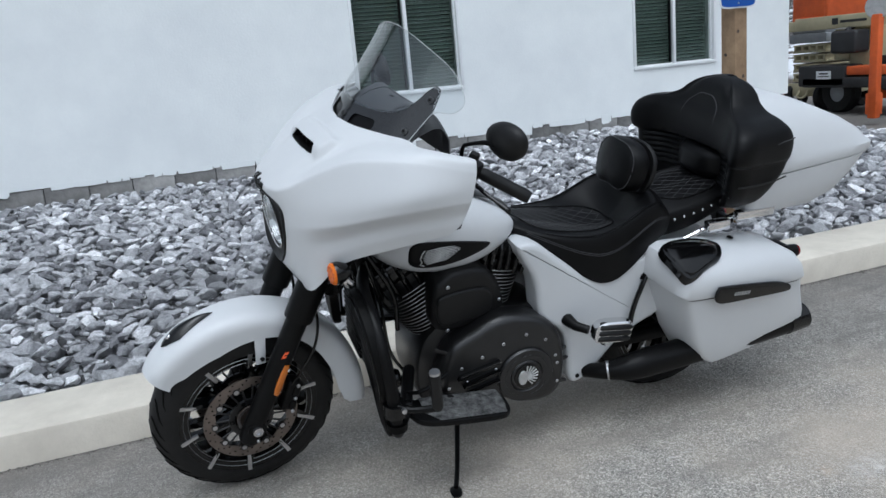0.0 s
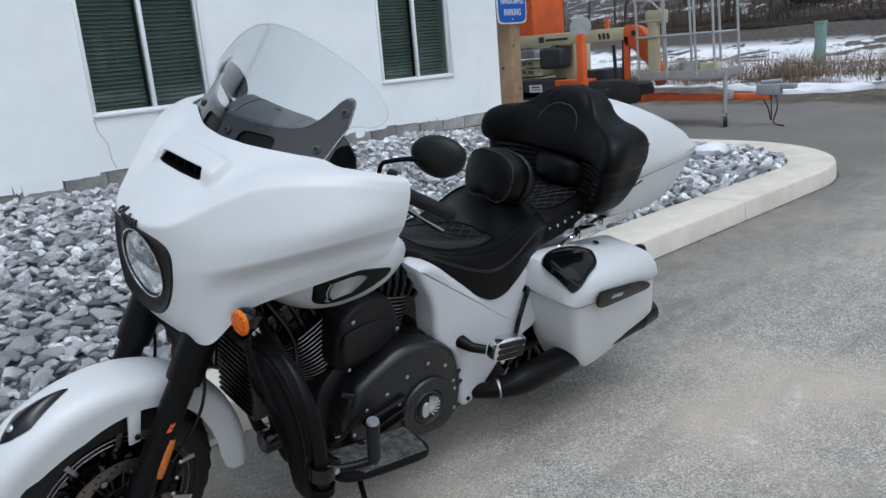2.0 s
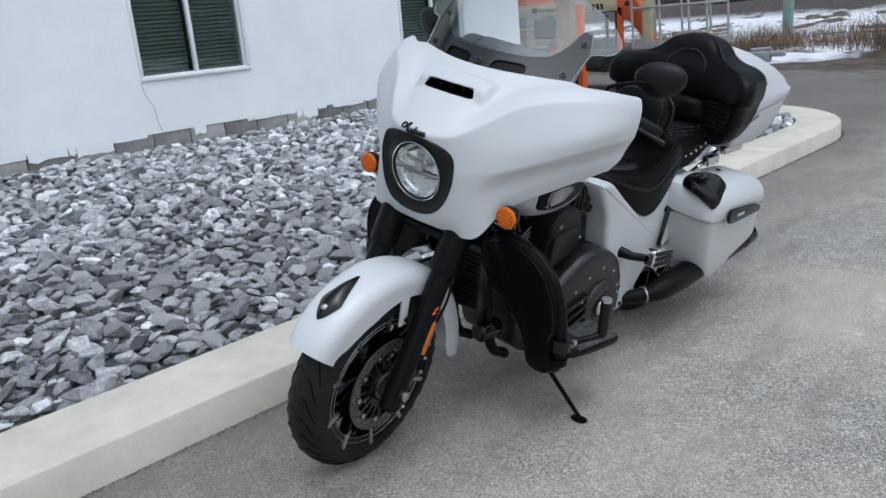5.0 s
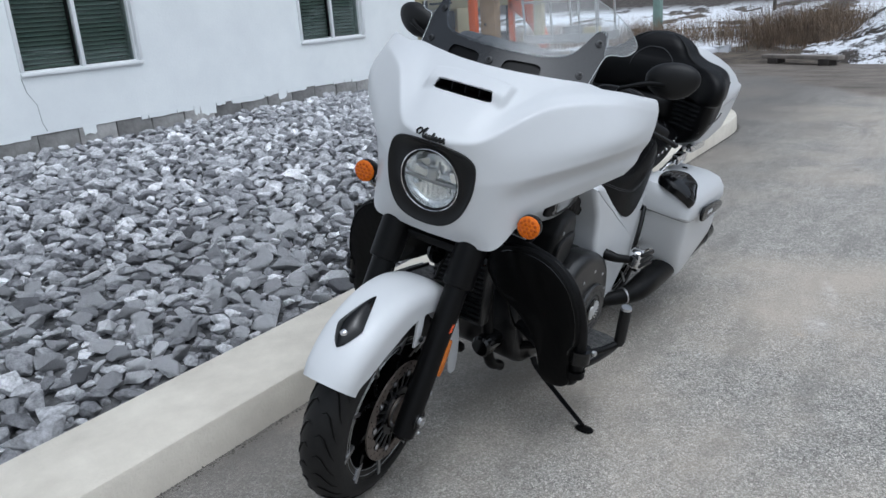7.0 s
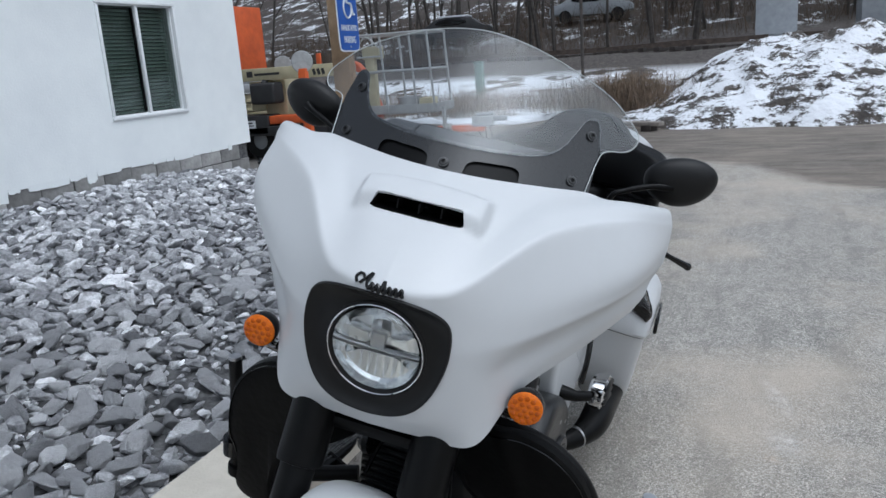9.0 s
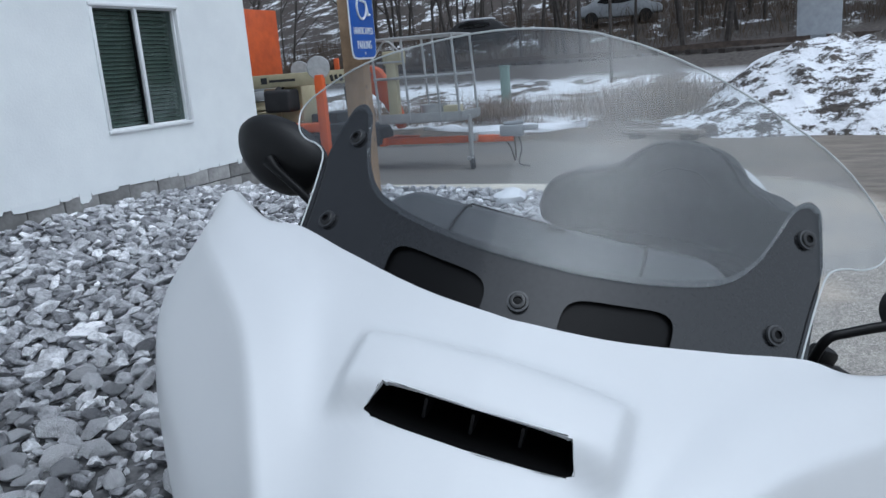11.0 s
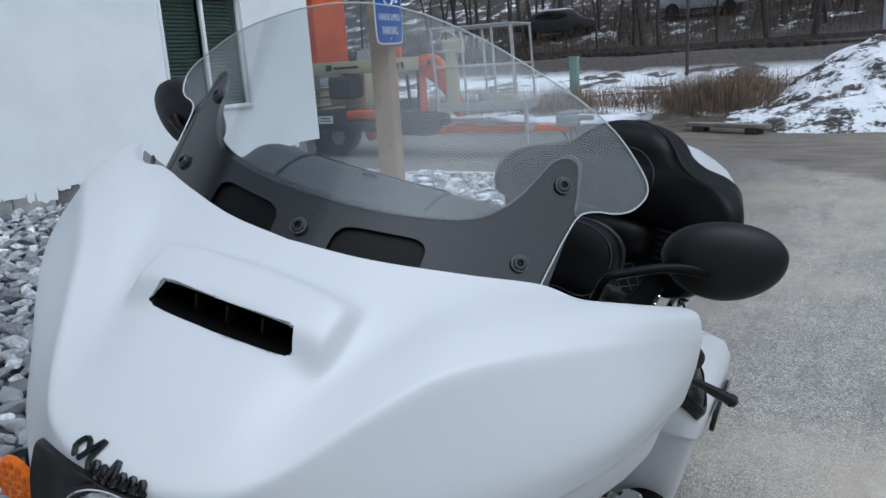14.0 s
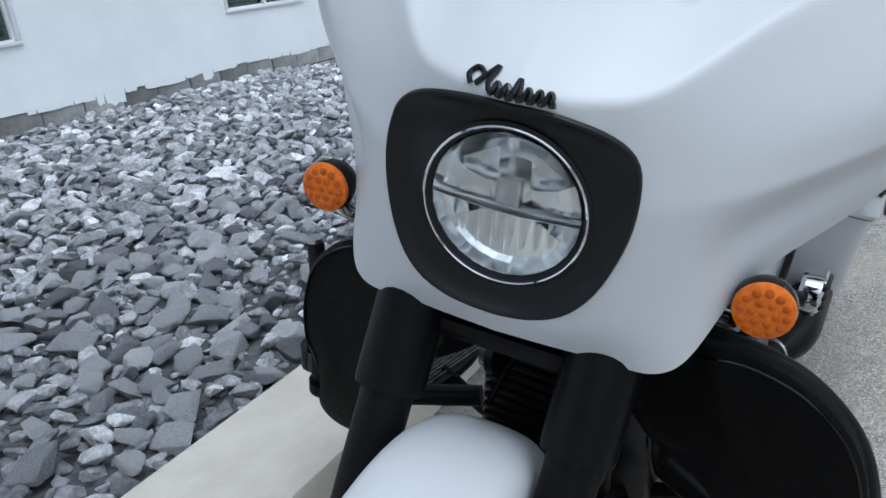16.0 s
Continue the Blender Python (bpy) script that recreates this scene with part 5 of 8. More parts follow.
def cylinder(name, x0, z0, x1, z1, low, top):
    d = Vector((x1 - x0, 0, z1 - z0))
    ln = d.length
    m = Matrix.Translation((x0, 0, z0)) @ Matrix.Rotation(math.atan2(d.x, d.z), 4, "Y")
    cyl = body(name, moved(box(0.15, 0.17, ln * 1.0, (0, 0, ln / 2), 0.03), m), ENGINE, None, "black finned engine cylinder")
    for k in range(17):
        z = 0.045 + k * (ln * 0.56) / 16
        w = low + (top - low) * k / 16
        d_ = 0.235 + 0.03 * k / 16
        ring = [(0.5 * w * math.copysign(abs(math.cos(a)) ** 0.75, math.cos(a)), 0.5 * d_ * math.copysign(abs(math.sin(a)) ** 0.75, math.sin(a))) for a in np.linspace(0, 2 * math.pi, 32, endpoint=False)]
        body("cooling_fin", moved(prism(ring, 0.0045, 0, "Z", z), m), ENGINE, cyl)
        run = [(x, y, z + 0.0022) for x, y in ring[17:32]]
        body("fin_edge", moved(tube(run, 0.0013, 4), m), FIN, cyl)
    body("rocker_cover", moved(box(top * 0.86, 0.24, 0.09, (0, 0, ln * 0.86), 0.03, 3), m), GLOSS, cyl, "black ribbed rocker cover")
    for k in range(6):
        x = top * (-0.38 + 0.152 * k)
        body("rocker_rib", moved(tube([(x, -0.118, ln * 0.66), (x * 1.02, -0.126, ln * 0.76), (x * 0.98, -0.122, ln * 0.88), (x * 0.9, -0.095, ln * 0.97)], 0.011, 10, smooth=10), m), GLOSS, cyl)
    return cyl


cylinder("front_cylinder", 0.76, 0.46, 0.55, 0.86, 0.20, 0.30)
cylinder("rear_cylinder", 0.890, 0.46, 0.965, 0.86, 0.125, 0.205)
AIR = smooth_line([(0.648, 0.653), (0.650, 0.745), (0.681, 0.788), (0.735, 0.804), (0.824, 0.791), (0.872, 0.764), (0.914, 0.699), (0.938, 0.618), (0.925, 0.562), (0.863, 0.547), (0.722, 0.556), (0.658, 0.588)], 56, True)
AIR_TURN = Matrix(((1, 0, 0, 0), (0.19, 1, -0.154, -0.19 * 0.7 + 0.154 * 0.66), (0, 0, 1, 0), (0, 0, 0, 1)))   # the cover leans in to the rear and the foot
air = body("air_cleaner", moved(slab(AIR, -0.09, -0.209, 0.030, 6), AIR_TURN), PLASTIC, None, "black oval air cleaner cover")
PANEL = smooth_line([(0.659, 0.712), (0.716, 0.728), (0.829, 0.718), (0.873, 0.687), (0.879, 0.624), (0.841, 0.592), (0.75, 0.600), (0.671, 0.612)], 44, True)
body("cover_panel", moved(slab(PANEL, -0.200, -0.221, 0.010, 4), AIR_TURN), PLASTIC, air)
for x, z in ((0.698, 0.755), (0.912, 0.640), (0.704, 0.572)):
    body("cover_screw", moved(screw((x, -0.2085, z), 0.0075, 0.005), AIR_TURN), STEEL, air)
body("small_plate", moved(box(0.05, 0.004, 0.016, (0, 0, 0), 0.002), Matrix.Translation((0.655, -0.255, 0.53)) @ Matrix.Rotation(0.5, 4, "Y")), ENGINE, prim)
cool = body("oil_cooler", box(0.05, 0.22, 0.26, (0.44, 0, 0.58), 0.012), ENGINE, None, "black ribbed oil cooler")
for k in range(12):
    body("cooler_rib", box(0.012, 0.20, 0.006, (0.412, 0, 0.475 + 0.019 * k)), BLACK, cool)
body("frame_downtube", joined(tube([(0.42, -0.075, 0.95), (0.46, -0.085, 0.70), (0.52, -0.09, 0.30), (0.62, -0.09, 0.20)], 0.02, 12, smooth=20), tube([(0.42, 0.075, 0.95), (0.46, 0.085, 0.70), (0.52, 0.09, 0.30), (0.62, 0.09, 0.20)], 0.02, 12, smooth=20)), BLACK, None, "black frame tubes")
body("steering_head", joined(tube([(0.30, 0, 0.93), (0.46, 0, 1.20)], 0.045, 16), box(0.14, 0.12, 0.16, (0.42, 0, 0.98), 0.03)), BLACK, None, "black steering head")
body("horn", lathe([(0.04, 0.0), (0.042, 0.012), (0.034, 0.026), (0.012, 0.032)], 24, at=(0.36, 0.05, 0.70)), GLOSS, None, "small round horn")
body("horn_cap", lathe([(0.016, 0), (0.015, -0.012), (0.004, -0.016)], 16, "X", at=(0.375, 0.075, 0.735)), CHROME, None, "chrome cap")
body("wiring", joined(tube([(0.44, -0.13, 0.86), (0.48, -0.15, 0.70), (0.50, -0.16, 0.52), (0.55, -0.17, 0.42)], 0.006, 7, smooth=14), tube([(0.45, -0.12, 0.88), (0.52, -0.17, 0.74), (0.53, -0.17, 0.60)], 0.008, 7, smooth=14), tube([(0.40, -0.05, 0.78), (0.385, 0.03, 0.70), (0.39, 0.08, 0.58)], 0.006, 7, smooth=14)), GLOSS, None, "black cables beside the engine")

# lower covers, crash bars, pegs, boards on both sides
for sg in (-1, 1):
    bar = body("crash_bar", tube([(0.46, sg * 0.07, 0.83), (0.42, sg * 0.17, 0.805), (0.405, sg * 0.27, 0.795), (0.402, sg * 0.35, 0.775), (0.405, sg * 0.415, 0.722), (0.412, sg * 0.452, 0.645), (0.420, sg * 0.468, 0.56), (0.428, sg * 0.468, 0.47), (0.434, sg * 0.458, 0.41), (0.446, sg * 0.43, 0.388), (0.49, sg * 0.36, 0.41), (0.56, sg * 0.18, 0.44)], 0.021, 14, smooth=64), BLACK, None, "black engine guard bar")
    COV = smooth_line([(0.105, 0.690), (0.135, 0.755), (0.20, 0.800), (0.28, 0.812), (0.355, 0.795), (0.422, 0.738), (0.458, 0.655), (0.468, 0.560), (0.452, 0.515), (0.448, 0.455), (0.455, 0.400), (0.43, 0.372), (0.385, 0.365), (0.356, 0.378), (0.345, 0.43), (0.318, 0.51), (0.245, 0.585), (0.145, 0.64)], 72, True)
    ym, zm = 0.35, 0.60

    def cover_x(y, z):
        return 0.398 + 0.11 * (0.60 - z) + 0.9 * max(0.0, 0.30 - y) ** 2 + 0.006 * math.sin(y * 55 + z * 21) * max(0.0, min(1.0, (0.33 - y) / 0.1))
    rows = []
    for k, dx in ((0.98, 0.016), (1.005, 0.013), (1.015, 0.0), (1.005, -0.013), (0.965, -0.018), (0.9, -0.019), (0.75, -0.021), (0.55, -0.017), (0.3, -0.014), (0.02, -0.013)):
        rows.append([(cover_x(ym + (y - ym) * k, zm + (z - zm) * k) + dx, sg * (ym + (y - ym) * k), zm + (z - zm) * k) for y, z in COV])
    cov = body("leg_cover", skin(rows, True, True), CLOTH, bar, "black vinyl lower leg cover laced to the guard bar")
    body("cover_seam", tube([(cover_x(ym + (y - ym) * 0.95, zm + (z - zm) * 0.95) - 0.0195, sg * (ym + (y - ym) * 0.95), zm + (z - zm) * 0.95) for y, z in COV[6:34]], 0.0022, 5), GLOSS, bar)
    body("bar_clamp", moved(joined(lathe([(0.036, -0.022), (0.036, 0.022)], 18, "Z"), box(0.05, 0.03, 0.03, (0.03, 0, 0), 0.006)), Matrix.Translation((0.426, sg * 0.469, 0.50))), GLOSS, bar, "black clamp")
    body("cover_strap", lathe([(0.034, -0.012), (0.034, 0.012)], 18, "Z", at=(0.433, sg * 0.460, 0.43)), CLOTH, bar)
    body("clamp_bolt", lathe([(0.010, 0), (0.010, 0.008), (0.005, 0.009)], 10, at=(0.44, sg * 0.462 + (0.012 if sg > 0 else -0.02), 0.50)), STEEL, bar)
    body("peg_arm", tube([(0.42, sg * 0.465, 0.515), (0.450, sg * 0.500, 0.512), (0.500, sg * 0.525, 0.515), (0.542, sg * 0.545, 0.525)], [0.015, 0.012, 0.011, 0.013], 10, smooth=10), BLACK, bar, "black peg arm")
    body("arm_bolt", lathe([(0.009, 0), (0.009, sg * 0.014), (0.005, sg * 0.016)], 12, at=(0.446, sg * 0.500, 0.513)), STEEL, bar)
    up_ = 0.022 if sg > 0 else 0.0
    body("highway_peg", tube([(0.543, sg * 0.546, 0.520), (0.542, sg * (0.547 + up_ * 0.5), 0.535), (0.534, sg * (0.550 + up_ * 0.6), 0.652 + up_)], [0.014, 0.018, 0.018], 18), PLASTIC, bar, "ribbed black highway peg folded upright")
    body("peg_cap", tube([(0.534, sg * (0.550 + up_ * 0.6), 0.652 + up_), (0.5335, sg * (0.5505 + up_ * 0.6), 0.660 + up_)], [0.0180, 0.0165], 18), STEEL, bar, "bright peg end cap")
    FB = rounded([(0.490, 0.33), (0.505, 0.42), (0.56, 0.455), (0.79, 0.462), (0.838, 0.45), (0.855, 0.40), (0.85, 0.31), (0.60, 0.29)], 2)
    board_at = Matrix.Translation((0, 0, 0.446)) @ Matrix.Rotation(radians(7), 4, "Y")
    fb = body("floorboard", moved(prism([(x, sg * y) for x, y in FB], 0.022, 0.006, "Z", 0), board_at), BLACK, None, "black rider floorboard with ribbed rubber")
    for k in range(15):
        y = 0.315 + 0.0092 * k
        a = 0.53 + 0.04 * max(0, (k - 9)) / 6
        body("tread_rib", moved(tube([(a + 0.02, sg * y, 0.024), (0.838 - 0.015 * max(0, k - 8) / 6, sg * y, 0.024)], 0.0034, 6), board_at), TREAD, fb)
    body("board_bracket", tube([(0.66, sg * 0.14, 0.29), (0.66, sg * 0.33, 0.385)], 0.016, 10), BLACK, fb)
    body("shift_rod", tube([(0.50, sg * 0.30, 0.43), (0.56, sg * 0.34, 0.45), (0.66, sg * 0.30, 0.47)], 0.007, 8, smooth=8), BLACK, fb)

body("oil_filter", moved(lathe([(0.030, -0.06), (0.038, -0.052), (0.038, 0.03), (0.030, 0.045), (0.012, 0.05)], 24, "X"), Matrix.Translation((0.50, -0.10, 0.36))), GLOSS, None, "black oil filter")

# side stand
stand = body("side_stand", tube([(0.745, -0.16, 0.21), (0.730, -0.20, 0.175), (0.665, -0.37, 0.122), (0.632, -0.447, 0.104)], [0.013, 0.010, 0.0085, 0.0085], 10, smooth=12), BLACK, None, "black side stand folded out")
body("stand_foot", moved(prism(rounded([(-0.022, -0.03), (0.018, -0.035), (0.03, 0.035), (-0.012, 0.04)], 2), 0.006, 0.002, "Z", 0), Matrix.Translation((0.624, -0.461, 0.0930)) @ Matrix.Rotation(radians(-11.1), 4, "X")), BLACK, stand)

# white side covers, rear fender, wheel, exhaust
SIDE = [(0.968, 0.845), (0.990, 0.785), (1.024, 0.725), (1.044, 0.660), (1.050, 0.60), (1.062, 0.550), (1.100, 0.510), (1.140, 0.48), (1.164, 0.44), (1.178, 0.36), (1.184, 0.282), (1.205, 0.234), (1.25, 0.236),
        (1.32, 0.295), (1.40, 0.378), (1.49, 0.430), (1.575, 0.475), (1.590, 0.60), (1.56, 0.72), (1.45, 0.715), (1.36, 0.668), (1.28, 0.665), (1.20, 0.715), (1.12, 0.780), (1.04, 0.842)]
for sg in (-1, 1):
    out = smooth_line(SIDE, 80, True)
    shape = slab(out, sg * 0.10, sg * 0.202, 0.020, 5)
    bmesh.ops.inset_individual(shape, faces=[f for f in shape.faces if len(f.verts) > 20], thickness=0.005)
    side = body("side_cover", shape, WHITE, None, "matte white side cover")
    body("belt_slot", prism(rounded([(1.46, 0.615), (1.55, 0.665), (1.565, 0.69), (1.49, 0.665)], 2), sg * 0.004, 0.001, "Y", sg * 0.2005), GLOSS, side)
    body("lower_bolt", screw((1.225, sg * 0.202, 0.262), 0.009, 0.006, Matrix.Rotation(math.pi if sg > 0 else 0, 4, "Z")), BLACK, side)
    pipe = body("exhaust_pipe", tube([(1.26, sg * 0.19, 0.27), (1.32, sg * 0.25, 0.29), (1.39, sg * 0.28, 0.303), (1.46, sg * 0.288, 0.312), (1.60, sg * 0.287, 0.318), (1.95, sg * 0.285, 0.341), (2.08, sg * 0.284, 0.351), (2.14, sg * 0.284, 0.356)],
                                     [0.026, 0.034, 0.048, 0.054, 0.055, 0.055, 0.055, 0.053], 24, smooth=40), BLACK, None, "matt black exhaust silencer")
    body("pipe_clamp", tube([(1.322, sg * 0.252, 0.291), (1.336, sg * 0.258, 0.293)], 0.037, 20), STEEL, pipe)
    body("tail_tip", tube([(2.12, sg * 0.284, 0.354), (2.21, sg * 0.284, 0.362)], [0.057, 0.054], 24, caps=False), GLOSS, pipe)
    # passenger board
    pb = body("passenger_peg", moved(skin([[(0.080 * k * math.copysign(abs(math.cos(a)) ** 0.5, math.cos(a)), dy, 0.044 * k * math.copysign(abs(math.sin(a)) ** 0.6, math.sin(a)) + 0.004 * math.cos(a)) for a in np.linspace(0, 6.2832, 40, endpoint=False)]
                                           for k, dy in ((0.8, sg * -0.03), (0.97, sg * -0.02), (1.0, 0.0), (0.97, sg * 0.016), (0.85, sg * 0.022), (0.02, sg * 0.022))], True, True), Matrix.Translation((1.300, sg * 0.305, 0.500)) @ Matrix.Rotation(radians(9), 4, "Y")), CHROME, None, "folded chrome passenger peg with black rubber strips")
    for dz in (-0.023, 0.0, 0.023):
        body("rubber_strip", moved(tube([(-0.066, sg * 0.020, dz), (-0.058, sg * 0.021, dz), (0.058, sg * 0.021, dz), (0.066, sg * 0.020, dz)], [0.006, 0.0102, 0.0102, 0.006], 10), Matrix.Translation((1.300, sg * 0.305, 0.500)) @ Matrix.Rotation(radians(9), 4, "Y")), PLASTIC, pb)
    body("peg_mount", joined(tube([(1.17, sg * 0.19, 0.520), (1.180, sg * 0.25, 0.515), (1.215, sg * 0.285, 0.51)], [0.026, 0.018, 0.016], 14), box(0.06, 0.03, 0.03, (1.29, sg * 0.295, 0.462), 0.008), box(0.018, 0.02, 0.05, (1.27, sg * 0.30, 0.47), 0.005)), BLACK, pb, "black peg mount")
    body("peg_bolt", screw((1.275, sg * 0.312, 0.452), 0.008, 0.006, Matrix.Rotation(math.pi if sg > 0 else 0, 4, "Z")), STEEL, pb)

wheel(Vector((1.72, 0, 0.325)), body, 10)
rf_rows = []
for a in np.linspace(20, 170, 30):
    ca, sa = -math.cos(radians(a)), math.sin(radians(a))
    rf_rows.append([(1.72 + ca * (0.40 - 0.03 * abs(v) ** 3), 0.11 * v, 0.335 + sa * (0.40 - 0.05 * abs(v) ** 3)) for v in np.linspace(-1, 1, 13)])
body("rear_fender", thick(skin(rf_rows), 0.004), WHITE, None, "matte white rear fender")
body("swingarm", joined(box(0.62, 0.05, 0.06, (1.44, -0.12, 0.33), 0.015), box(0.62, 0.05, 0.06, (1.44, 0.12, 0.33), 0.015)), BLACK, None, "black swingarm")
body("seat_rail", joined(tube([(1.36, -0.16, 0.60), (1.50, -0.165, 0.66), (1.75, -0.17, 0.74)], 0.014, 10), tube([(1.36, 0.16, 0.60), (1.50, 0.165, 0.66), (1.75, 0.17, 0.74)], 0.014, 10)), BLACK, None, "black frame rails")
body("belt_hose", tube([(1.53, -0.19, 0.70), (1.48, -0.215, 0.62), (1.44, -0.225, 0.53), (1.43, -0.22, 0.44)], 0.010, 10, smooth=16), GLOSS, None, "black hose")

# seats
SEAT = np.array([(0.965, 0.075, 0.905, 0.89, 0.868), (1.05, 0.135, 0.872, 0.866, 0.825), (1.13, 0.172, 0.846, 0.848, 0.765), (1.21, 0.200, 0.824, 0.838, 0.698), (1.29, 0.214, 0.805, 0.838, 0.650), (1.36, 0.217, 0.795, 0.858, 0.650),
                 (1.42, 0.216, 0.800, 0.886, 0.685), (1.475, 0.210, 0.850, 0.912, 0.728), (1.53, 0.199, 0.925, 0.920, 0.765), (1.575, 0.184, 0.928, 0.892, 0.785), (1.60, 0.176, 0.895, 0.862, 0.795)])
PILL = np.array([(1.53, 0.165, 0.875, 0.862, 0.775), (1.60, 0.178, 0.893, 0.872, 0.780), (1.70, 0.182, 0.905, 0.885, 0.802), (1.80, 0.178, 0.922, 0.905, 0.835), (1.90, 0.165, 0.935, 0.92, 0.872)])


def seat_rows(par):
    rows = []
    for x, w, tc, te, b in smooth_line(par, 44):
        row = []
        for v in np.linspace(-1, 1, 33):
            k = abs(v)
            if k < 0.72:
                q = k / 0.72
                y, z = w * 0.93 * q, tc + (te - tc) * q * q + 0.010 * math.sin(q * math.pi)
            elif k < 0.86:
                q = (k - 0.72) / 0.14
                y, z = w * (0.93 + 0.08 * math.sin(q * math.pi / 2)), te - (te - b) * 0.22 * q * q - 0.004 * q
            else:
                q = (k - 0.86) / 0.14
                y, z = w * (1.01 + 0.015 * math.sin(q * math.pi) - 0.04 * q), te - (te - b) * (0.22 + 0.78 * q)
            row.append((x, y * (1 if v > 0 else -1), z))
        rows.append(row)
    return rows


def seat_z(par, x, y):
    p = smooth_line(par, 80)
    x_, w, tc, te, b = [np.interp(x, p[:, 0], p[:, i]) for i in range(5)]
    q = min(1, abs(y) / (0.93 * w))
    return tc + (te - tc) * q * q + 0.010 * math.sin(q * math.pi)


seat = body("rider_seat", skin(seat_rows(SEAT)), VINYL, None, "black leather rider seat with diamond stitching")
pill = body("passenger_seat", skin(seat_rows(PILL)), VINYL, None, "black leather passenger seat with studs")


def stitches(par, step, parent, cxm, rx, ry):
    """Crossed lines of stitching inside an oval panel."""
    for s_ in (-1, 1):
        for c in np.arange(-0.6, 0.6, step):
            run = []
            for u in np.linspace(-0.3, 0.3, 61):
                x, y = cxm + u, c + s_ * u * 0.62
                if abs((x - cxm) / rx) ** 2.6 + abs(y / ry) ** 2.6 < 1:
                    run.append((x, y, seat_z(par, x, y) + 0.0005))
            if len(run) > 3:
                body("quilting", tube(run, 0.0013, 4), THREAD, parent, "grey diamond stitching")
    ring = []
    for a in np.linspace(0, 6.2832, 64):
        x = cxm + rx * math.copysign(abs(math.cos(a)) ** (2 / 2.6), math.cos(a))
        y = ry * math.copysign(abs(math.sin(a)) ** (2 / 2.6), math.sin(a))
        ring.append((x, y, seat_z(par, x, y) + 0.0015))
    body("panel_piping", tube(ring, 0.0035, 6), VINYL, parent)


stitches(SEAT, 0.040, seat, 1.235, 0.200, 0.135)
stitches(PILL, 0.036, pill, 1.735, 0.155, 0.135)
for sg in (-1, 1):
    run = []
    for x, w, tc, te, b in smooth_line(SEAT, 50)[4:46]:
        run.append((x, sg * w * 1.012, te - (te - b) * 0.40))
    body("seat_seam", tube(run, 0.0013, 5), THREAD, seat)
    body("seat_seam", tube([(x, y, z + 0.007) for x, y, z in run], 0.0013, 5), THREAD, seat)
    run = []
    for x, w, tc, te, b in smooth_line(SEAT, 50)[8:44]:
        run.append((x, sg * w * 0.93, te + 0.0015))
    body("seat_piping", tube(run, 0.003, 6), VINYL, seat)
    for k in range(7):
        x = 1.615 + 0.04 * k
        b = np.interp(x, PILL[:, 0], PILL[:, 4])
        te = np.interp(x, PILL[:, 0], PILL[:, 3])
        w = np.interp(x, PILL[:, 0], PILL[:, 1])
        body("stud", lathe([(0.006, 0), (0.0055, sg * 0.003), (0.003, sg * 0.005), (0.0005, sg * 0.0056)], 10, at=(x, sg * w * 1.012, te - (te - b) * 0.38)), CHROME, pill)

# rider backrest
pad = []
KID = smooth_line([(-0.128, 0.0), (-0.118, 0.055), (-0.07, 0.092), (0.0, 0.100), (0.07, 0.092), (0.118, 0.055), (0.128, 0.0), (0.112, -0.062), (0.07, -0.088), (0.0, -0.080), (-0.07, -0.088), (-0.112, -0.062)], 56, True)
for k, x in ((0.02, -0.046), (0.4, -0.045), (0.75, -0.040), (0.92, -0.030), (1.0, -0.012), (1.0, 0.018), (0.97, 0.032), (0.85, 0.040), (0.02, 0.042)):
    pad.append([(x + 0.8 * (y * k) ** 2, y * k, z * k) for y, z in KID])
bm_at = Matrix.Translation((1.475, 0, 1.022)) @ Matrix.Rotation(radians(12), 4, "Y")
rest = body("rider_backrest", moved(skin(pad, True, True), bm_at), VINYL, None, "small padded black rider backrest")
for k, x in ((0.93, -0.0315), (0.9, 0.0385)):
    body("backrest_seam", moved(tube([(x + 0.8 * (y * k) ** 2, y * k, z * k) for y, z in KID], 0.0018, 5), bm_at), THREAD, rest)
body("backrest_shell", moved(skin([[(x + 0.8 * (y * k) ** 2, y * k, z * k) for y, z in KID] for k, x in ((0.96, 0.052), (1.0, 0.056), (1.0, 0.064), (0.9, 0.07), (0.02, 0.072))], True, True), bm_at), PLASTIC, rest)
body("backrest_post", tube([(1.53, 0, 0.90), (1.51, 0, 1.0)], 0.014, 10), BLACK, rest)

# trunk and its wrap-round backrest
TR = [(0.828, 1.96, 2.17, 0.19), (0.836, 1.90, 2.24, 0.238), (0.872, 1.88, 2.32, 0.262), (0.93, 1.88, 2.39, 0.270), (0.985, 1.88, 2.44, 0.274)]
trunk = body("trunk", skin([plan([(a, -h), (b, -h * 0.92), (b, h * 0.92), (a, h)], [z - 0.006, z + 0.03 * (z - 0.86) / 0.12, z + 0.03 * (z - 0.86) / 0.12, z - 0.006]) for z, a, b, h in TR], True, True), WHITE, None, "matte white rear trunk case")
LID = [(0.988, 1.90, 2.455, 0.280), (1.000, 1.90, 2.468, 0.284), (1.028, 1.905, 2.468, 0.283), (1.065, 1.915, 2.45, 0.274), (1.11, 1.925, 2.40, 0.258), (1.155, 1.935, 2.32, 0.236), (1.197, 1.945, 2.22, 0.205), (1.232, 1.95, 2.13, 0.165), (1.255, 1.96, 2.06, 0.11), (1.262, 1.98, 2.02, 0.04)]
body("trunk_lid", skin([plan([(a, -h), (b, -h * 0.88), (b, h * 0.88), (a, h)], [z, z + 0.030, z + 0.030, z] if z < 1.05 else z) for z, a, b, h in LID], True, True), WHITE, trunk, "matte white trunk lid")
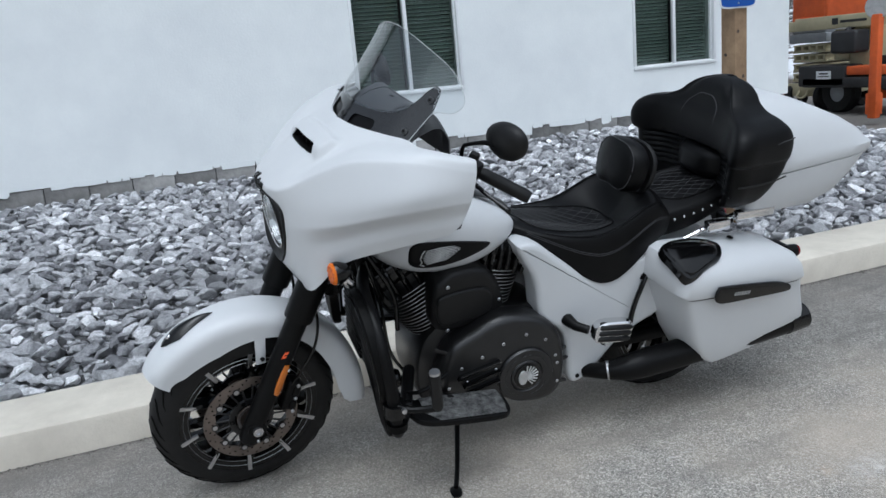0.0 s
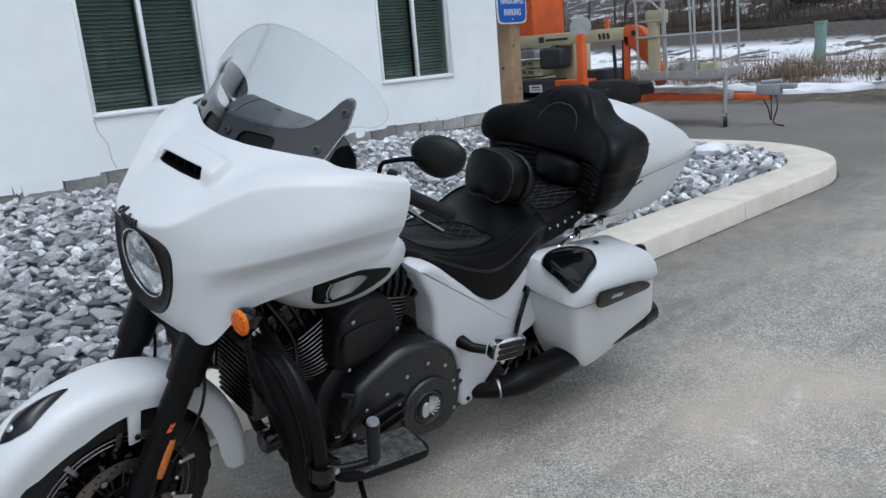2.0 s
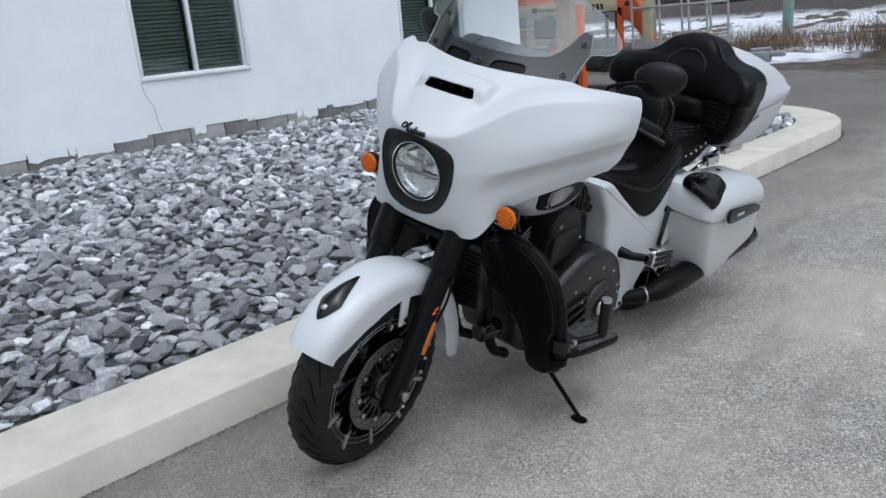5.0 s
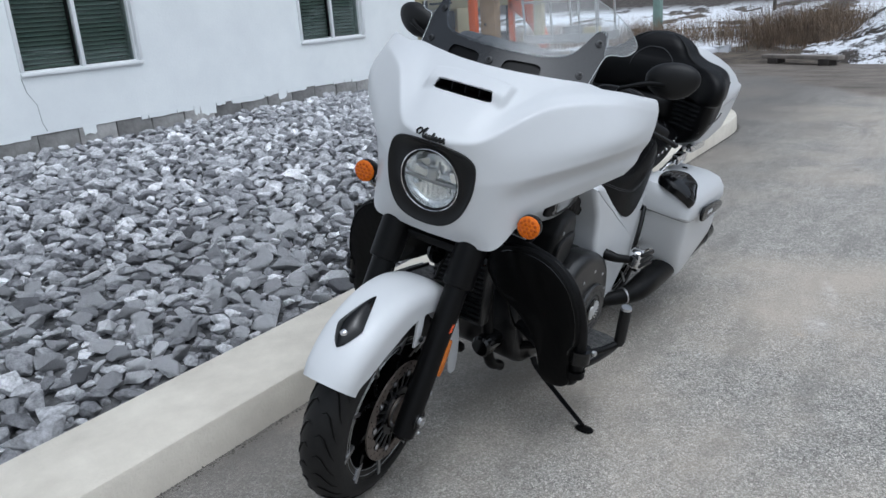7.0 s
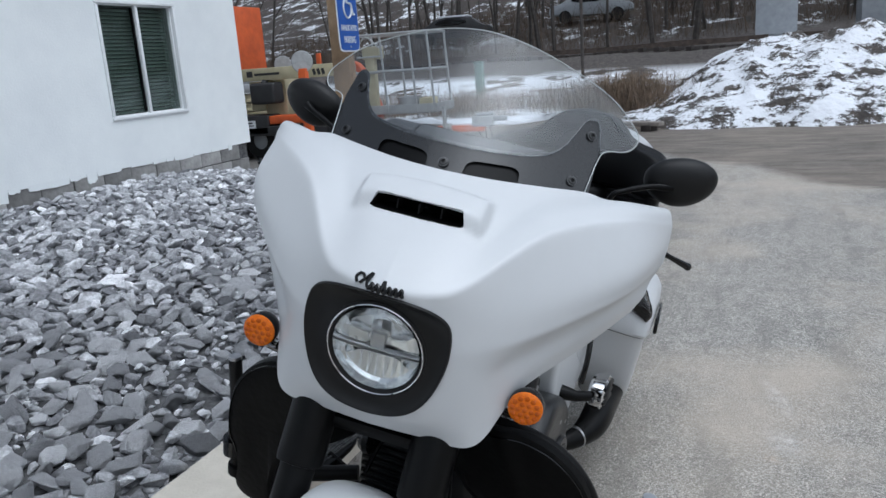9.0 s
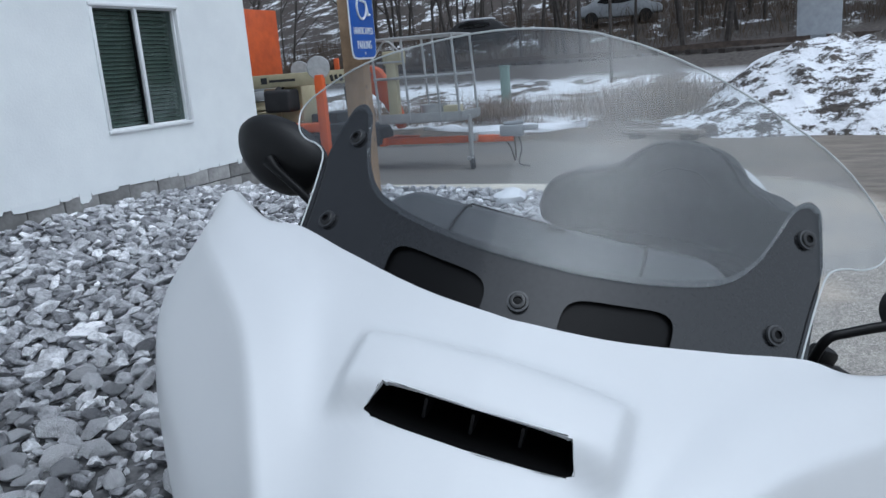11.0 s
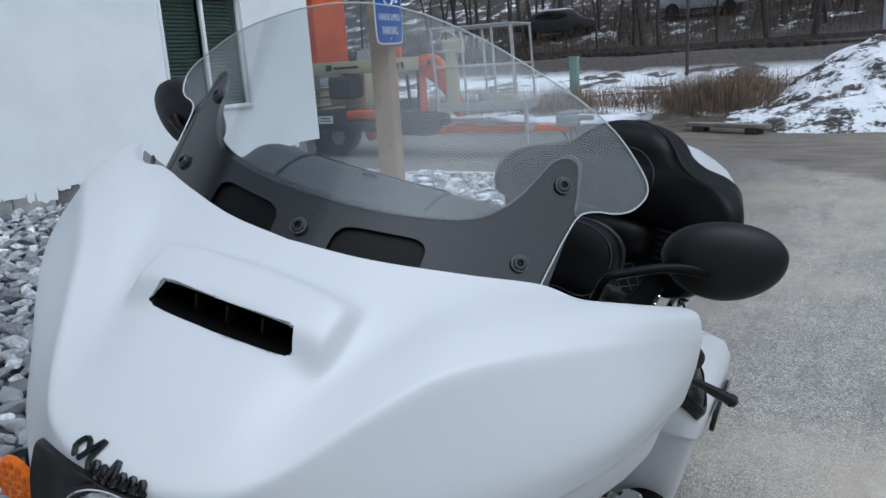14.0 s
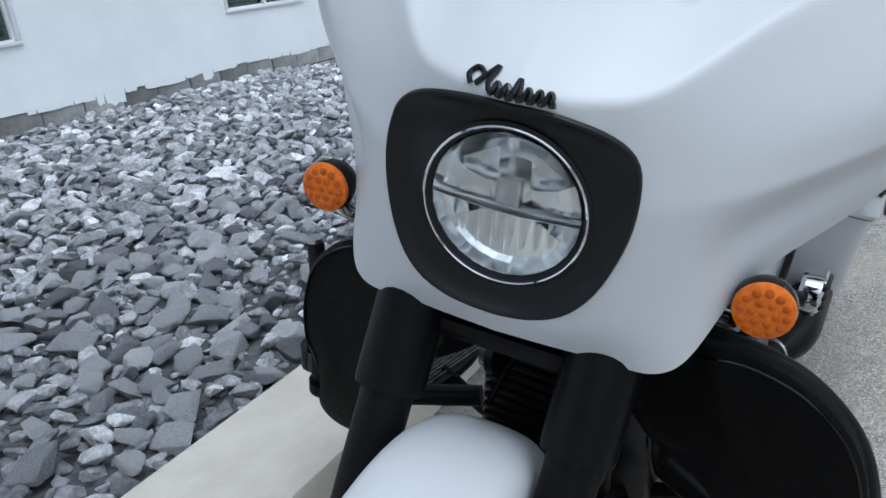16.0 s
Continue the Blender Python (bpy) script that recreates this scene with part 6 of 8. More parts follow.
body("trunk_trim", tube([(1.96, -0.215, 0.832), (2.1, -0.215, 0.834), (2.20, -0.19, 0.84), (2.22, -0.1, 0.843), (2.22, 0.1, 0.843), (2.20, 0.19, 0.84), (1.96, 0.215, 0.832)], 0.006, 8, smooth=40), CHROME, trunk, "chrome strip under the trunk")
BACK = smooth_line([  # height, half width at the rear and at the front, rear edge, front at the side, front in the middle
    (0.862, 0.200, 0.215, 1.915, 1.800, 1.850), (0.890, 0.255, 0.272, 1.930, 1.776, 1.850), (0.940, 0.285, 0.302, 1.955, 1.757, 1.850), (1.000, 0.297, 0.318, 1.990, 1.746, 1.850), (1.045, 0.300, 0.326, 2.005, 1.743, 1.850),
    (1.056, 0.302, 0.332, 2.010, 1.738, 1.838), (1.068, 0.306, 0.350, 2.012, 1.726, 1.815), (1.100, 0.308, 0.358, 2.015, 1.720, 1.805), (1.135, 0.307, 0.356, 2.012, 1.724, 1.803), (1.165, 0.300, 0.343, 2.000, 1.737, 1.806),
    (1.185, 0.284, 0.320, 1.985, 1.757, 1.812), (1.200, 0.254, 0.284, 1.975, 1.777, 1.820), (1.212, 0.206, 0.226, 1.968, 1.802, 1.828), (1.235, 0.164, 0.174, 1.965, 1.826, 1.838), (1.265, 0.138, 0.142, 1.965, 1.846, 1.848),
    (1.290, 0.105, 0.106, 1.960, 1.868, 1.866), (1.305, 0.062, 0.062, 1.950, 1.896, 1.890), (1.311, 0.015, 0.015, 1.935, 1.922, 1.915)], 90)
shell = []
for z, wr, wf, xr, xe, xc in BACK:
    half = [(xr, wr * 0.90), (xr - 0.010, wr), ((xr + xe) / 2, (wr + wf) / 2), (xe + 0.040, wf), (xe + 0.002, wf * 0.93), (xe + 0.012, wf * 0.80), (xe + (xc - xe) * 0.75, wf * 0.60), (xc, wf * 0.30)]
    shell.append([(x, y, z) for x, y in rounded(half + [(x, -y) for x, y in half[::-1]], 3)])
tback = body("trunk_backrest", skin(shell, True, True), VINYL, trunk, "black padded wrap-round passenger backrest", 60)


def back_x(y, z):
    w, xr, xe, xc = [float(np.interp(z, BACK[:, 0], BACK[:, i])) for i in (2, 3, 4, 5)]
    return float(np.interp(abs(y) / w, [0, 0.3, 0.6, 0.8, 0.93], [xc, xc, xe + (xc - xe) * 0.75, xe + 0.016, xe + 0.006]))


for sg in (-1, 1):
    body("arm_seam", tube([(2.008, sg * 0.298, 1.136), (1.97, sg * 0.313, 1.135), (1.91, sg * 0.323, 1.128), (1.86, sg * 0.330, 1.105)], 0.0022, 5, smooth=20), THREAD, trunk)
    body("shell_edge", tube([(1.995, sg * 0.297, 0.992), (1.93, sg * 0.308, 0.985), (1.84, sg * 0.318, 0.982), (1.765, sg * 0.322, 0.985)], 0.0030, 6, smooth=20), PLASTIC, trunk)
    for k in range(6):
        z = 0.935 + 0.021 * k
        body("pleat", tube([(back_x(y, z) + 0.004, sg * y, z + 0.004 * (y - 0.12) / 0.16) for y in np.linspace(0.115, 0.285, 9)], [0.006, 0.0125, 0.0125, 0.006], 10), VINYL, trunk)
body("lumbar_pad", skin([[(1.842 - 0.050 * (1 - k ** 4), 0.122 * k * math.copysign(abs(math.cos(a)) ** 0.6, math.cos(a)), 0.995 + 0.066 * k * math.copysign(abs(math.sin(a)) ** 0.6, math.sin(a))) for a in np.linspace(0, 6.2832, 40, endpoint=False)] for k in (1.0, 0.95, 0.85, 0.7, 0.5, 0.3, 0.02)], True, True), VINYL, trunk, "smooth black lumbar cushion")
body("backrest_seam", tube([(back_x(y, z) - 0.001, y, z) for y, z in smooth_line([(-0.10, 1.16), (-0.085, 1.21), (-0.04, 1.245), (0, 1.25), (0.04, 1.245), (0.085, 1.21), (0.10, 1.16)], 26)], 0.0022, 5), THREAD, trunk)
for sg in (-1, 1):
    body("trunk_dock", joined(tube([(1.66, sg * 0.19, 0.755), (1.78, sg * 0.20, 0.80), (1.98, sg * 0.20, 0.858)], 0.010, 10), box(0.17, 0.03, 0.035, (1.93, sg * 0.235, 0.838), 0.006), box(0.10, 0.035, 0.045, (1.78, sg * 0.22, 0.805), 0.008)), CHROME, trunk, "chrome trunk mount")

# saddlebags
for sg in (-1, 1):
    def bagplan(z, fi, fo, ro, ri, yi, yf, yr):
        return plan([(fi, sg * yi), (fo, sg * yf), (ro, sg * yr), (ri, sg * yi)], z)
    bag = body("saddlebag", skin([bagplan([0.262, 0.262, 0.322, 0.322], 1.73, 1.765, 2.11, 2.09, 0.185, 0.320, 0.295), bagplan([0.272, 0.272, 0.332, 0.332], 1.69, 1.73, 2.175, 2.14, 0.175, 0.340, 0.31), bagplan([0.312, 0.312, 0.364, 0.364], 1.635, 1.68, 2.185, 2.15, 0.17, 0.354, 0.327),
                                  bagplan([0.402, 0.402, 0.425, 0.425], 1.58, 1.63, 2.168, 2.14, 0.165, 0.366, 0.34), bagplan(0.52, 1.535, 1.59, 2.13, 2.11, 0.162, 0.378, 0.352), bagplan(0.625, 1.492, 1.553, 2.100, 2.08, 0.16, 0.388, 0.362)], True, True), WHITE, None, "matte white hard saddlebag")
    lid = body("bag_lid", skin([bagplan([0.648, 0.608, 0.586, 0.60], 1.480, 1.537, 2.108, 2.09, 0.155, 0.396, 0.37), bagplan([0.660, 0.620, 0.598, 0.612], 1.474, 1.530, 2.114, 2.095, 0.152, 0.402, 0.375),
                                bagplan([0.712, 0.676, 0.645, 0.66], 1.474, 1.530, 2.097, 2.075, 0.152, 0.400, 0.372), bagplan([0.744, 0.708, 0.688, 0.700], 1.476, 1.532, 2.065, 2.04, 0.155, 0.382, 0.354),
                                bagplan([0.764, 0.738, 0.718, 0.728], 1.488, 1.540, 2.01, 1.99, 0.165, 0.342, 0.320), bagplan([0.772, 0.760, 0.735, 0.745], 1.530, 1.575, 1.93, 1.91, 0.19, 0.285, 0.27)], True, True), WHITE, bag, "matte white saddlebag lid")
    # dark strip added under the lid to paint its overhang's shadow line
    body("lid_gap_shade", skin([bagplan([0.655, 0.615, 0.592, 0.602], 1.488, 1.550, 2.100, 2.084, 0.157, 0.3925, 0.3665), bagplan([0.640, 0.600, 0.578, 0.590], 1.490, 1.553, 2.099, 2.084, 0.157, 0.3905, 0.3645)], True), ENGINE, bag)
    LP = rounded([(1.492, 0.300), (1.508, 0.255), (1.560, 0.222), (1.660, 0.212), (1.735, 0.238), (1.752, 0.285), (1.712, 0.345), (1.640, 0.366), (1.580, 0.390), (1.530, 0.396), (1.508, 0.355)], 2)

    def lid_z(x, y):
        front_ = float(np.interp(y, [0.16, 0.19, 0.285, 0.34, 0.38, 0.398, 0.404], [0.766, 0.772, 0.763, 0.740, 0.708, 0.685, 0.665]))
        return front_ - 0.08 * (x - 1.58) - 3.0 * max(0.0, 1.53 - x) ** 2
    lpx, lpy = LP.mean(0)
    body("speaker_pad", skin([[(lpx + (x - lpx) * k, sg * (lpy + (y - lpy) * k + o * 0.6), lid_z(lpx + (x - lpx) * k, lpy + (y - lpy) * k) + o) for x, y in LP]
                              for k, o in ((1.03, -0.018), (1.02, 0.004), (0.98, 0.009), (0.93, 0.009), (0.91, 0.006), (0.88, 0.006), (0.84, 0.010), (0.6, 0.014), (0.3, 0.015), (0.02, 0.015))], True, True), GLOSS, bag, "black padded pocket on the bag lid")
    plate = body("side_plate", moved(prism(smooth_line([(-0.184, -0.006), (-0.177, 0.020), (-0.15, 0.031), (0.08, 0.026), (0.16, 0.012), (0.181, -0.004), (0.160, -0.020), (0.0, -0.031), (-0.13, -0.038), (-0.172, -0.030)], 44, True), sg * 0.014, 0.005, "Y", 0, 3),
                                     Matrix.Translation((1.836, sg * 0.391, 0.603)) @ Matrix.Rotation(radians(6.5), 4, "Y") @ Matrix.Rotation(sg * radians(-3.5), 4, "Z")), GLOSS, bag, "gloss black trim plate on the bag")
    body("plate_mark", moved(joined(*[tube([(-0.10 + 0.011 * k, sg * 0.0155, -0.008), (-0.094 + 0.011 * k, sg * 0.0155, 0.006)], 0.0018, 5) for k in range(7)]), Matrix.Translation((1.836, sg * 0.391, 0.603)) @ Matrix.Rotation(radians(6.5), 4, "Y") @ Matrix.Rotation(sg * radians(-3.5), 4, "Z")), SILVER, bag)
    body("lid_lock", moved(lathe([(0.012, 0), (0.012, 0.005), (0.008, 0.007), (0.003, 0.004)], 16, "Z"), Matrix.Translation((1.83, sg * 0.24, 0.752)) @ Matrix.Rotation(radians(12), 4, "Y")), BLACK, bag)
    lamp = body("rear_lamp", moved(lathe([(0.030, -0.03), (0.032, 0.0), (0.030, 0.025), (0.02, 0.035)], 24, "X"), Matrix.Translation((2.150, sg * 0.225, 0.634)) @ Matrix.Scale(0.86, 4)), BLACK, None, "small red rear lamp in a black cup")
    body("lamp_bracket", box(0.03, 0.10, 0.03, (2.145, sg * 0.175, 0.635), 0.006), BLACK, lamp)
    body("rear_lens", moved(lathe([(0.029, 0.025), (0.026, 0.037), (0.012, 0.045), (0.001, 0.046)], 24, "X"), Matrix.Translation((2.150, sg * 0.225, 0.634)) @ Matrix.Scale(0.86, 4)), RED_LENS, lamp, "red lens")


# ---- things in the gravel and on the lot ----
def noise3(x, y, z=0.0):
    return noise.noise(Vector((x, y, z)))


TIMBER = material("weathered_timber", (0.36, 0.25, 0.15), 0.8, second=(0.20, 0.13, 0.075), scale=6, bump=0.3, bump_scale=40)
SIGN_BLUE = material("sign_blue", (0.012, 0.09, 0.42), 0.4, spread=0.12, scale=8)
SIGN_WHITE = material("sign_white", (0.75, 0.78, 0.80), 0.45, spread=0.05, scale=20)
LIFT_ORANGE = material("lift_orange", (0.72, 0.13, 0.025), 0.5, second=(0.50, 0.085, 0.02), scale=3, bump=0.05)
LIFT_CREAM = material("lift_cream", (0.52, 0.47, 0.31), 0.55, second=(0.40, 0.36, 0.23), scale=4, bump=0.05)
GALV = material("dull_aluminium", (0.52, 0.53, 0.53), 0.45, 0.6, spread=0.25, scale=12)
GREYBOX = material("grey_machine_box", (0.34, 0.36, 0.38), 0.5, spread=0.2, scale=6)
BLACKP = material("black_machine_plastic", (0.03, 0.03, 0.032), 0.5, spread=0.4, scale=4)
RUST = material("rusty_rail", (0.10, 0.075, 0.06), 0.7, 0.3, spread=0.5, scale=4)
WEATHERED = material("weathered_timber", (0.30, 0.27, 0.24), 0.85, spread=0.45, scale=6)
TIE = material("rail_tie", (0.06, 0.05, 0.045), 0.9, spread=0.5, scale=5)
GREENP = material("green_utility_box", (0.20, 0.29, 0.255), 0.6, spread=0.2, scale=4)
BARK = material("bare_bark", (0.075, 0.065, 0.058), 0.9, second=(0.035, 0.03, 0.027), scale=5, bump=0.3, bump_scale=30)
STRAW = material("dry_reed", (0.33, 0.245, 0.17), 0.85, second=(0.085, 0.062, 0.046), scale=5)
BRUSH = material("dead_brush", (0.13, 0.095, 0.065), 0.9, second=(0.06, 0.045, 0.035), scale=0.8)

post = thing("sign_post", Matrix.Translation((3.86, 4.42, 0.0)) @ Matrix.Rotation(radians(8), 4, "Z"), "square weathered timber post holding a blue parking sign", "post")
part("timber", box(0.118, 0.118, 2.35, (0, 0, 0.05 + 1.175), 0.006), TIMBER, post)
knots = [(-0.060, 0.02, 1.30), (-0.060, -0.03, 1.02), (0.02, -0.060, 1.15), (-0.03, -0.060, 1.45)]
for x, y, z in knots:
    part("knot", moved(lathe([(0.012, 0), (0.008, 0.002)], 10, "Y" if y < -0.05 else "X"), Matrix.Translation((x, y, z))), RUST, post)
plate_at = Matrix.Translation((-0.045, -0.070, 0)) @ Matrix.Rotation(radians(-4), 4, "Z")
sgn = thing("parking_sign", Matrix.Translation((3.86, 4.42, 0.0)) @ Matrix.Rotation(radians(8), 4, "Z") @ plate_at, "blue handicapped parking sign with white symbol, on a timber post", "sign")
SW, SH, SZ = 0.325, 0.49, 1.60
part("plate", prism([(x, z) for x, z in plan([(-SW / 2, SZ), (SW / 2, SZ), (SW / 2, SZ + SH), (-SW / 2, SZ + SH)], 0)[:, :2]], 0.004, 0, "Y", -0.004), SIGN_WHITE, sgn)
part("blue_face", prism([(x, z) for x, z in plan([(-SW / 2 + 0.01, SZ + 0.01), (SW / 2 - 0.01, SZ + 0.01), (SW / 2 - 0.01, SZ + SH - 0.01), (-SW / 2 + 0.01, SZ + SH - 0.01)], 0)[:, :2]], 0.003, 0, "Y", -0.007), SIGN_BLUE, sgn)
for word, z in (("HANDICAPPED", SZ + 0.150), ("PARKING", SZ + 0.075)):
    part("lettering", moved(lettering(word, 0.058 if word == "PARKING" else 0.048, 0.0008), Matrix.Translation((0, -0.0085, z)) @ Matrix.Rotation(radians(90), 4, "X") @ Matrix.Diagonal((0.78, 1.1, 1, 1))), SIGN_WHITE, sgn)
ring = [(0.06 * math.cos(a) - 0.005, -0.0095, SZ + 0.275 + 0.06 * math.sin(a)) for a in np.linspace(2.3, 2.3 + 4.4, 26)]
part("wheelchair_symbol", joined(tube(ring, 0.0065, 6), tube([(-0.02, -0.0095, SZ + 0.40), (-0.012, -0.0095, SZ + 0.31), (0.05, -0.0095, SZ + 0.305), (0.075, -0.0095, SZ + 0.235), (0.095, -0.0095, SZ + 0.24)], 0.0085, 6),
                                 tube([(-0.015, -0.0095, SZ + 0.355), (0.04, -0.0095, SZ + 0.35)], 0.0075, 6), lathe([(0.018, -0.0085), (0.018, -0.0115)], 18, at=(-0.022, 0, SZ + 0.43))), SIGN_WHITE, sgn)
part("sign_bolt", lathe([(0.007, -0.007), (0.006, -0.011)], 10, at=(0.0, 0, SZ + 0.032)), STEEL, sgn)

clump = bmesh.new()
bmesh.ops.create_icosphere(clump, subdivisions=3, radius=1.0)
for v in clump.verts:
    v.co *= 1 + 0.25 * noise3(*(v.co * 1.7))
bmesh.ops.scale(clump, vec=(0.20, 0.15, 0.085), verts=clump.verts)
tagged(part("snow_clump", moved(clump, Matrix.Translation((7.05, 4.62, 0.225))), SNOW), "small leftover lump of snow on the gravel", "snow")


def rod(a, b, r, n=8):
    return tube([a, b], r, n)


def machine_wheel(x, y, r, w):
    return lathe([(r * 0.5, -w / 2), (r * 0.92, -w / 2), (r, -w * 0.3), (r, w * 0.3), (r * 0.92, w / 2), (r * 0.5, w / 2), (r * 0.5, -w / 2)], 28, "Y", (x, y, r), caps=False)


# tow-behind boom lift: drawbar towards the lot, boom folded over the frame, basket beside it
lift = thing("boom_lift", Matrix.Identity(4), "parked orange and cream tow-behind boom lift with an aluminium basket", "boom lift")
X0 = 10.8
part("drawbar", joined(box(0.10, 2.2, 0.10, (X0, 6.85, 0.42), 0.01), box(0.10, 1.9, 0.10, (X0 + 0.35, 8.4, 0.42), 0.01), box(0.6, 0.10, 0.12, (X0 + 0.15, 7.85, 0.42), 0.01)), LIFT_ORANGE, lift, "orange drawbar")
part("coupler", joined(box(0.12, 0.35, 0.16, (X0, 5.78, 0.52), 0.02), box(0.10, 0.22, 0.08, (X0, 5.5, 0.56), 0.02), rod((X0, 5.9, 0.62), (X0, 5.6, 0.64), 0.03)), GREYBOX, lift, "grey tow coupler")
jack = part("jockey_wheel_post", joined(rod((X0 - 0.25, 6.33, 0.15), (X0 - 0.25, 6.33, 0.80), 0.032, 12), box(0.12, 0.12, 0.12, (X0 - 0.16, 6.33, 0.46), 0.01)), GALV, lift, "galvanised jack post")
part("jockey_wheel", moved(machine_wheel(0, 0, 0.105, 0.06), Matrix.Translation((X0 - 0.24, 6.33, 0)) @ Matrix.Rotation(0.5, 4, "Z")), BLACKP, jack)
part("wheel_fork", box(0.10, 0.10, 0.05, (X0 - 0.27, 6.34, 0.165), 0.01), GALV, jack)
part("safety_chain", tube([(X0, 5.75, 0.45), (X0 - 0.05, 5.72, 0.2), (X0 + 0.02, 5.76, 0.08), (X0 + 0.05, 5.82, 0.25), (X0, 5.9, 0.42)], 0.012, 6, smooth=24), RUST, lift)
part("trailer_cable", tube([(X0, 5.7, 0.5), (X0 - 0.08, 5.62, 0.28), (X0 - 0.1, 5.66, 0.06), (X0 - 0.12, 5.5, 0.012)], 0.012, 6, smooth=20), BLACKP, lift)
part("chassis", box(1.3, 2.0, 0.16, (X0 + 0.35, 9.4, 0.52), 0.02), BLACKP, lift)
part("chassis_block", box(0.8, 0.5, 0.3, (X0 + 0.5, 9.0, 0.75), 0.03), BLACKP, lift)
part("chassis_arm", box(0.3, 0.9, 0.14, (X0 - 0.1, 9.3, 0.70), 0.02), LIFT_ORANGE, lift)
part("mudguard", prism(rounded([(7.85, 0.33), (7.82, 0.62), (7.98, 0.72), (8.85, 0.75), (9.0, 0.66), (9.0, 0.40), (8.7, 0.36)], 1), 0.45, 0.03, "X", X0 - 0.2), BLACKP, lift, "black plastic cover")
tyre = part("wheel", moved(lathe([(0.15, -0.11), (0.30, -0.11), (0.33, -0.07), (0.33, 0.07), (0.30, 0.11), (0.15, 0.11), (0.15, -0.11)], 28, "X", caps=False), Matrix.Translation((X0 + 0.1, 9.95, 0.33))), RUBBER, lift)
part("hub", lathe([(0.16, -0.09), (0.12, -0.05), (0.05, -0.06)], 20, "X", (X0 + 0.1, 9.95, 0.33)), GREYBOX, tyre)
part("battery_box", box(0.5, 0.95, 0.34, (X0 - 0.05, 10.02, 0.62), 0.03), BLACKP, lift, "black battery box with a white label")
part("box_label", box(0.004, 0.30, 0.13, (X0 - 0.303, 9.95, 0.64)), SIGN_WHITE, lift)
part("label_bar", joined(box(0.003, 0.18, 0.025, (X0 - 0.307, 9.95, 0.665)), box(0.003, 0.22, 0.015, (X0 - 0.307, 9.95, 0.62))), BLACKP, lift)
boom = part("boom", joined(box(0.17, 2.6, 0.21, (X0, 9.5, 1.47), 0.012), box(0.13, 1.2, 0.17, (X0 + 0.02, 10.6, 1.45), 0.01)), LIFT_CREAM, lift, "cream telescopic boom")
part("boom_mark", joined(*[moved(box(0.003, 0.055, 0.10, (0, 0, 0)), Matrix.Translation((X0 - 0.087, 8.50 + 0.085 * k, 1.455)) @ Matrix.Rotation(-0.25, 4, "X")) for k in range(3)]), BLACKP, boom)
part("boom_stripe", joined(box(0.003, 0.5, 0.04, (X0 - 0.087, 9.6, 1.47)), box(0.003, 0.12, 0.10, (X0 - 0.087, 9.95, 1.48))), BLACKP, boom)
elbow = prism(rounded([(8.22, 1.60), (8.22, 1.30), (8.02, 1.22), (7.72, 0.92), (7.62, 0.62), (7.50, 0.62), (7.55, 0.95), (7.80, 1.50), (7.98, 1.60)], 1), 0.16, 0.01, "X", X0 - 0.08)
part("elbow", elbow, LIFT_ORANGE, lift, "orange jib elbow")
part("elbow_pin", lathe([(0.045, -0.09), (0.045, -0.10), (0.02, -0.102)], 16, "X", (X0, 8.0, 1.47)), BLACKP, lift)
part("turret", joined(box(0.5, 0.45, 0.75, (X0 + 0.35, 9.6, 1.0), 0.03), box(0.25, 0.3, 0.5, (X0 + 0.2, 9.95, 1.1), 0.02)), LIFT_CREAM, lift)
part("motor_pod", joined(box(0.32, 0.5, 0.36, (X0 - 0.12, 9.62, 1.15), 0.05, 3), rod((X0 - 0.1, 9.7, 1.3), (X0 + 0.1, 9.6, 1.5), 0.05)), BLACKP, lift, "black motor pod")
part("cradle_post", joined(rod((X0 + 0.1, 8.32, 0.5), (X0 + 0.1, 8.30, 1.38), 0.05), rod((X0 + 0.2, 8.55, 0.5), (X0 + 0.2, 8.60, 1.3), 0.03)), BLACKP, lift)
part("red_post", box(0.06, 0.10, 0.95, (X0 - 0.05, 8.16, 0.95), 0.008), LIFT_ORANGE, lift)
part("red_post", box(0.05, 0.08, 0.3, (X0 + 0.2, 8.72, 1.60), 0.008), LIFT_ORANGE, lift)
for x, y in ((9.62, 8.22), (12.2, 10.2)):
    og = part("outrigger", joined(box(0.10, 0.13, 1.42, (x, y, 0.81), 0.01), box(0.14, 0.17, 0.3, (x + 0.02, y + 0.02, 0.30), 0.01)), LIFT_ORANGE, lift, "raised orange outrigger leg")
    part("outrigger_pad", moved(lathe([(0.155, -0.02), (0.165, 0.0), (0.155, 0.02), (0.05, 0.03)], 28, "X"), Matrix.Translation((x, y, 1.62)) @ Matrix.Rotation(radians(30), 4, "Z")), GALV, og, "round steel foot pad")
# basket
bk = part("basket_floor", joined(box(0.75, 1.35, 0.05, (X0 + 0.05, 7.1, 0.74), 0.01), box(0.78, 0.04, 0.11, (X0 + 0.05, 6.43, 0.80)), box(0.04, 1.35, 0.11, (X0 - 0.31, 7.1, 0.80))), GALV, lift, "aluminium work basket")
for x in (X0 - 0.32, X0 + 0.42):
    for y in (6.45, 6.75, 7.25, 7.75):
        part("basket_post", rod((x, y, 0.74), (x, y + 0.06, 1.95), 0.02), GALV, bk)
    for z in (1.38, 1.95):
        part("basket_rail", rod((x, 6.45 + 0.05 * (z - 0.74), z), (x, 7.8, z), 0.02), GALV, bk)
for y in (6.5, 7.8):
    for z in (1.38, 1.95):
        part("basket_rail", rod((X0 - 0.32, y, z), (X0 + 0.42, y, z), 0.02), GALV, bk)
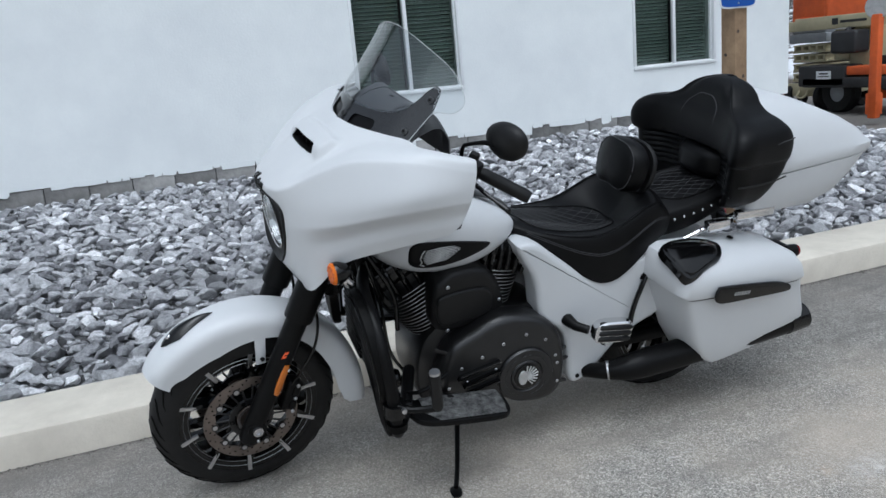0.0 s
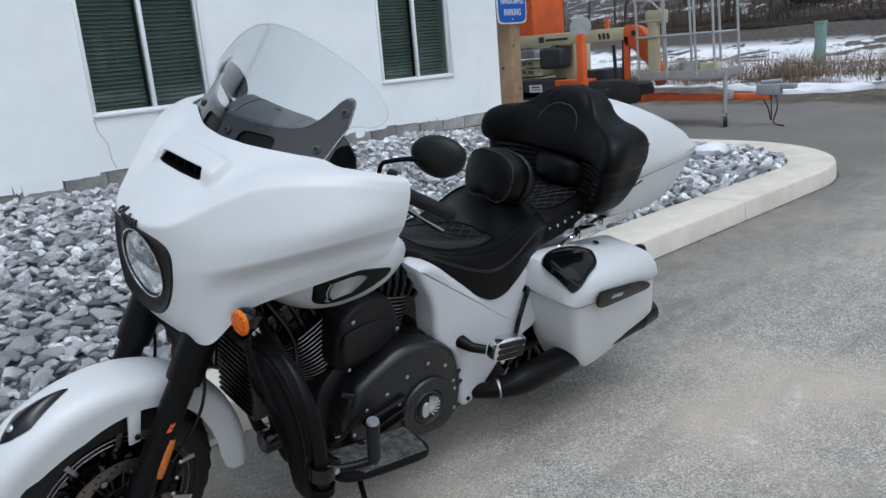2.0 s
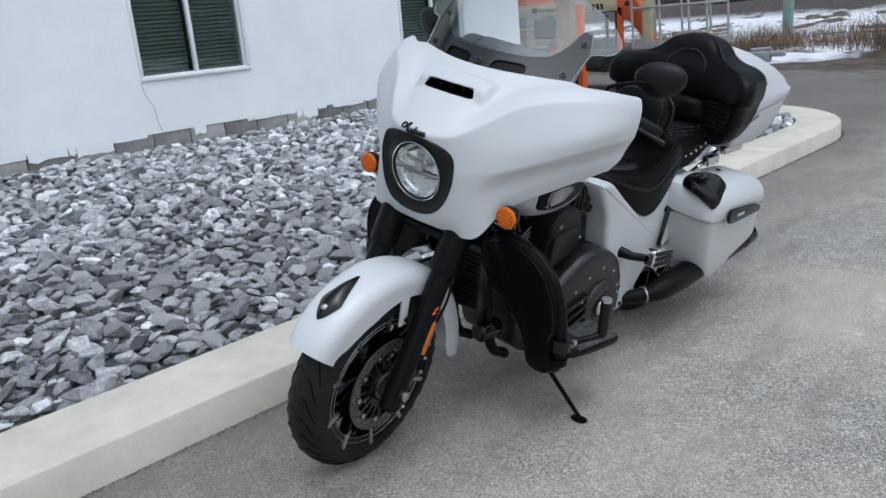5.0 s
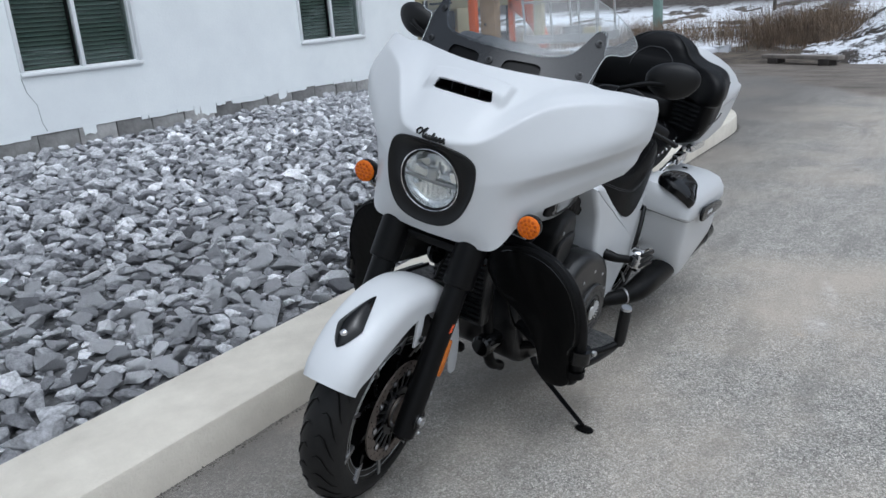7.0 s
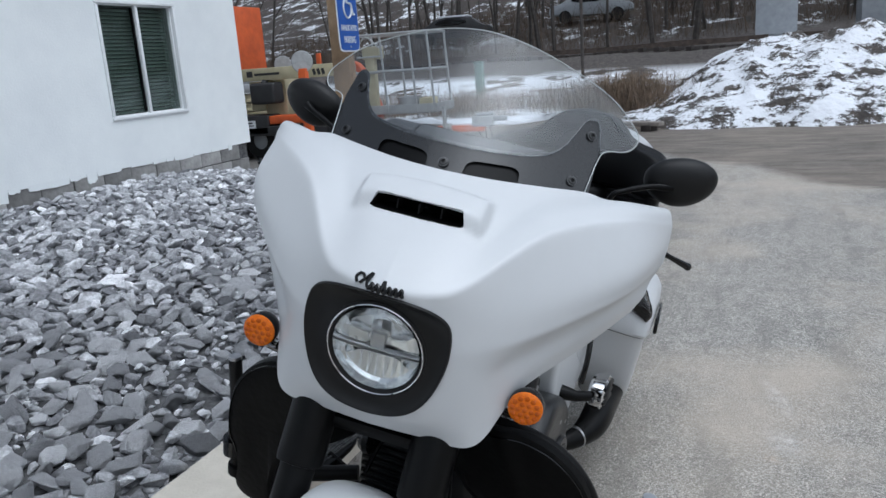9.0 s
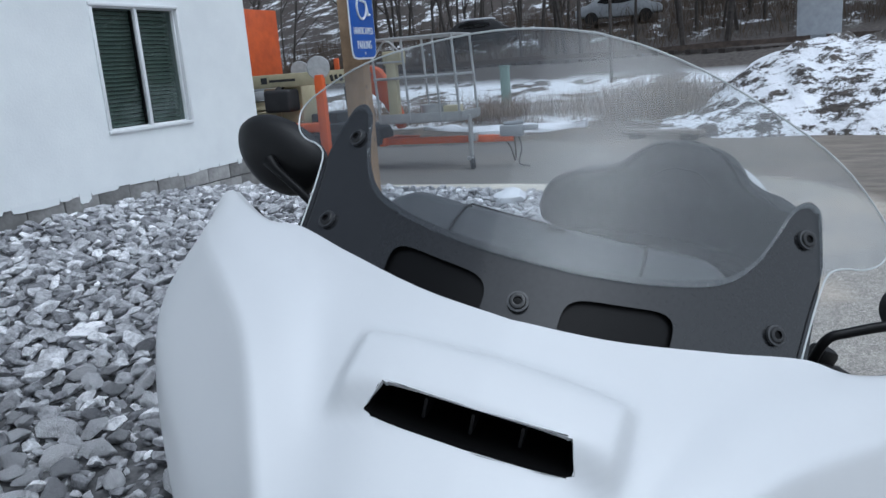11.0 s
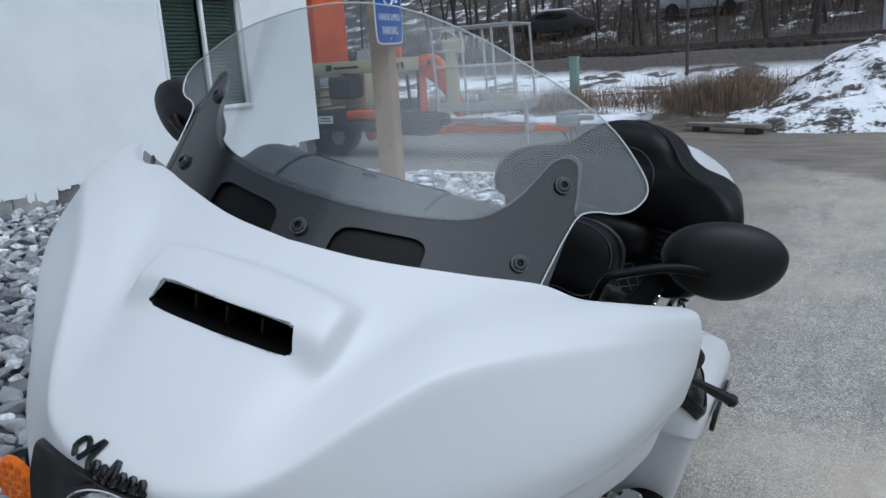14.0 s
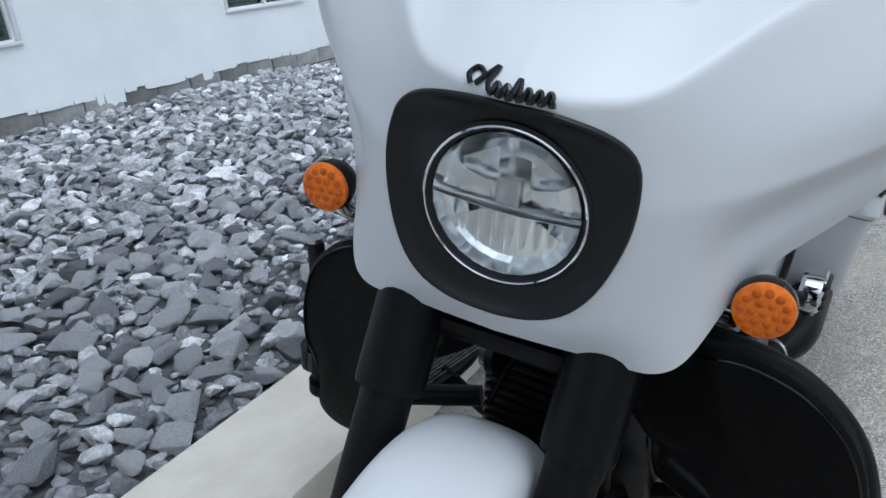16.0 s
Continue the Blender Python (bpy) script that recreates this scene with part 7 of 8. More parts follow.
part("control_post", joined(box(0.12, 0.16, 0.85, (X0 - 0.25, 7.52, 1.22), 0.015), box(0.2, 0.3, 0.2, (X0 - 0.2, 7.50, 1.68), 0.02)), LIFT_CREAM, bk, "cream control post")
part("control_guard", joined(tube([(X0 - 0.38, 7.3, 1.75), (X0 - 0.42, 7.5, 1.92), (X0 - 0.38, 7.7, 1.75)], 0.014, 8, smooth=12), rod((X0 - 0.38, 7.3, 1.62), (X0 - 0.38, 7.7, 1.62), 0.014)), GALV, bk)
part("tool_tray", lathe([(0.19, 0.0), (0.2, 0.2), (0.19, 0.2), (0.18, 0.02)], 24, "Z", (X0 - 0.1, 6.95, 0.765)), GALV, bk)
part("foot_box", box(0.25, 0.22, 0.18, (X0 - 0.15, 6.62, 0.855), 0.01), LIFT_CREAM, bk)

# mast lift beside the building: orange cage over a cream folded mast
mast = thing("mast_lift", Matrix.Identity(4), "cream personnel lift with an orange cage beside the building", "mast lift")
mx, my = 11.45, 10.75
part("lift_base", box(1.1, 0.8, 0.22, (mx, my, 0.36), 0.02), LIFT_CREAM, mast)
part("tow_ring", joined(tube([(mx - 0.58, my - 0.12, 0.36), (mx - 0.64, my - 0.10, 0.25), (mx - 0.64, my + 0.06, 0.25), (mx - 0.58, my + 0.08, 0.36)], 0.02, 8, smooth=14)), LIFT_CREAM, mast)
for dy in (-0.33, 0.33):
    for dx in (-0.4, 0.4):
        part("wheel", machine_wheel(mx + dx, my + dy, 0.24, 0.14), RUBBER, mast)
for k in range(4):
    sect = part("mast_section", box(0.9, 0.72, 0.05, (mx, my, 0.52 + 0.165 * k), 0.008), LIFT_CREAM, mast)
    part("mast_rail", box(0.9, 0.72, 0.03, (mx, my, 0.62 + 0.165 * k), 0.008), LIFT_CREAM, sect)
    for j in range(5):
        part("mast_block", box(0.9, 0.05, 0.13, (mx, my - 0.32 + 0.16 * j, 0.57 + 0.165 * k), 0.01), LIFT_CREAM, sect)
part("deck", joined(box(1.0, 0.82, 0.16, (mx, my, 1.24), 0.02), box(0.95, 0.75, 0.2, (mx, my, 1.42), 0.03)), GREYBOX, mast, "grey platform deck")
part("deck_label", box(0.004, 0.28, 0.07, (mx - 0.478, my - 0.05, 1.45)), SIGN_WHITE, mast)
cage = part("cage", box(0.05, 0.72, 1.15, (mx - 0.42, my, 2.09), 0.01), LIFT_ORANGE, mast, "orange moulded cage")
for dy in (-0.36, 0.36):
    part("cage_side", box(0.9, 0.05, 1.15, (mx, my + dy, 2.09), 0.01), LIFT_ORANGE, cage)
for z in (1.56, 2.10, 2.64):
    part("cage_rail", box(0.02, 0.76, 0.06, (mx - 0.45, my, z), 0.006), LIFT_ORANGE, cage)
part("cage_post", box(0.02, 0.06, 1.1, (mx - 0.45, my - 0.34, 2.09), 0.006), LIFT_ORANGE, cage)
part("cage_mark", joined(*[box(0.003, 0.07, 0.11, (mx - 0.462, my - 0.24 + 0.10 * k, 2.24)) for k in range(3)]), BLACKP, mast)

# verge: green box, timber, snow bank, poles, reeds
gb = thing("utility_box", Matrix.Translation((20.5, 9.05, ground_height(20.5, 9.05))), "pale green utility pedestal standing in the snowy verge", "utility box")
part("cabinet", box(0.22, 0.22, 1.05, (0, 0, 0.50), 0.02), GREENP, gb)
part("cap", box(0.25, 0.25, 0.07, (0, 0, 1.04), 0.015), GREENP, gb)
tb = thing("timber_beam", Matrix.Translation((13.72, 4.02, 0.0)) @ Matrix.Rotation(radians(-24), 4, "Z"), "weathered grey timber beam lying at the lot's edge", "beam")
part("beam", box(0.2, 1.5, 0.07, (0, 0, 0.13), 0.01), WEATHERED, tb)
part("bearer", box(0.25, 0.2, 0.16, (0, -0.5, 0.03), 0.01), TIE, tb)
part("bearer", box(0.25, 0.2, 0.16, (0, 0.5, 0.03), 0.01), TIE, tb)


def bank_height(x, y):
    """A ploughed bank of dirty snow, with a ragged crest."""
    ridge = float(np.interp(y, [-7.0, -6.0, -3.0, 0.0, 1.2, 1.9, 2.7, 3.5, 4.0, 4.4], [-0.05, 0.6, 1.3, 1.42, 1.38, 1.26, 0.90, 0.30, 0.14, -0.05]))
    foot = 13.50 + 0.25 * noise3(0.0, y * 0.8, 6.0) + 0.75 * max(0.0, y - 3.1)
    rise = min((x - foot) / 2.9, (20.3 - x) / 2.8)
    if rise <= 0 or ridge <= 0:
        return -0.05
    k = min(1.0, rise)
    h = ridge * k ** 0.85 + 0.10 * min(1.0, rise * 9)
    return h + 0.22 * k * noise3(x * 0.7, y * 0.7, 1.0) + 0.16 * k ** 0.5 * noise3(x * 2.5, y * 2.5, 4.0) + 0.06 * noise3(x * 7, y * 7, 2)


def dirty_snow():
    m = bpy.data.materials.new("dirty_snow_bank")
    m.use_nodes = True
    n, l = m.node_tree.nodes, m.node_tree.links
    p = n["Principled BSDF"]
    co = n.new("ShaderNodeTexCoord").outputs["Object"]
    soil = blend(n, l, noise_mask(n, l, co, 6.0, 0.3, 0.7), (0.018, 0.015, 0.013), (0.085, 0.07, 0.058))
    st = n.new("ShaderNodeMapping")
    st.inputs["Scale"].default_value = (0.9, 0.7, 1.3)
    l.new(co, st.inputs["Vector"])
    patch = noise_mask(n, l, st.outputs["Vector"], 1.7, 0.478, 0.505, 14, 0.82)
    col = blend(n, l, patch, soil, (0.80, 0.82, 0.86))
    l.new(col, p.inputs["Base Color"])
    p.inputs["Roughness"].default_value = 0.8
    bp = n.new("ShaderNodeBump")
    bp.inputs["Distance"].default_value = 0.08
    bp.inputs["Strength"].default_value = 0.6
    tx = n.new("ShaderNodeTexNoise")
    tx.inputs["Scale"].default_value = 9
    tx.inputs["Detail"].default_value = 6
    l.new(co, tx.inputs["Vector"])
    l.new(tx.outputs["Fac"], bp.inputs["Height"])
    l.new(bp.outputs["Normal"], p.inputs["Normal"])
    return m


tagged(part("snow_bank", skin([[(x, y, bank_height(x, y)) for y in np.arange(-7.3, 4.6, 0.10)] for x in np.arange(13.2, 20.5, 0.11)]), dirty_snow()), "ploughed bank of dirty snow at the edge of the lot", "snow bank")


def strip_snow():
    rows = []
    for y in np.arange(5.7, 9.3, 0.07):
        w = min(1.0, (y - 5.65) * 1.2, (9.32 - y) * 0.7) * 0.34 + 0.20 * noise3(0.0, y * 1.3, 7)
        c = 15.3 + 0.30 * noise3(3.0, y * 0.6, 2)
        h = 0.13 + 0.10 * noise3(1.0, y * 1.9, 5)
        rows.append([(c + w * u + 0.06 * noise3(u * 3, y * 4, 1), y, 0.10 + max(-0.02, h * (1 - u * u) + 0.05 * noise3(u * 2.2, y * 3.1, 8)) + (-0.14 if abs(u) > 0.99 else 0)) for u in np.linspace(-1, 1, 13)])
    return skin(rows)


tagged(part("snow_strip", strip_snow(), SNOW), "thin strip of old snow along the lot's edge", "snow")

for name, x, y, h, r in (("utility_pole", 27.0, 7.4, 9.0, 0.06), ("utility_pole", 40.0, 33.0, 9.0, 0.11)):
    up = tagged(part(name, tube([(x, y, ground_height(x, y) - 0.1), (x, y, h)], [r, r * 0.8], 10), BARK), "thin grey timber utility pole beside the railway", "pole")
bp = thing("signal_cabinet", Matrix.Translation((22.0, 1.3, ground_height(22.0, 1.3))), "grey trackside equipment board on a concrete post", "cabinet")
part("post", box(0.34, 0.34, 2.0, (0, 0, 1.0), 0.02), GREYBOX, bp)
part("board", box(0.12, 1.0, 1.4, (-0.25, 0, 2.05), 0.02), GREYBOX, bp)
hs_ = thing("trackside_hut", Matrix.Translation((30.0, -2.6, ground_height(30.0, -2.6))), "grey metal trackside hut", "hut")
part("hut_wall", box(1.6, 2.2, 2.6, (0, 0, 1.3), 0.02), GREYBOX, hs_)
part("hut_roof", box(1.9, 2.5, 0.12, (0, 0, 2.66), 0.02), BLACKP, hs_)

# railway: two rails on ties
def rail_at(s_, off):
    """Along the track, and beside its middle."""
    a, b = Vector((36.2, 24.0, 0)), Vector((29.6, -5.2, 0))
    d = (b - a).normalized()
    q = a - d * 40 + d * s_ + Vector((-d.y, d.x, 0)) * off
    return q


track = thing("railway_track", Matrix.Identity(4), "rusty railway track on a dark ballast bed", "railway", kind="structure")
for off in (-0.75, 0.75):
    line = [(*rail_at(s_, off).xy, ground_height(*rail_at(s_, off).xy) + 0.33) for s_ in np.arange(0, 110, 4.0)]
    part("rail", skin([[(p[0] + dx, p[1], p[2] + dz) for dx, dz in ((-0.07, -0.17), (0.07, -0.17), (0.03, 0.0), (-0.03, 0.0))] for p in line], True, True), RUST, track)
tie_me = None
for k in range(150):
    q = rail_at(8 + k * 0.62, 0)
    if tie_me is None:
        o = part("tie", box(2.5, 0.22, 0.16, (0, 0, 0), 0.01, 1), TIE, track)
        tie_me = o.data
    else:
        o = new("tie", tie_me)
        o.parent = track
    o.matrix_basis = Matrix.Translation((q.x, q.y, ground_height(q.x, q.y) + 0.06)) @ Matrix.Rotation(radians(-12.7), 4, "Z")


# bare trees on the hillside: trunks that fork into thin limbs
def bare_tree(h, seed):
    rnd = random.Random(seed)
    bms = []

    def limb(p, d, ln, r, depth):
        pts = [Vector(p)]
        dd = Vector(d)
        for _ in range(4):
            dd = (dd + Vector((rnd.uniform(-1, 1), rnd.uniform(-1, 1), rnd.uniform(-0.2, 0.5))) * 0.12).normalized()
            pts.append(pts[-1] + dd * ln / 4)
        bms.append(tube([tuple(q) for q in pts], [r, r * 0.55], 5 if depth == 0 else 4))
        if depth < 2:
            for k in range(5 if depth == 0 else 3):
                q = pts[1 + min(3, int(rnd.uniform(0.8, 4)))]
                a = rnd.uniform(0, 6.28)
                limb(q, (dd + Vector((math.cos(a), math.sin(a), 0.35)) * rnd.uniform(0.5, 0.9)).normalized(), ln * rnd.uniform(0.35, 0.55), r * 0.45, depth + 1)

    limb((0, 0, -0.2), (0, 0, 1), h, h * 0.014, 0)
    return joined(*bms)


protos = [bare_tree(h, i) for i, h in enumerate((7.0, 9.0, 8.0, 6.0))]
proto_obs = {}
rnd = random.Random(5)
for k in range(170):
    d = rnd.uniform(36.5, 62) if k > 25 else rnd.uniform(35.5, 38)
    az = radians(rnd.uniform(-16, 47))
    x, y = d * math.cos(az) * 0.98 + 1.0, d * math.sin(az) + 2.0
    if x < 33.5 + 0.23 * (y - 5):
        continue
    i = k % 4
    if i not in proto_obs:
        o = tagged(part("bare_tree", protos[i], BARK), "leafless grey tree on the wooded hillside", "tree", "hillside trees")
        proto_obs[i] = o.data
    else:
        o = tagged(new("bare_tree", proto_obs[i]), "leafless grey tree on the wooded hillside", "tree", "hillside trees")
    sc = rnd.uniform(0.6, 1.25)
    o.matrix_world = Matrix.Translation((x, y, ground_height(x, y))) @ Matrix.Rotation(rnd.uniform(0, 6.28), 4, "Z") @ Matrix.Diagonal((sc, sc, sc, 1))


def blades(count, place, height, lean, width, seed):
    """Many thin bent blades as one mesh."""
    rg = np.random.default_rng(seed)
    verts, faces = [], []
    for _ in range(count):
        x, y, z0 = place(rg)
        h = rg.uniform(*height)
        a, b = rg.uniform(0, 6.28), rg.uniform(0, 6.28)
        w = rg.uniform(0.5, 1.0) * width
        ln = rg.uniform(0, lean) * h
        dx, dy = math.cos(a) * w, math.sin(a) * w
        ex, ey = math.cos(b) * ln, math.sin(b) * ln
        i = len(verts)
        verts += [(x - dx, y - dy, z0), (x + dx, y + dy, z0), (x + ex * 0.35 + dx * 0.7, y + ey * 0.35 + dy * 0.7, z0 + h * 0.55), (x + ex * 0.35 - dx * 0.7, y + ey * 0.35 - dy * 0.7, z0 + h * 0.55), (x + ex, y + ey, z0 + h * (1 - 0.25 * ln / h))]
        faces += [(i, i + 1, i + 2, i + 3), (i + 3, i + 2, i + 4)]
    me = bpy.data.meshes.new("blades")
    me.from_pydata(verts, [], faces)
    return me


def reed_place(rg):
    while True:
        y = rg.uniform(3.3, 13.5)
        x = 15.3 + abs(rg.normal(0, 1.5)) + 0.12 * (y - 5)
        if noise3(x * 0.8, y * 0.8, 9.0) > rg.uniform(-0.25, 0.35):
            break
    return x, y, ground_height(x, y) - 0.03


me = blades(7500, reed_place, (0.15, 0.75), 1.3, 0.006, 3)
me.materials.append(STRAW)
tagged(new("dry_reeds", me), "dense dry brown reeds and grass along the verge", "reeds", kind="stuff")


def thick_reed(rg):
    y = rg.normal(4.4, 0.7)
    x = 16.6 + rg.normal(0, 0.5)
    return x, y, ground_height(x, y) - 0.03


me = blades(4200, thick_reed, (0.35, 1.05), 1.1, 0.006, 4)
me.materials.append(STRAW)
tagged(new("reed_clump", me), "tall clump of dry straw-coloured reeds", "reeds", kind="stuff")


def brush_place(rg):
    az, d = radians(rg.uniform(-16, 48)), rg.uniform(35.5, 56)
    x, y = d * math.cos(az) + 1.0, d * math.sin(az) + 2.0
    x = max(x, 34.6 + 0.23 * (y - 5))
    return x, y, ground_height(x, y) - 0.05


me = blades(17000, brush_place, (0.3, 1.7), 1.0, 0.016, 6)
me.materials.append(BRUSH)
tagged(new("hillside_brush", me), "dark leafless brush covering the hillside", "brush", kind="stuff")


# parked cars up on the hillside road
def far_car(x, y, turn, label):
    c = thing("parked_car", Matrix.Translation((x, y, ground_height(x, y))) @ Matrix.Rotation(turn, 4, "Z"), label, "car")
    part("car_body", prism(rounded([(-2.2, 0.35), (-2.2, 0.85), (-1.5, 0.98), (-0.9, 1.45), (0.9, 1.48), (1.6, 1.0), (2.2, 0.9), (2.25, 0.35)], 1), 1.7, 0.06, "Y", -0.85), GREYBOX if "grey" in label else BLACKP, c)
    part("car_window", prism(rounded([(-0.75, 1.02), (-0.65, 1.38), (0.75, 1.40), (1.2, 1.02)], 1), 1.74, 0.01, "Y", -0.87), GLOSS, c)
    for wx in (-1.35, 1.4):
        part("wheel", lathe([(0.33, -0.9), (0.33, 0.9)], 18, "Y", (wx, 0, 0.33)), RUBBER, c)
    part("roof_snow", box(1.7, 1.4, 0.10, (0.0, 0, 1.50), 0.04), SNOW, c)


far_car(42.0, 17.5, 1.75, "dark parked car with a snowy roof on the hillside")
far_car(43.0, 10.0, 1.75, "grey parked car with a snowy roof on the hillside")


# ---- gravel bed and wall base: the many pieces ----
def bed_height(x, y):
    """Gravel rises from the kerb to the wall."""
    u = max(0.0, min(1.0, (y - 3.75) / 4.45))
    z = 0.085 + 0.33 * u
    if x > 6.2:
        z = z * max(0.0, 1 - (x - 6.2) / 2.6) + 0.085 * min(1, (x - 6.2) / 2.6)
    return z


def in_bed(x, y, m=0.0):
    if x > 7.90 - m or y < 3.76 + m or y > 8.19:
        return False
    if x > 6.62:
        if y < 5.05:
            return (x - 6.62) ** 2 + (y - 5.045) ** 2 < (1.28 - m) ** 2
    return True


xs_ = np.arange(-6.0, 8.4, 0.2)
ys_ = list(np.arange(3.70, 8.2, 0.15)) + [8.24]
bed_bm = bmesh.new()
gv = {}
for i, x in enumerate(xs_):
    for k, y in enumerate(ys_):
        if in_bed(x, y, -0.12):
            gv[i, k] = bed_bm.verts.new((x, y, bed_height(x, y) + 0.015 * noise3(x * 3, y * 3)))
for i in range(len(xs_) - 1):
    for k in range(len(ys_) - 1):
        q = [gv.get(c) for c in ((i, k), (i + 1, k), (i + 1, k + 1), (i, k + 1))]
        if all(q):
            bed_bm.faces.new(q)
# fines between the stones, coloured darker to paint shade into the gaps
FINES = material("fines_and_gap_shade", (0.15, 0.15, 0.154), 0.95, second=(0.04, 0.04, 0.042), scale=25, bump=0.6, bump_scale=60)
bed = tagged(part("gravel_bed", bed_bm, FINES), "bed of crushed grey limestone between kerb and wall", "gravel", kind="structure")


def stone_material():
    m = bpy.data.materials.new("crushed_limestone")
    m.use_nodes = True
    n, l = m.node_tree.nodes, m.node_tree.links
    p = n["Principled BSDF"]
    co = n.new("ShaderNodeTexCoord").outputs["Object"]
    col = blend(n, l, noise_mask(n, l, co, 24, 0.36, 0.64, 14, 0.78), (0.25, 0.252, 0.26), (0.76, 0.766, 0.785))
    isl = n.new("ShaderNodeNewGeometry").outputs["Random Per Island"]
    tone = n.new("ShaderNodeValToRGB")
    e = tone.color_ramp.elements
    e[0].color, e[1].color = (0.38, 0.38, 0.395, 1), (1.85, 1.84, 1.83, 1)
    mid = e.new(0.84)
    mid.color = (1.20, 1.20, 1.21, 1)
    l.new(isl, tone.inputs["Fac"])
    inf = n.new("ShaderNodeObjectInfo").outputs["Random"]
    lo = n.new("ShaderNodeMapRange")
    lo.inputs["To Min"].default_value = 0.85
    lo.inputs["To Max"].default_value = 1.15
    l.new(inf, lo.inputs["Value"])
    col = blend(n, l, 1.0, col, tone.outputs["Color"], "MULTIPLY")
    col = blend(n, l, 1.0, col, lo.outputs["Result"], "MULTIPLY")
    vein = noise_mask(n, l, co, 38, 0.62, 0.70, 8, 0.8)
    vf = n.new("ShaderNodeMath")
    vf.operation = "MULTIPLY"
    vf.inputs[1].default_value = 0.5
    l.new(vein, vf.inputs[0])
    col = blend(n, l, vf.outputs[0], col, (0.85, 0.85, 0.86))
    l.new(col, p.inputs["Base Color"])
    p.inputs["Roughness"].default_value = 0.85
    p.inputs["Specular IOR Level"].default_value = 0.3
    tx = n.new("ShaderNodeTexNoise")
    tx.inputs["Scale"].default_value = 30
    tx.inputs["Detail"].default_value = 12
    tx.inputs["Roughness"].default_value = 0.78
    l.new(co, tx.inputs["Vector"])
    b = n.new("ShaderNodeBump")
    b.inputs["Strength"].default_value = 1.0
    b.inputs["Distance"].default_value = 0.024
    l.new(tx.outputs["Fac"], b.inputs["Height"])
    l.new(b.outputs["Normal"], p.inputs["Normal"])
    return m


ROCK = stone_material()


def rock_mesh(seed):
    """An angular broken stone: the hull of a few random points."""
    rg = random.Random(seed)
    bm = bmesh.new()
    for _ in range(15):
        v = Vector((rg.gauss(0, 1), rg.gauss(0, 1), rg.gauss(0, 1))).normalized()
        v = Vector((v.x * rg.uniform(1.0, 1.22), v.y * rg.uniform(0.58, 0.85), v.z * rg.uniform(0.40, 0.60)))
        bm.verts.new(v)
    out = bmesh.ops.convex_hull(bm, input=bm.verts)
    bmesh.ops.delete(bm, geom=[g for g in out["geom_interior"] if isinstance(g, bmesh.types.BMVert)], context="VERTS")
    bmesh.ops.bevel(bm, geom=bm.edges[:], offset=0.022, segments=1, affect="EDGES")
    bmesh.ops.triangulate(bm, faces=bm.faces)
    me = bpy.data.meshes.new("stone")
    bm.to_mesh(me)
    bm.free()
    return me


rocks = [rock_mesh(i) for i in range(26)]
rock_v, rock_f = [], []
for me in rocks:
    co_ = np.empty(len(me.vertices) * 3)
    me.vertices.foreach_get("co", co_)
    rock_v.append(co_.reshape(-1, 3))
    rock_f.append(np.array([t.vertices[:] for t in me.polygons]))
    me.materials.append(ROCK)
rg = np.random.default_rng(11)
places = []
cell = {}


def add_stone(x, y, r, lift, tight):
    """Keeps stones of one layer from lying in one another."""
    key = (int(x / 0.16), int(y / 0.16))
    for i in (-1, 0, 1):
        for k in (-1, 0, 1):
            for (a, b, q) in cell.get((key[0] + i, key[1] + k), ()):
                if (a - x) ** 2 + (b - y) ** 2 < ((q + r) * tight) ** 2:
                    return False
    cell.setdefault(key, []).append((x, y, r))
    places.append((x, y, r, lift))
    return True


for layer, (tries, lo, hi, lift, tight) in enumerate(((34000, 0.030, 0.055, 0.008, 0.66), (42000, 0.040, 0.115, 0.042, 0.66), (28000, 0.018, 0.034, 0.032, 0.8))):
    if layer < 2:
        cell.clear()
    for _ in range(tries):
        x, y = rg.uniform(-5.9, 8.35), rg.uniform(3.78, 8.16)
        r = lo + (hi - lo) * rg.beta(1.5, 3.2)
        if math.hypot((x - 1.85) / 0.42, (y - 4.25) / 0.28) < 1 and r > 0.034 and rg.uniform() < 0.85:
            continue
        if in_bed(x, y, r * 0.6) and (math.hypot(x - 3.86, y - 4.42) > 0.16):
            add_stone(x, y, r, lift, tight)
# the stones the camera passes nearest are parts; the rest lies as one heap
near = sorted((p for p in places if p[2] > 0.05 and 0.0 < p[0] < 4.2 and p[1] < 5.3 and p[3] > 0.03), key=lambda p: -p[2])[:290]
near_set = set(near)


def stone_turn():
    return np.array(Euler((rg.uniform(-0.5, 0.5), rg.uniform(-0.5, 0.5), rg.uniform(0, 6.28))).to_matrix())


vs, fs, base = [], [], 0
for p in places:
    x, y, r, lift = p
    i = int(rg.integers(len(rocks)))
    t = stone_turn()
    z = bed_height(x, y) + lift
    if p in near_set:
        o = new("stone", rocks[i])
        o.parent = bed
        o.matrix_basis = Matrix.LocRotScale((x, y, z), Matrix(t.tolist()).to_quaternion(), (r, r, r))
        continue
    v = rock_v[i] * r @ t.T + (x, y, z)
    vs.append(v)
    fs.append(rock_f[i] + base)
    base += len(v)
heap = bpy.data.meshes.new("crushed_stone")
heap.from_pydata(np.concatenate(vs).tolist(), [], np.concatenate(fs).tolist())
heap.materials.append(ROCK)
ob = new("crushed_stone", heap)
ob.parent = bed
tagged(ob, "loose crushed grey limestone", kind="stuff")

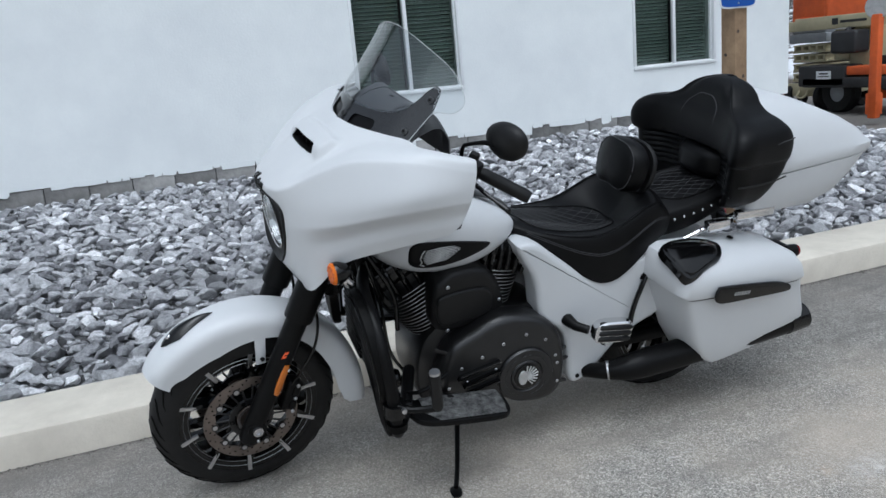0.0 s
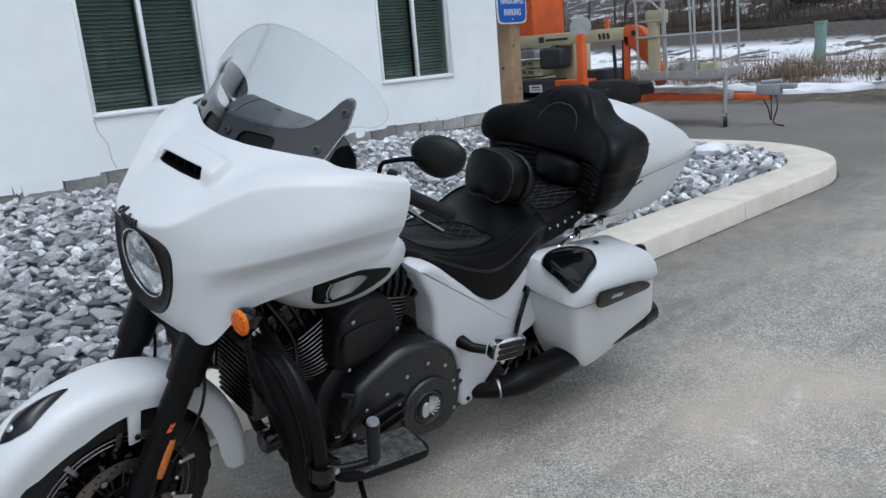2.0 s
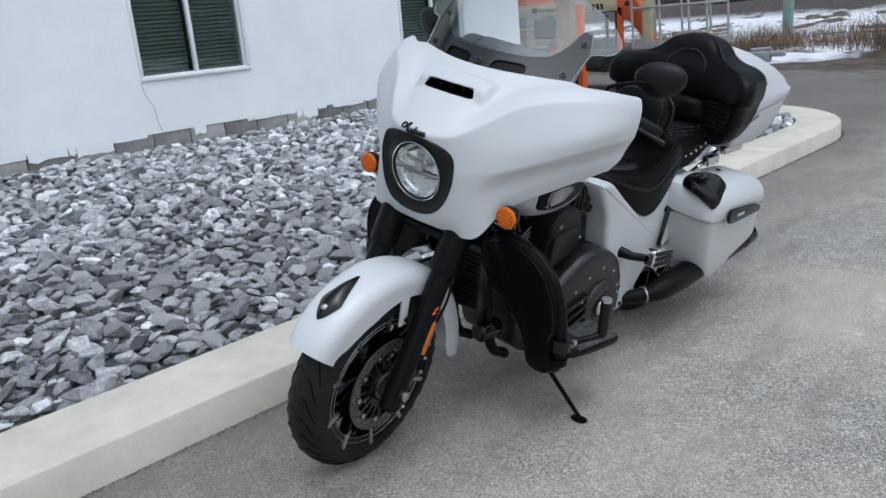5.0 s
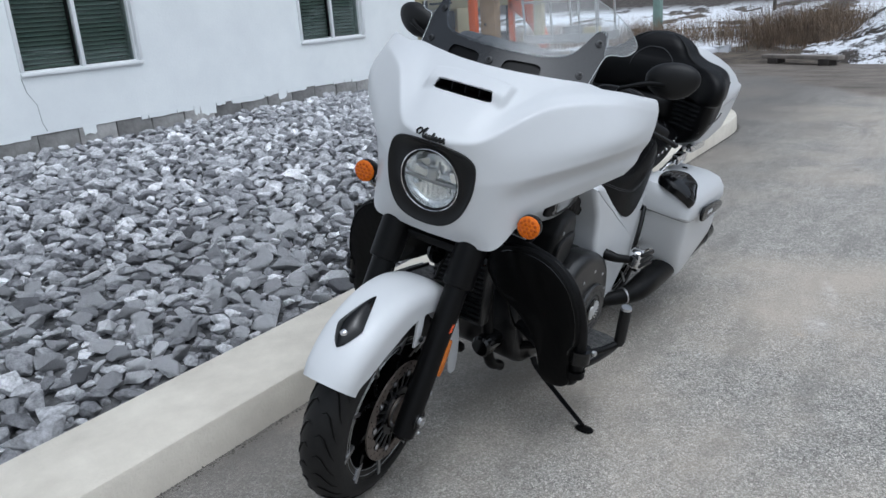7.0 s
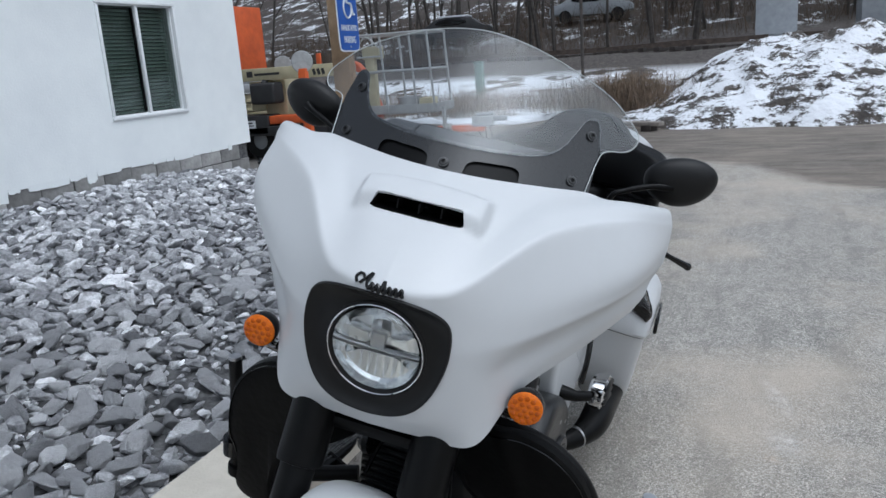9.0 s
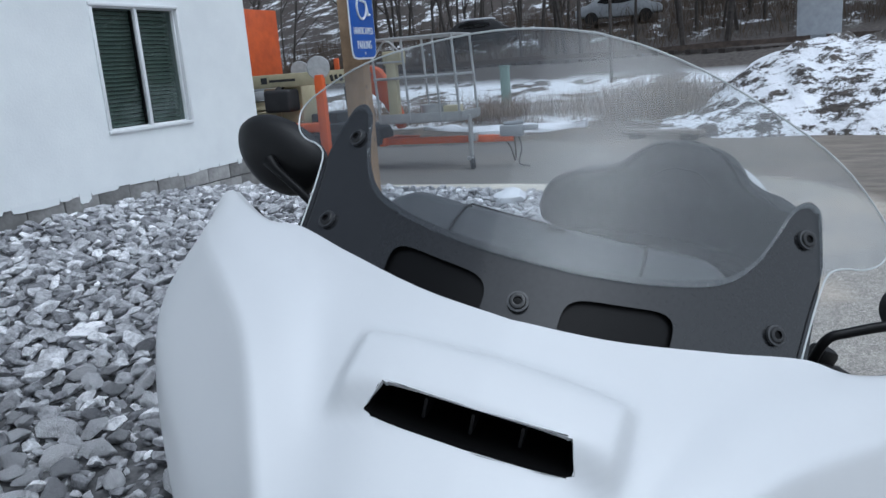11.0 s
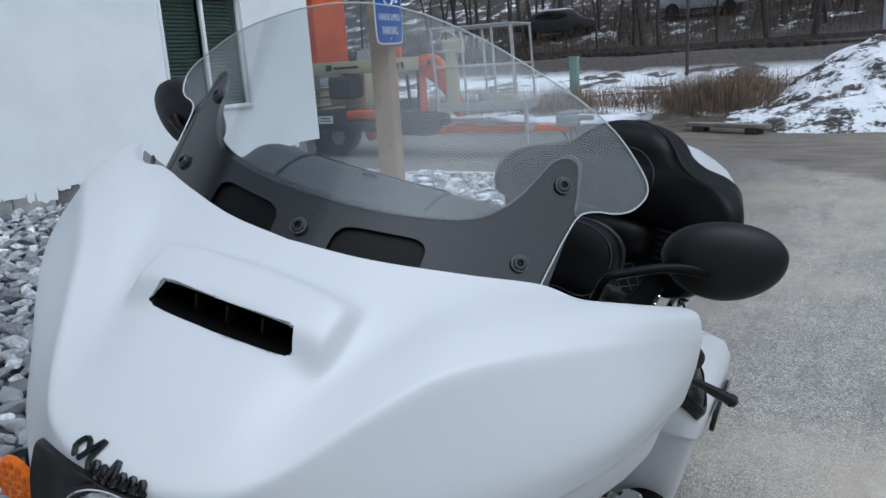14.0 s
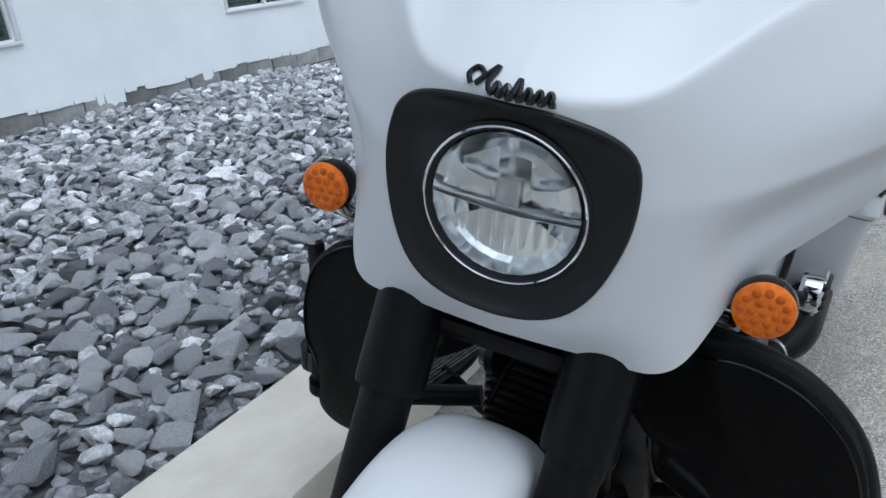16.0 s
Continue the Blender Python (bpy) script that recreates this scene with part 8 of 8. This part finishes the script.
# blocks showing at the foot of the wall, below the stucco's ragged edge
blk_ob = None
for row in range(2):
    for k in range(36):
        x = -5.8 + 0.4 * k + 0.2 * row
        if x + 0.2 > WX:
            continue
        if blk_ob is None:
            blk_ob = part("block", box(0.392, 0.15, 0.19, (0, 0, 0), 0.006, 1), BLOCK, wall)
            o = blk_ob
        else:
            o = new("block", blk_ob.data)
            o.parent = wall
        o.location = (x, WY + 0.082 + 0.006 * rg.uniform(-1, 1), 0.305 + 0.2 * row)
part("mortar", box(14.0, 0.1, 0.5, (1.0, WY + 0.085, 0.37)), FINES, wall)
x = -5.6
while x < WX - 0.5:
    w = rg.choice([0.08, 0.14, 0.22, 0.35, 0.5])
    h = rg.choice([0.015, 0.03, 0.03, 0.05, 0.085, 0.11])
    if rg.uniform() < 0.82:
        out_ = [(0, 0.02), (rg.uniform(0, 0.015), -h * rg.uniform(0.7, 1.0))] + [(w * u + rg.uniform(-0.01, 0.01), -h * rg.uniform(0.72, 1.08)) for u in (0.2, 0.4, 0.6, 0.8)] + [(w - rg.uniform(0, 0.015), -h * rg.uniform(0.6, 1.0)), (w, 0.02)]
        o = part("stucco_flap", prism(out_, 0.012, 0, "Y", -0.0015 - 0.001 * rg.integers(3)), STUCCO, wall, smooth=0)
        o.location = (x, WY, 0.60)
    x += w

# grit and crumbled asphalt along the foot of the kerb
GRIT = material("dark_grit", (0.17, 0.155, 0.14), 0.95, second=(0.06, 0.055, 0.05), scale=40)
gvs, gfs, gb_ = [], [], 0
for _ in range(7000):
    s_ = rg.uniform(11.0, 23.2)
    c, d = kerb_point(s_)
    out = Vector((d.y, -d.x, 0))
    r = 0.0018 + 0.008 * rg.beta(1.0, 6)
    q = c + out * (0.225 + abs(rg.normal(0, 0.016)))
    i = int(rg.integers(len(rocks)))
    v = rock_v[i] * r @ stone_turn().T + (q.x, q.y, r * 0.3)
    gvs.append(v)
    gfs.append(rock_f[i] + gb_)
    gb_ += len(v)
grit = bpy.data.meshes.new("kerb_grit")
grit.from_pydata(np.concatenate(gvs).tolist(), [], np.concatenate(gfs).tolist())
grit.materials.append(GRIT)
tagged(new("kerb_grit", grit), "dark grit and crumbs along the foot of the kerb", "grit", kind="stuff")
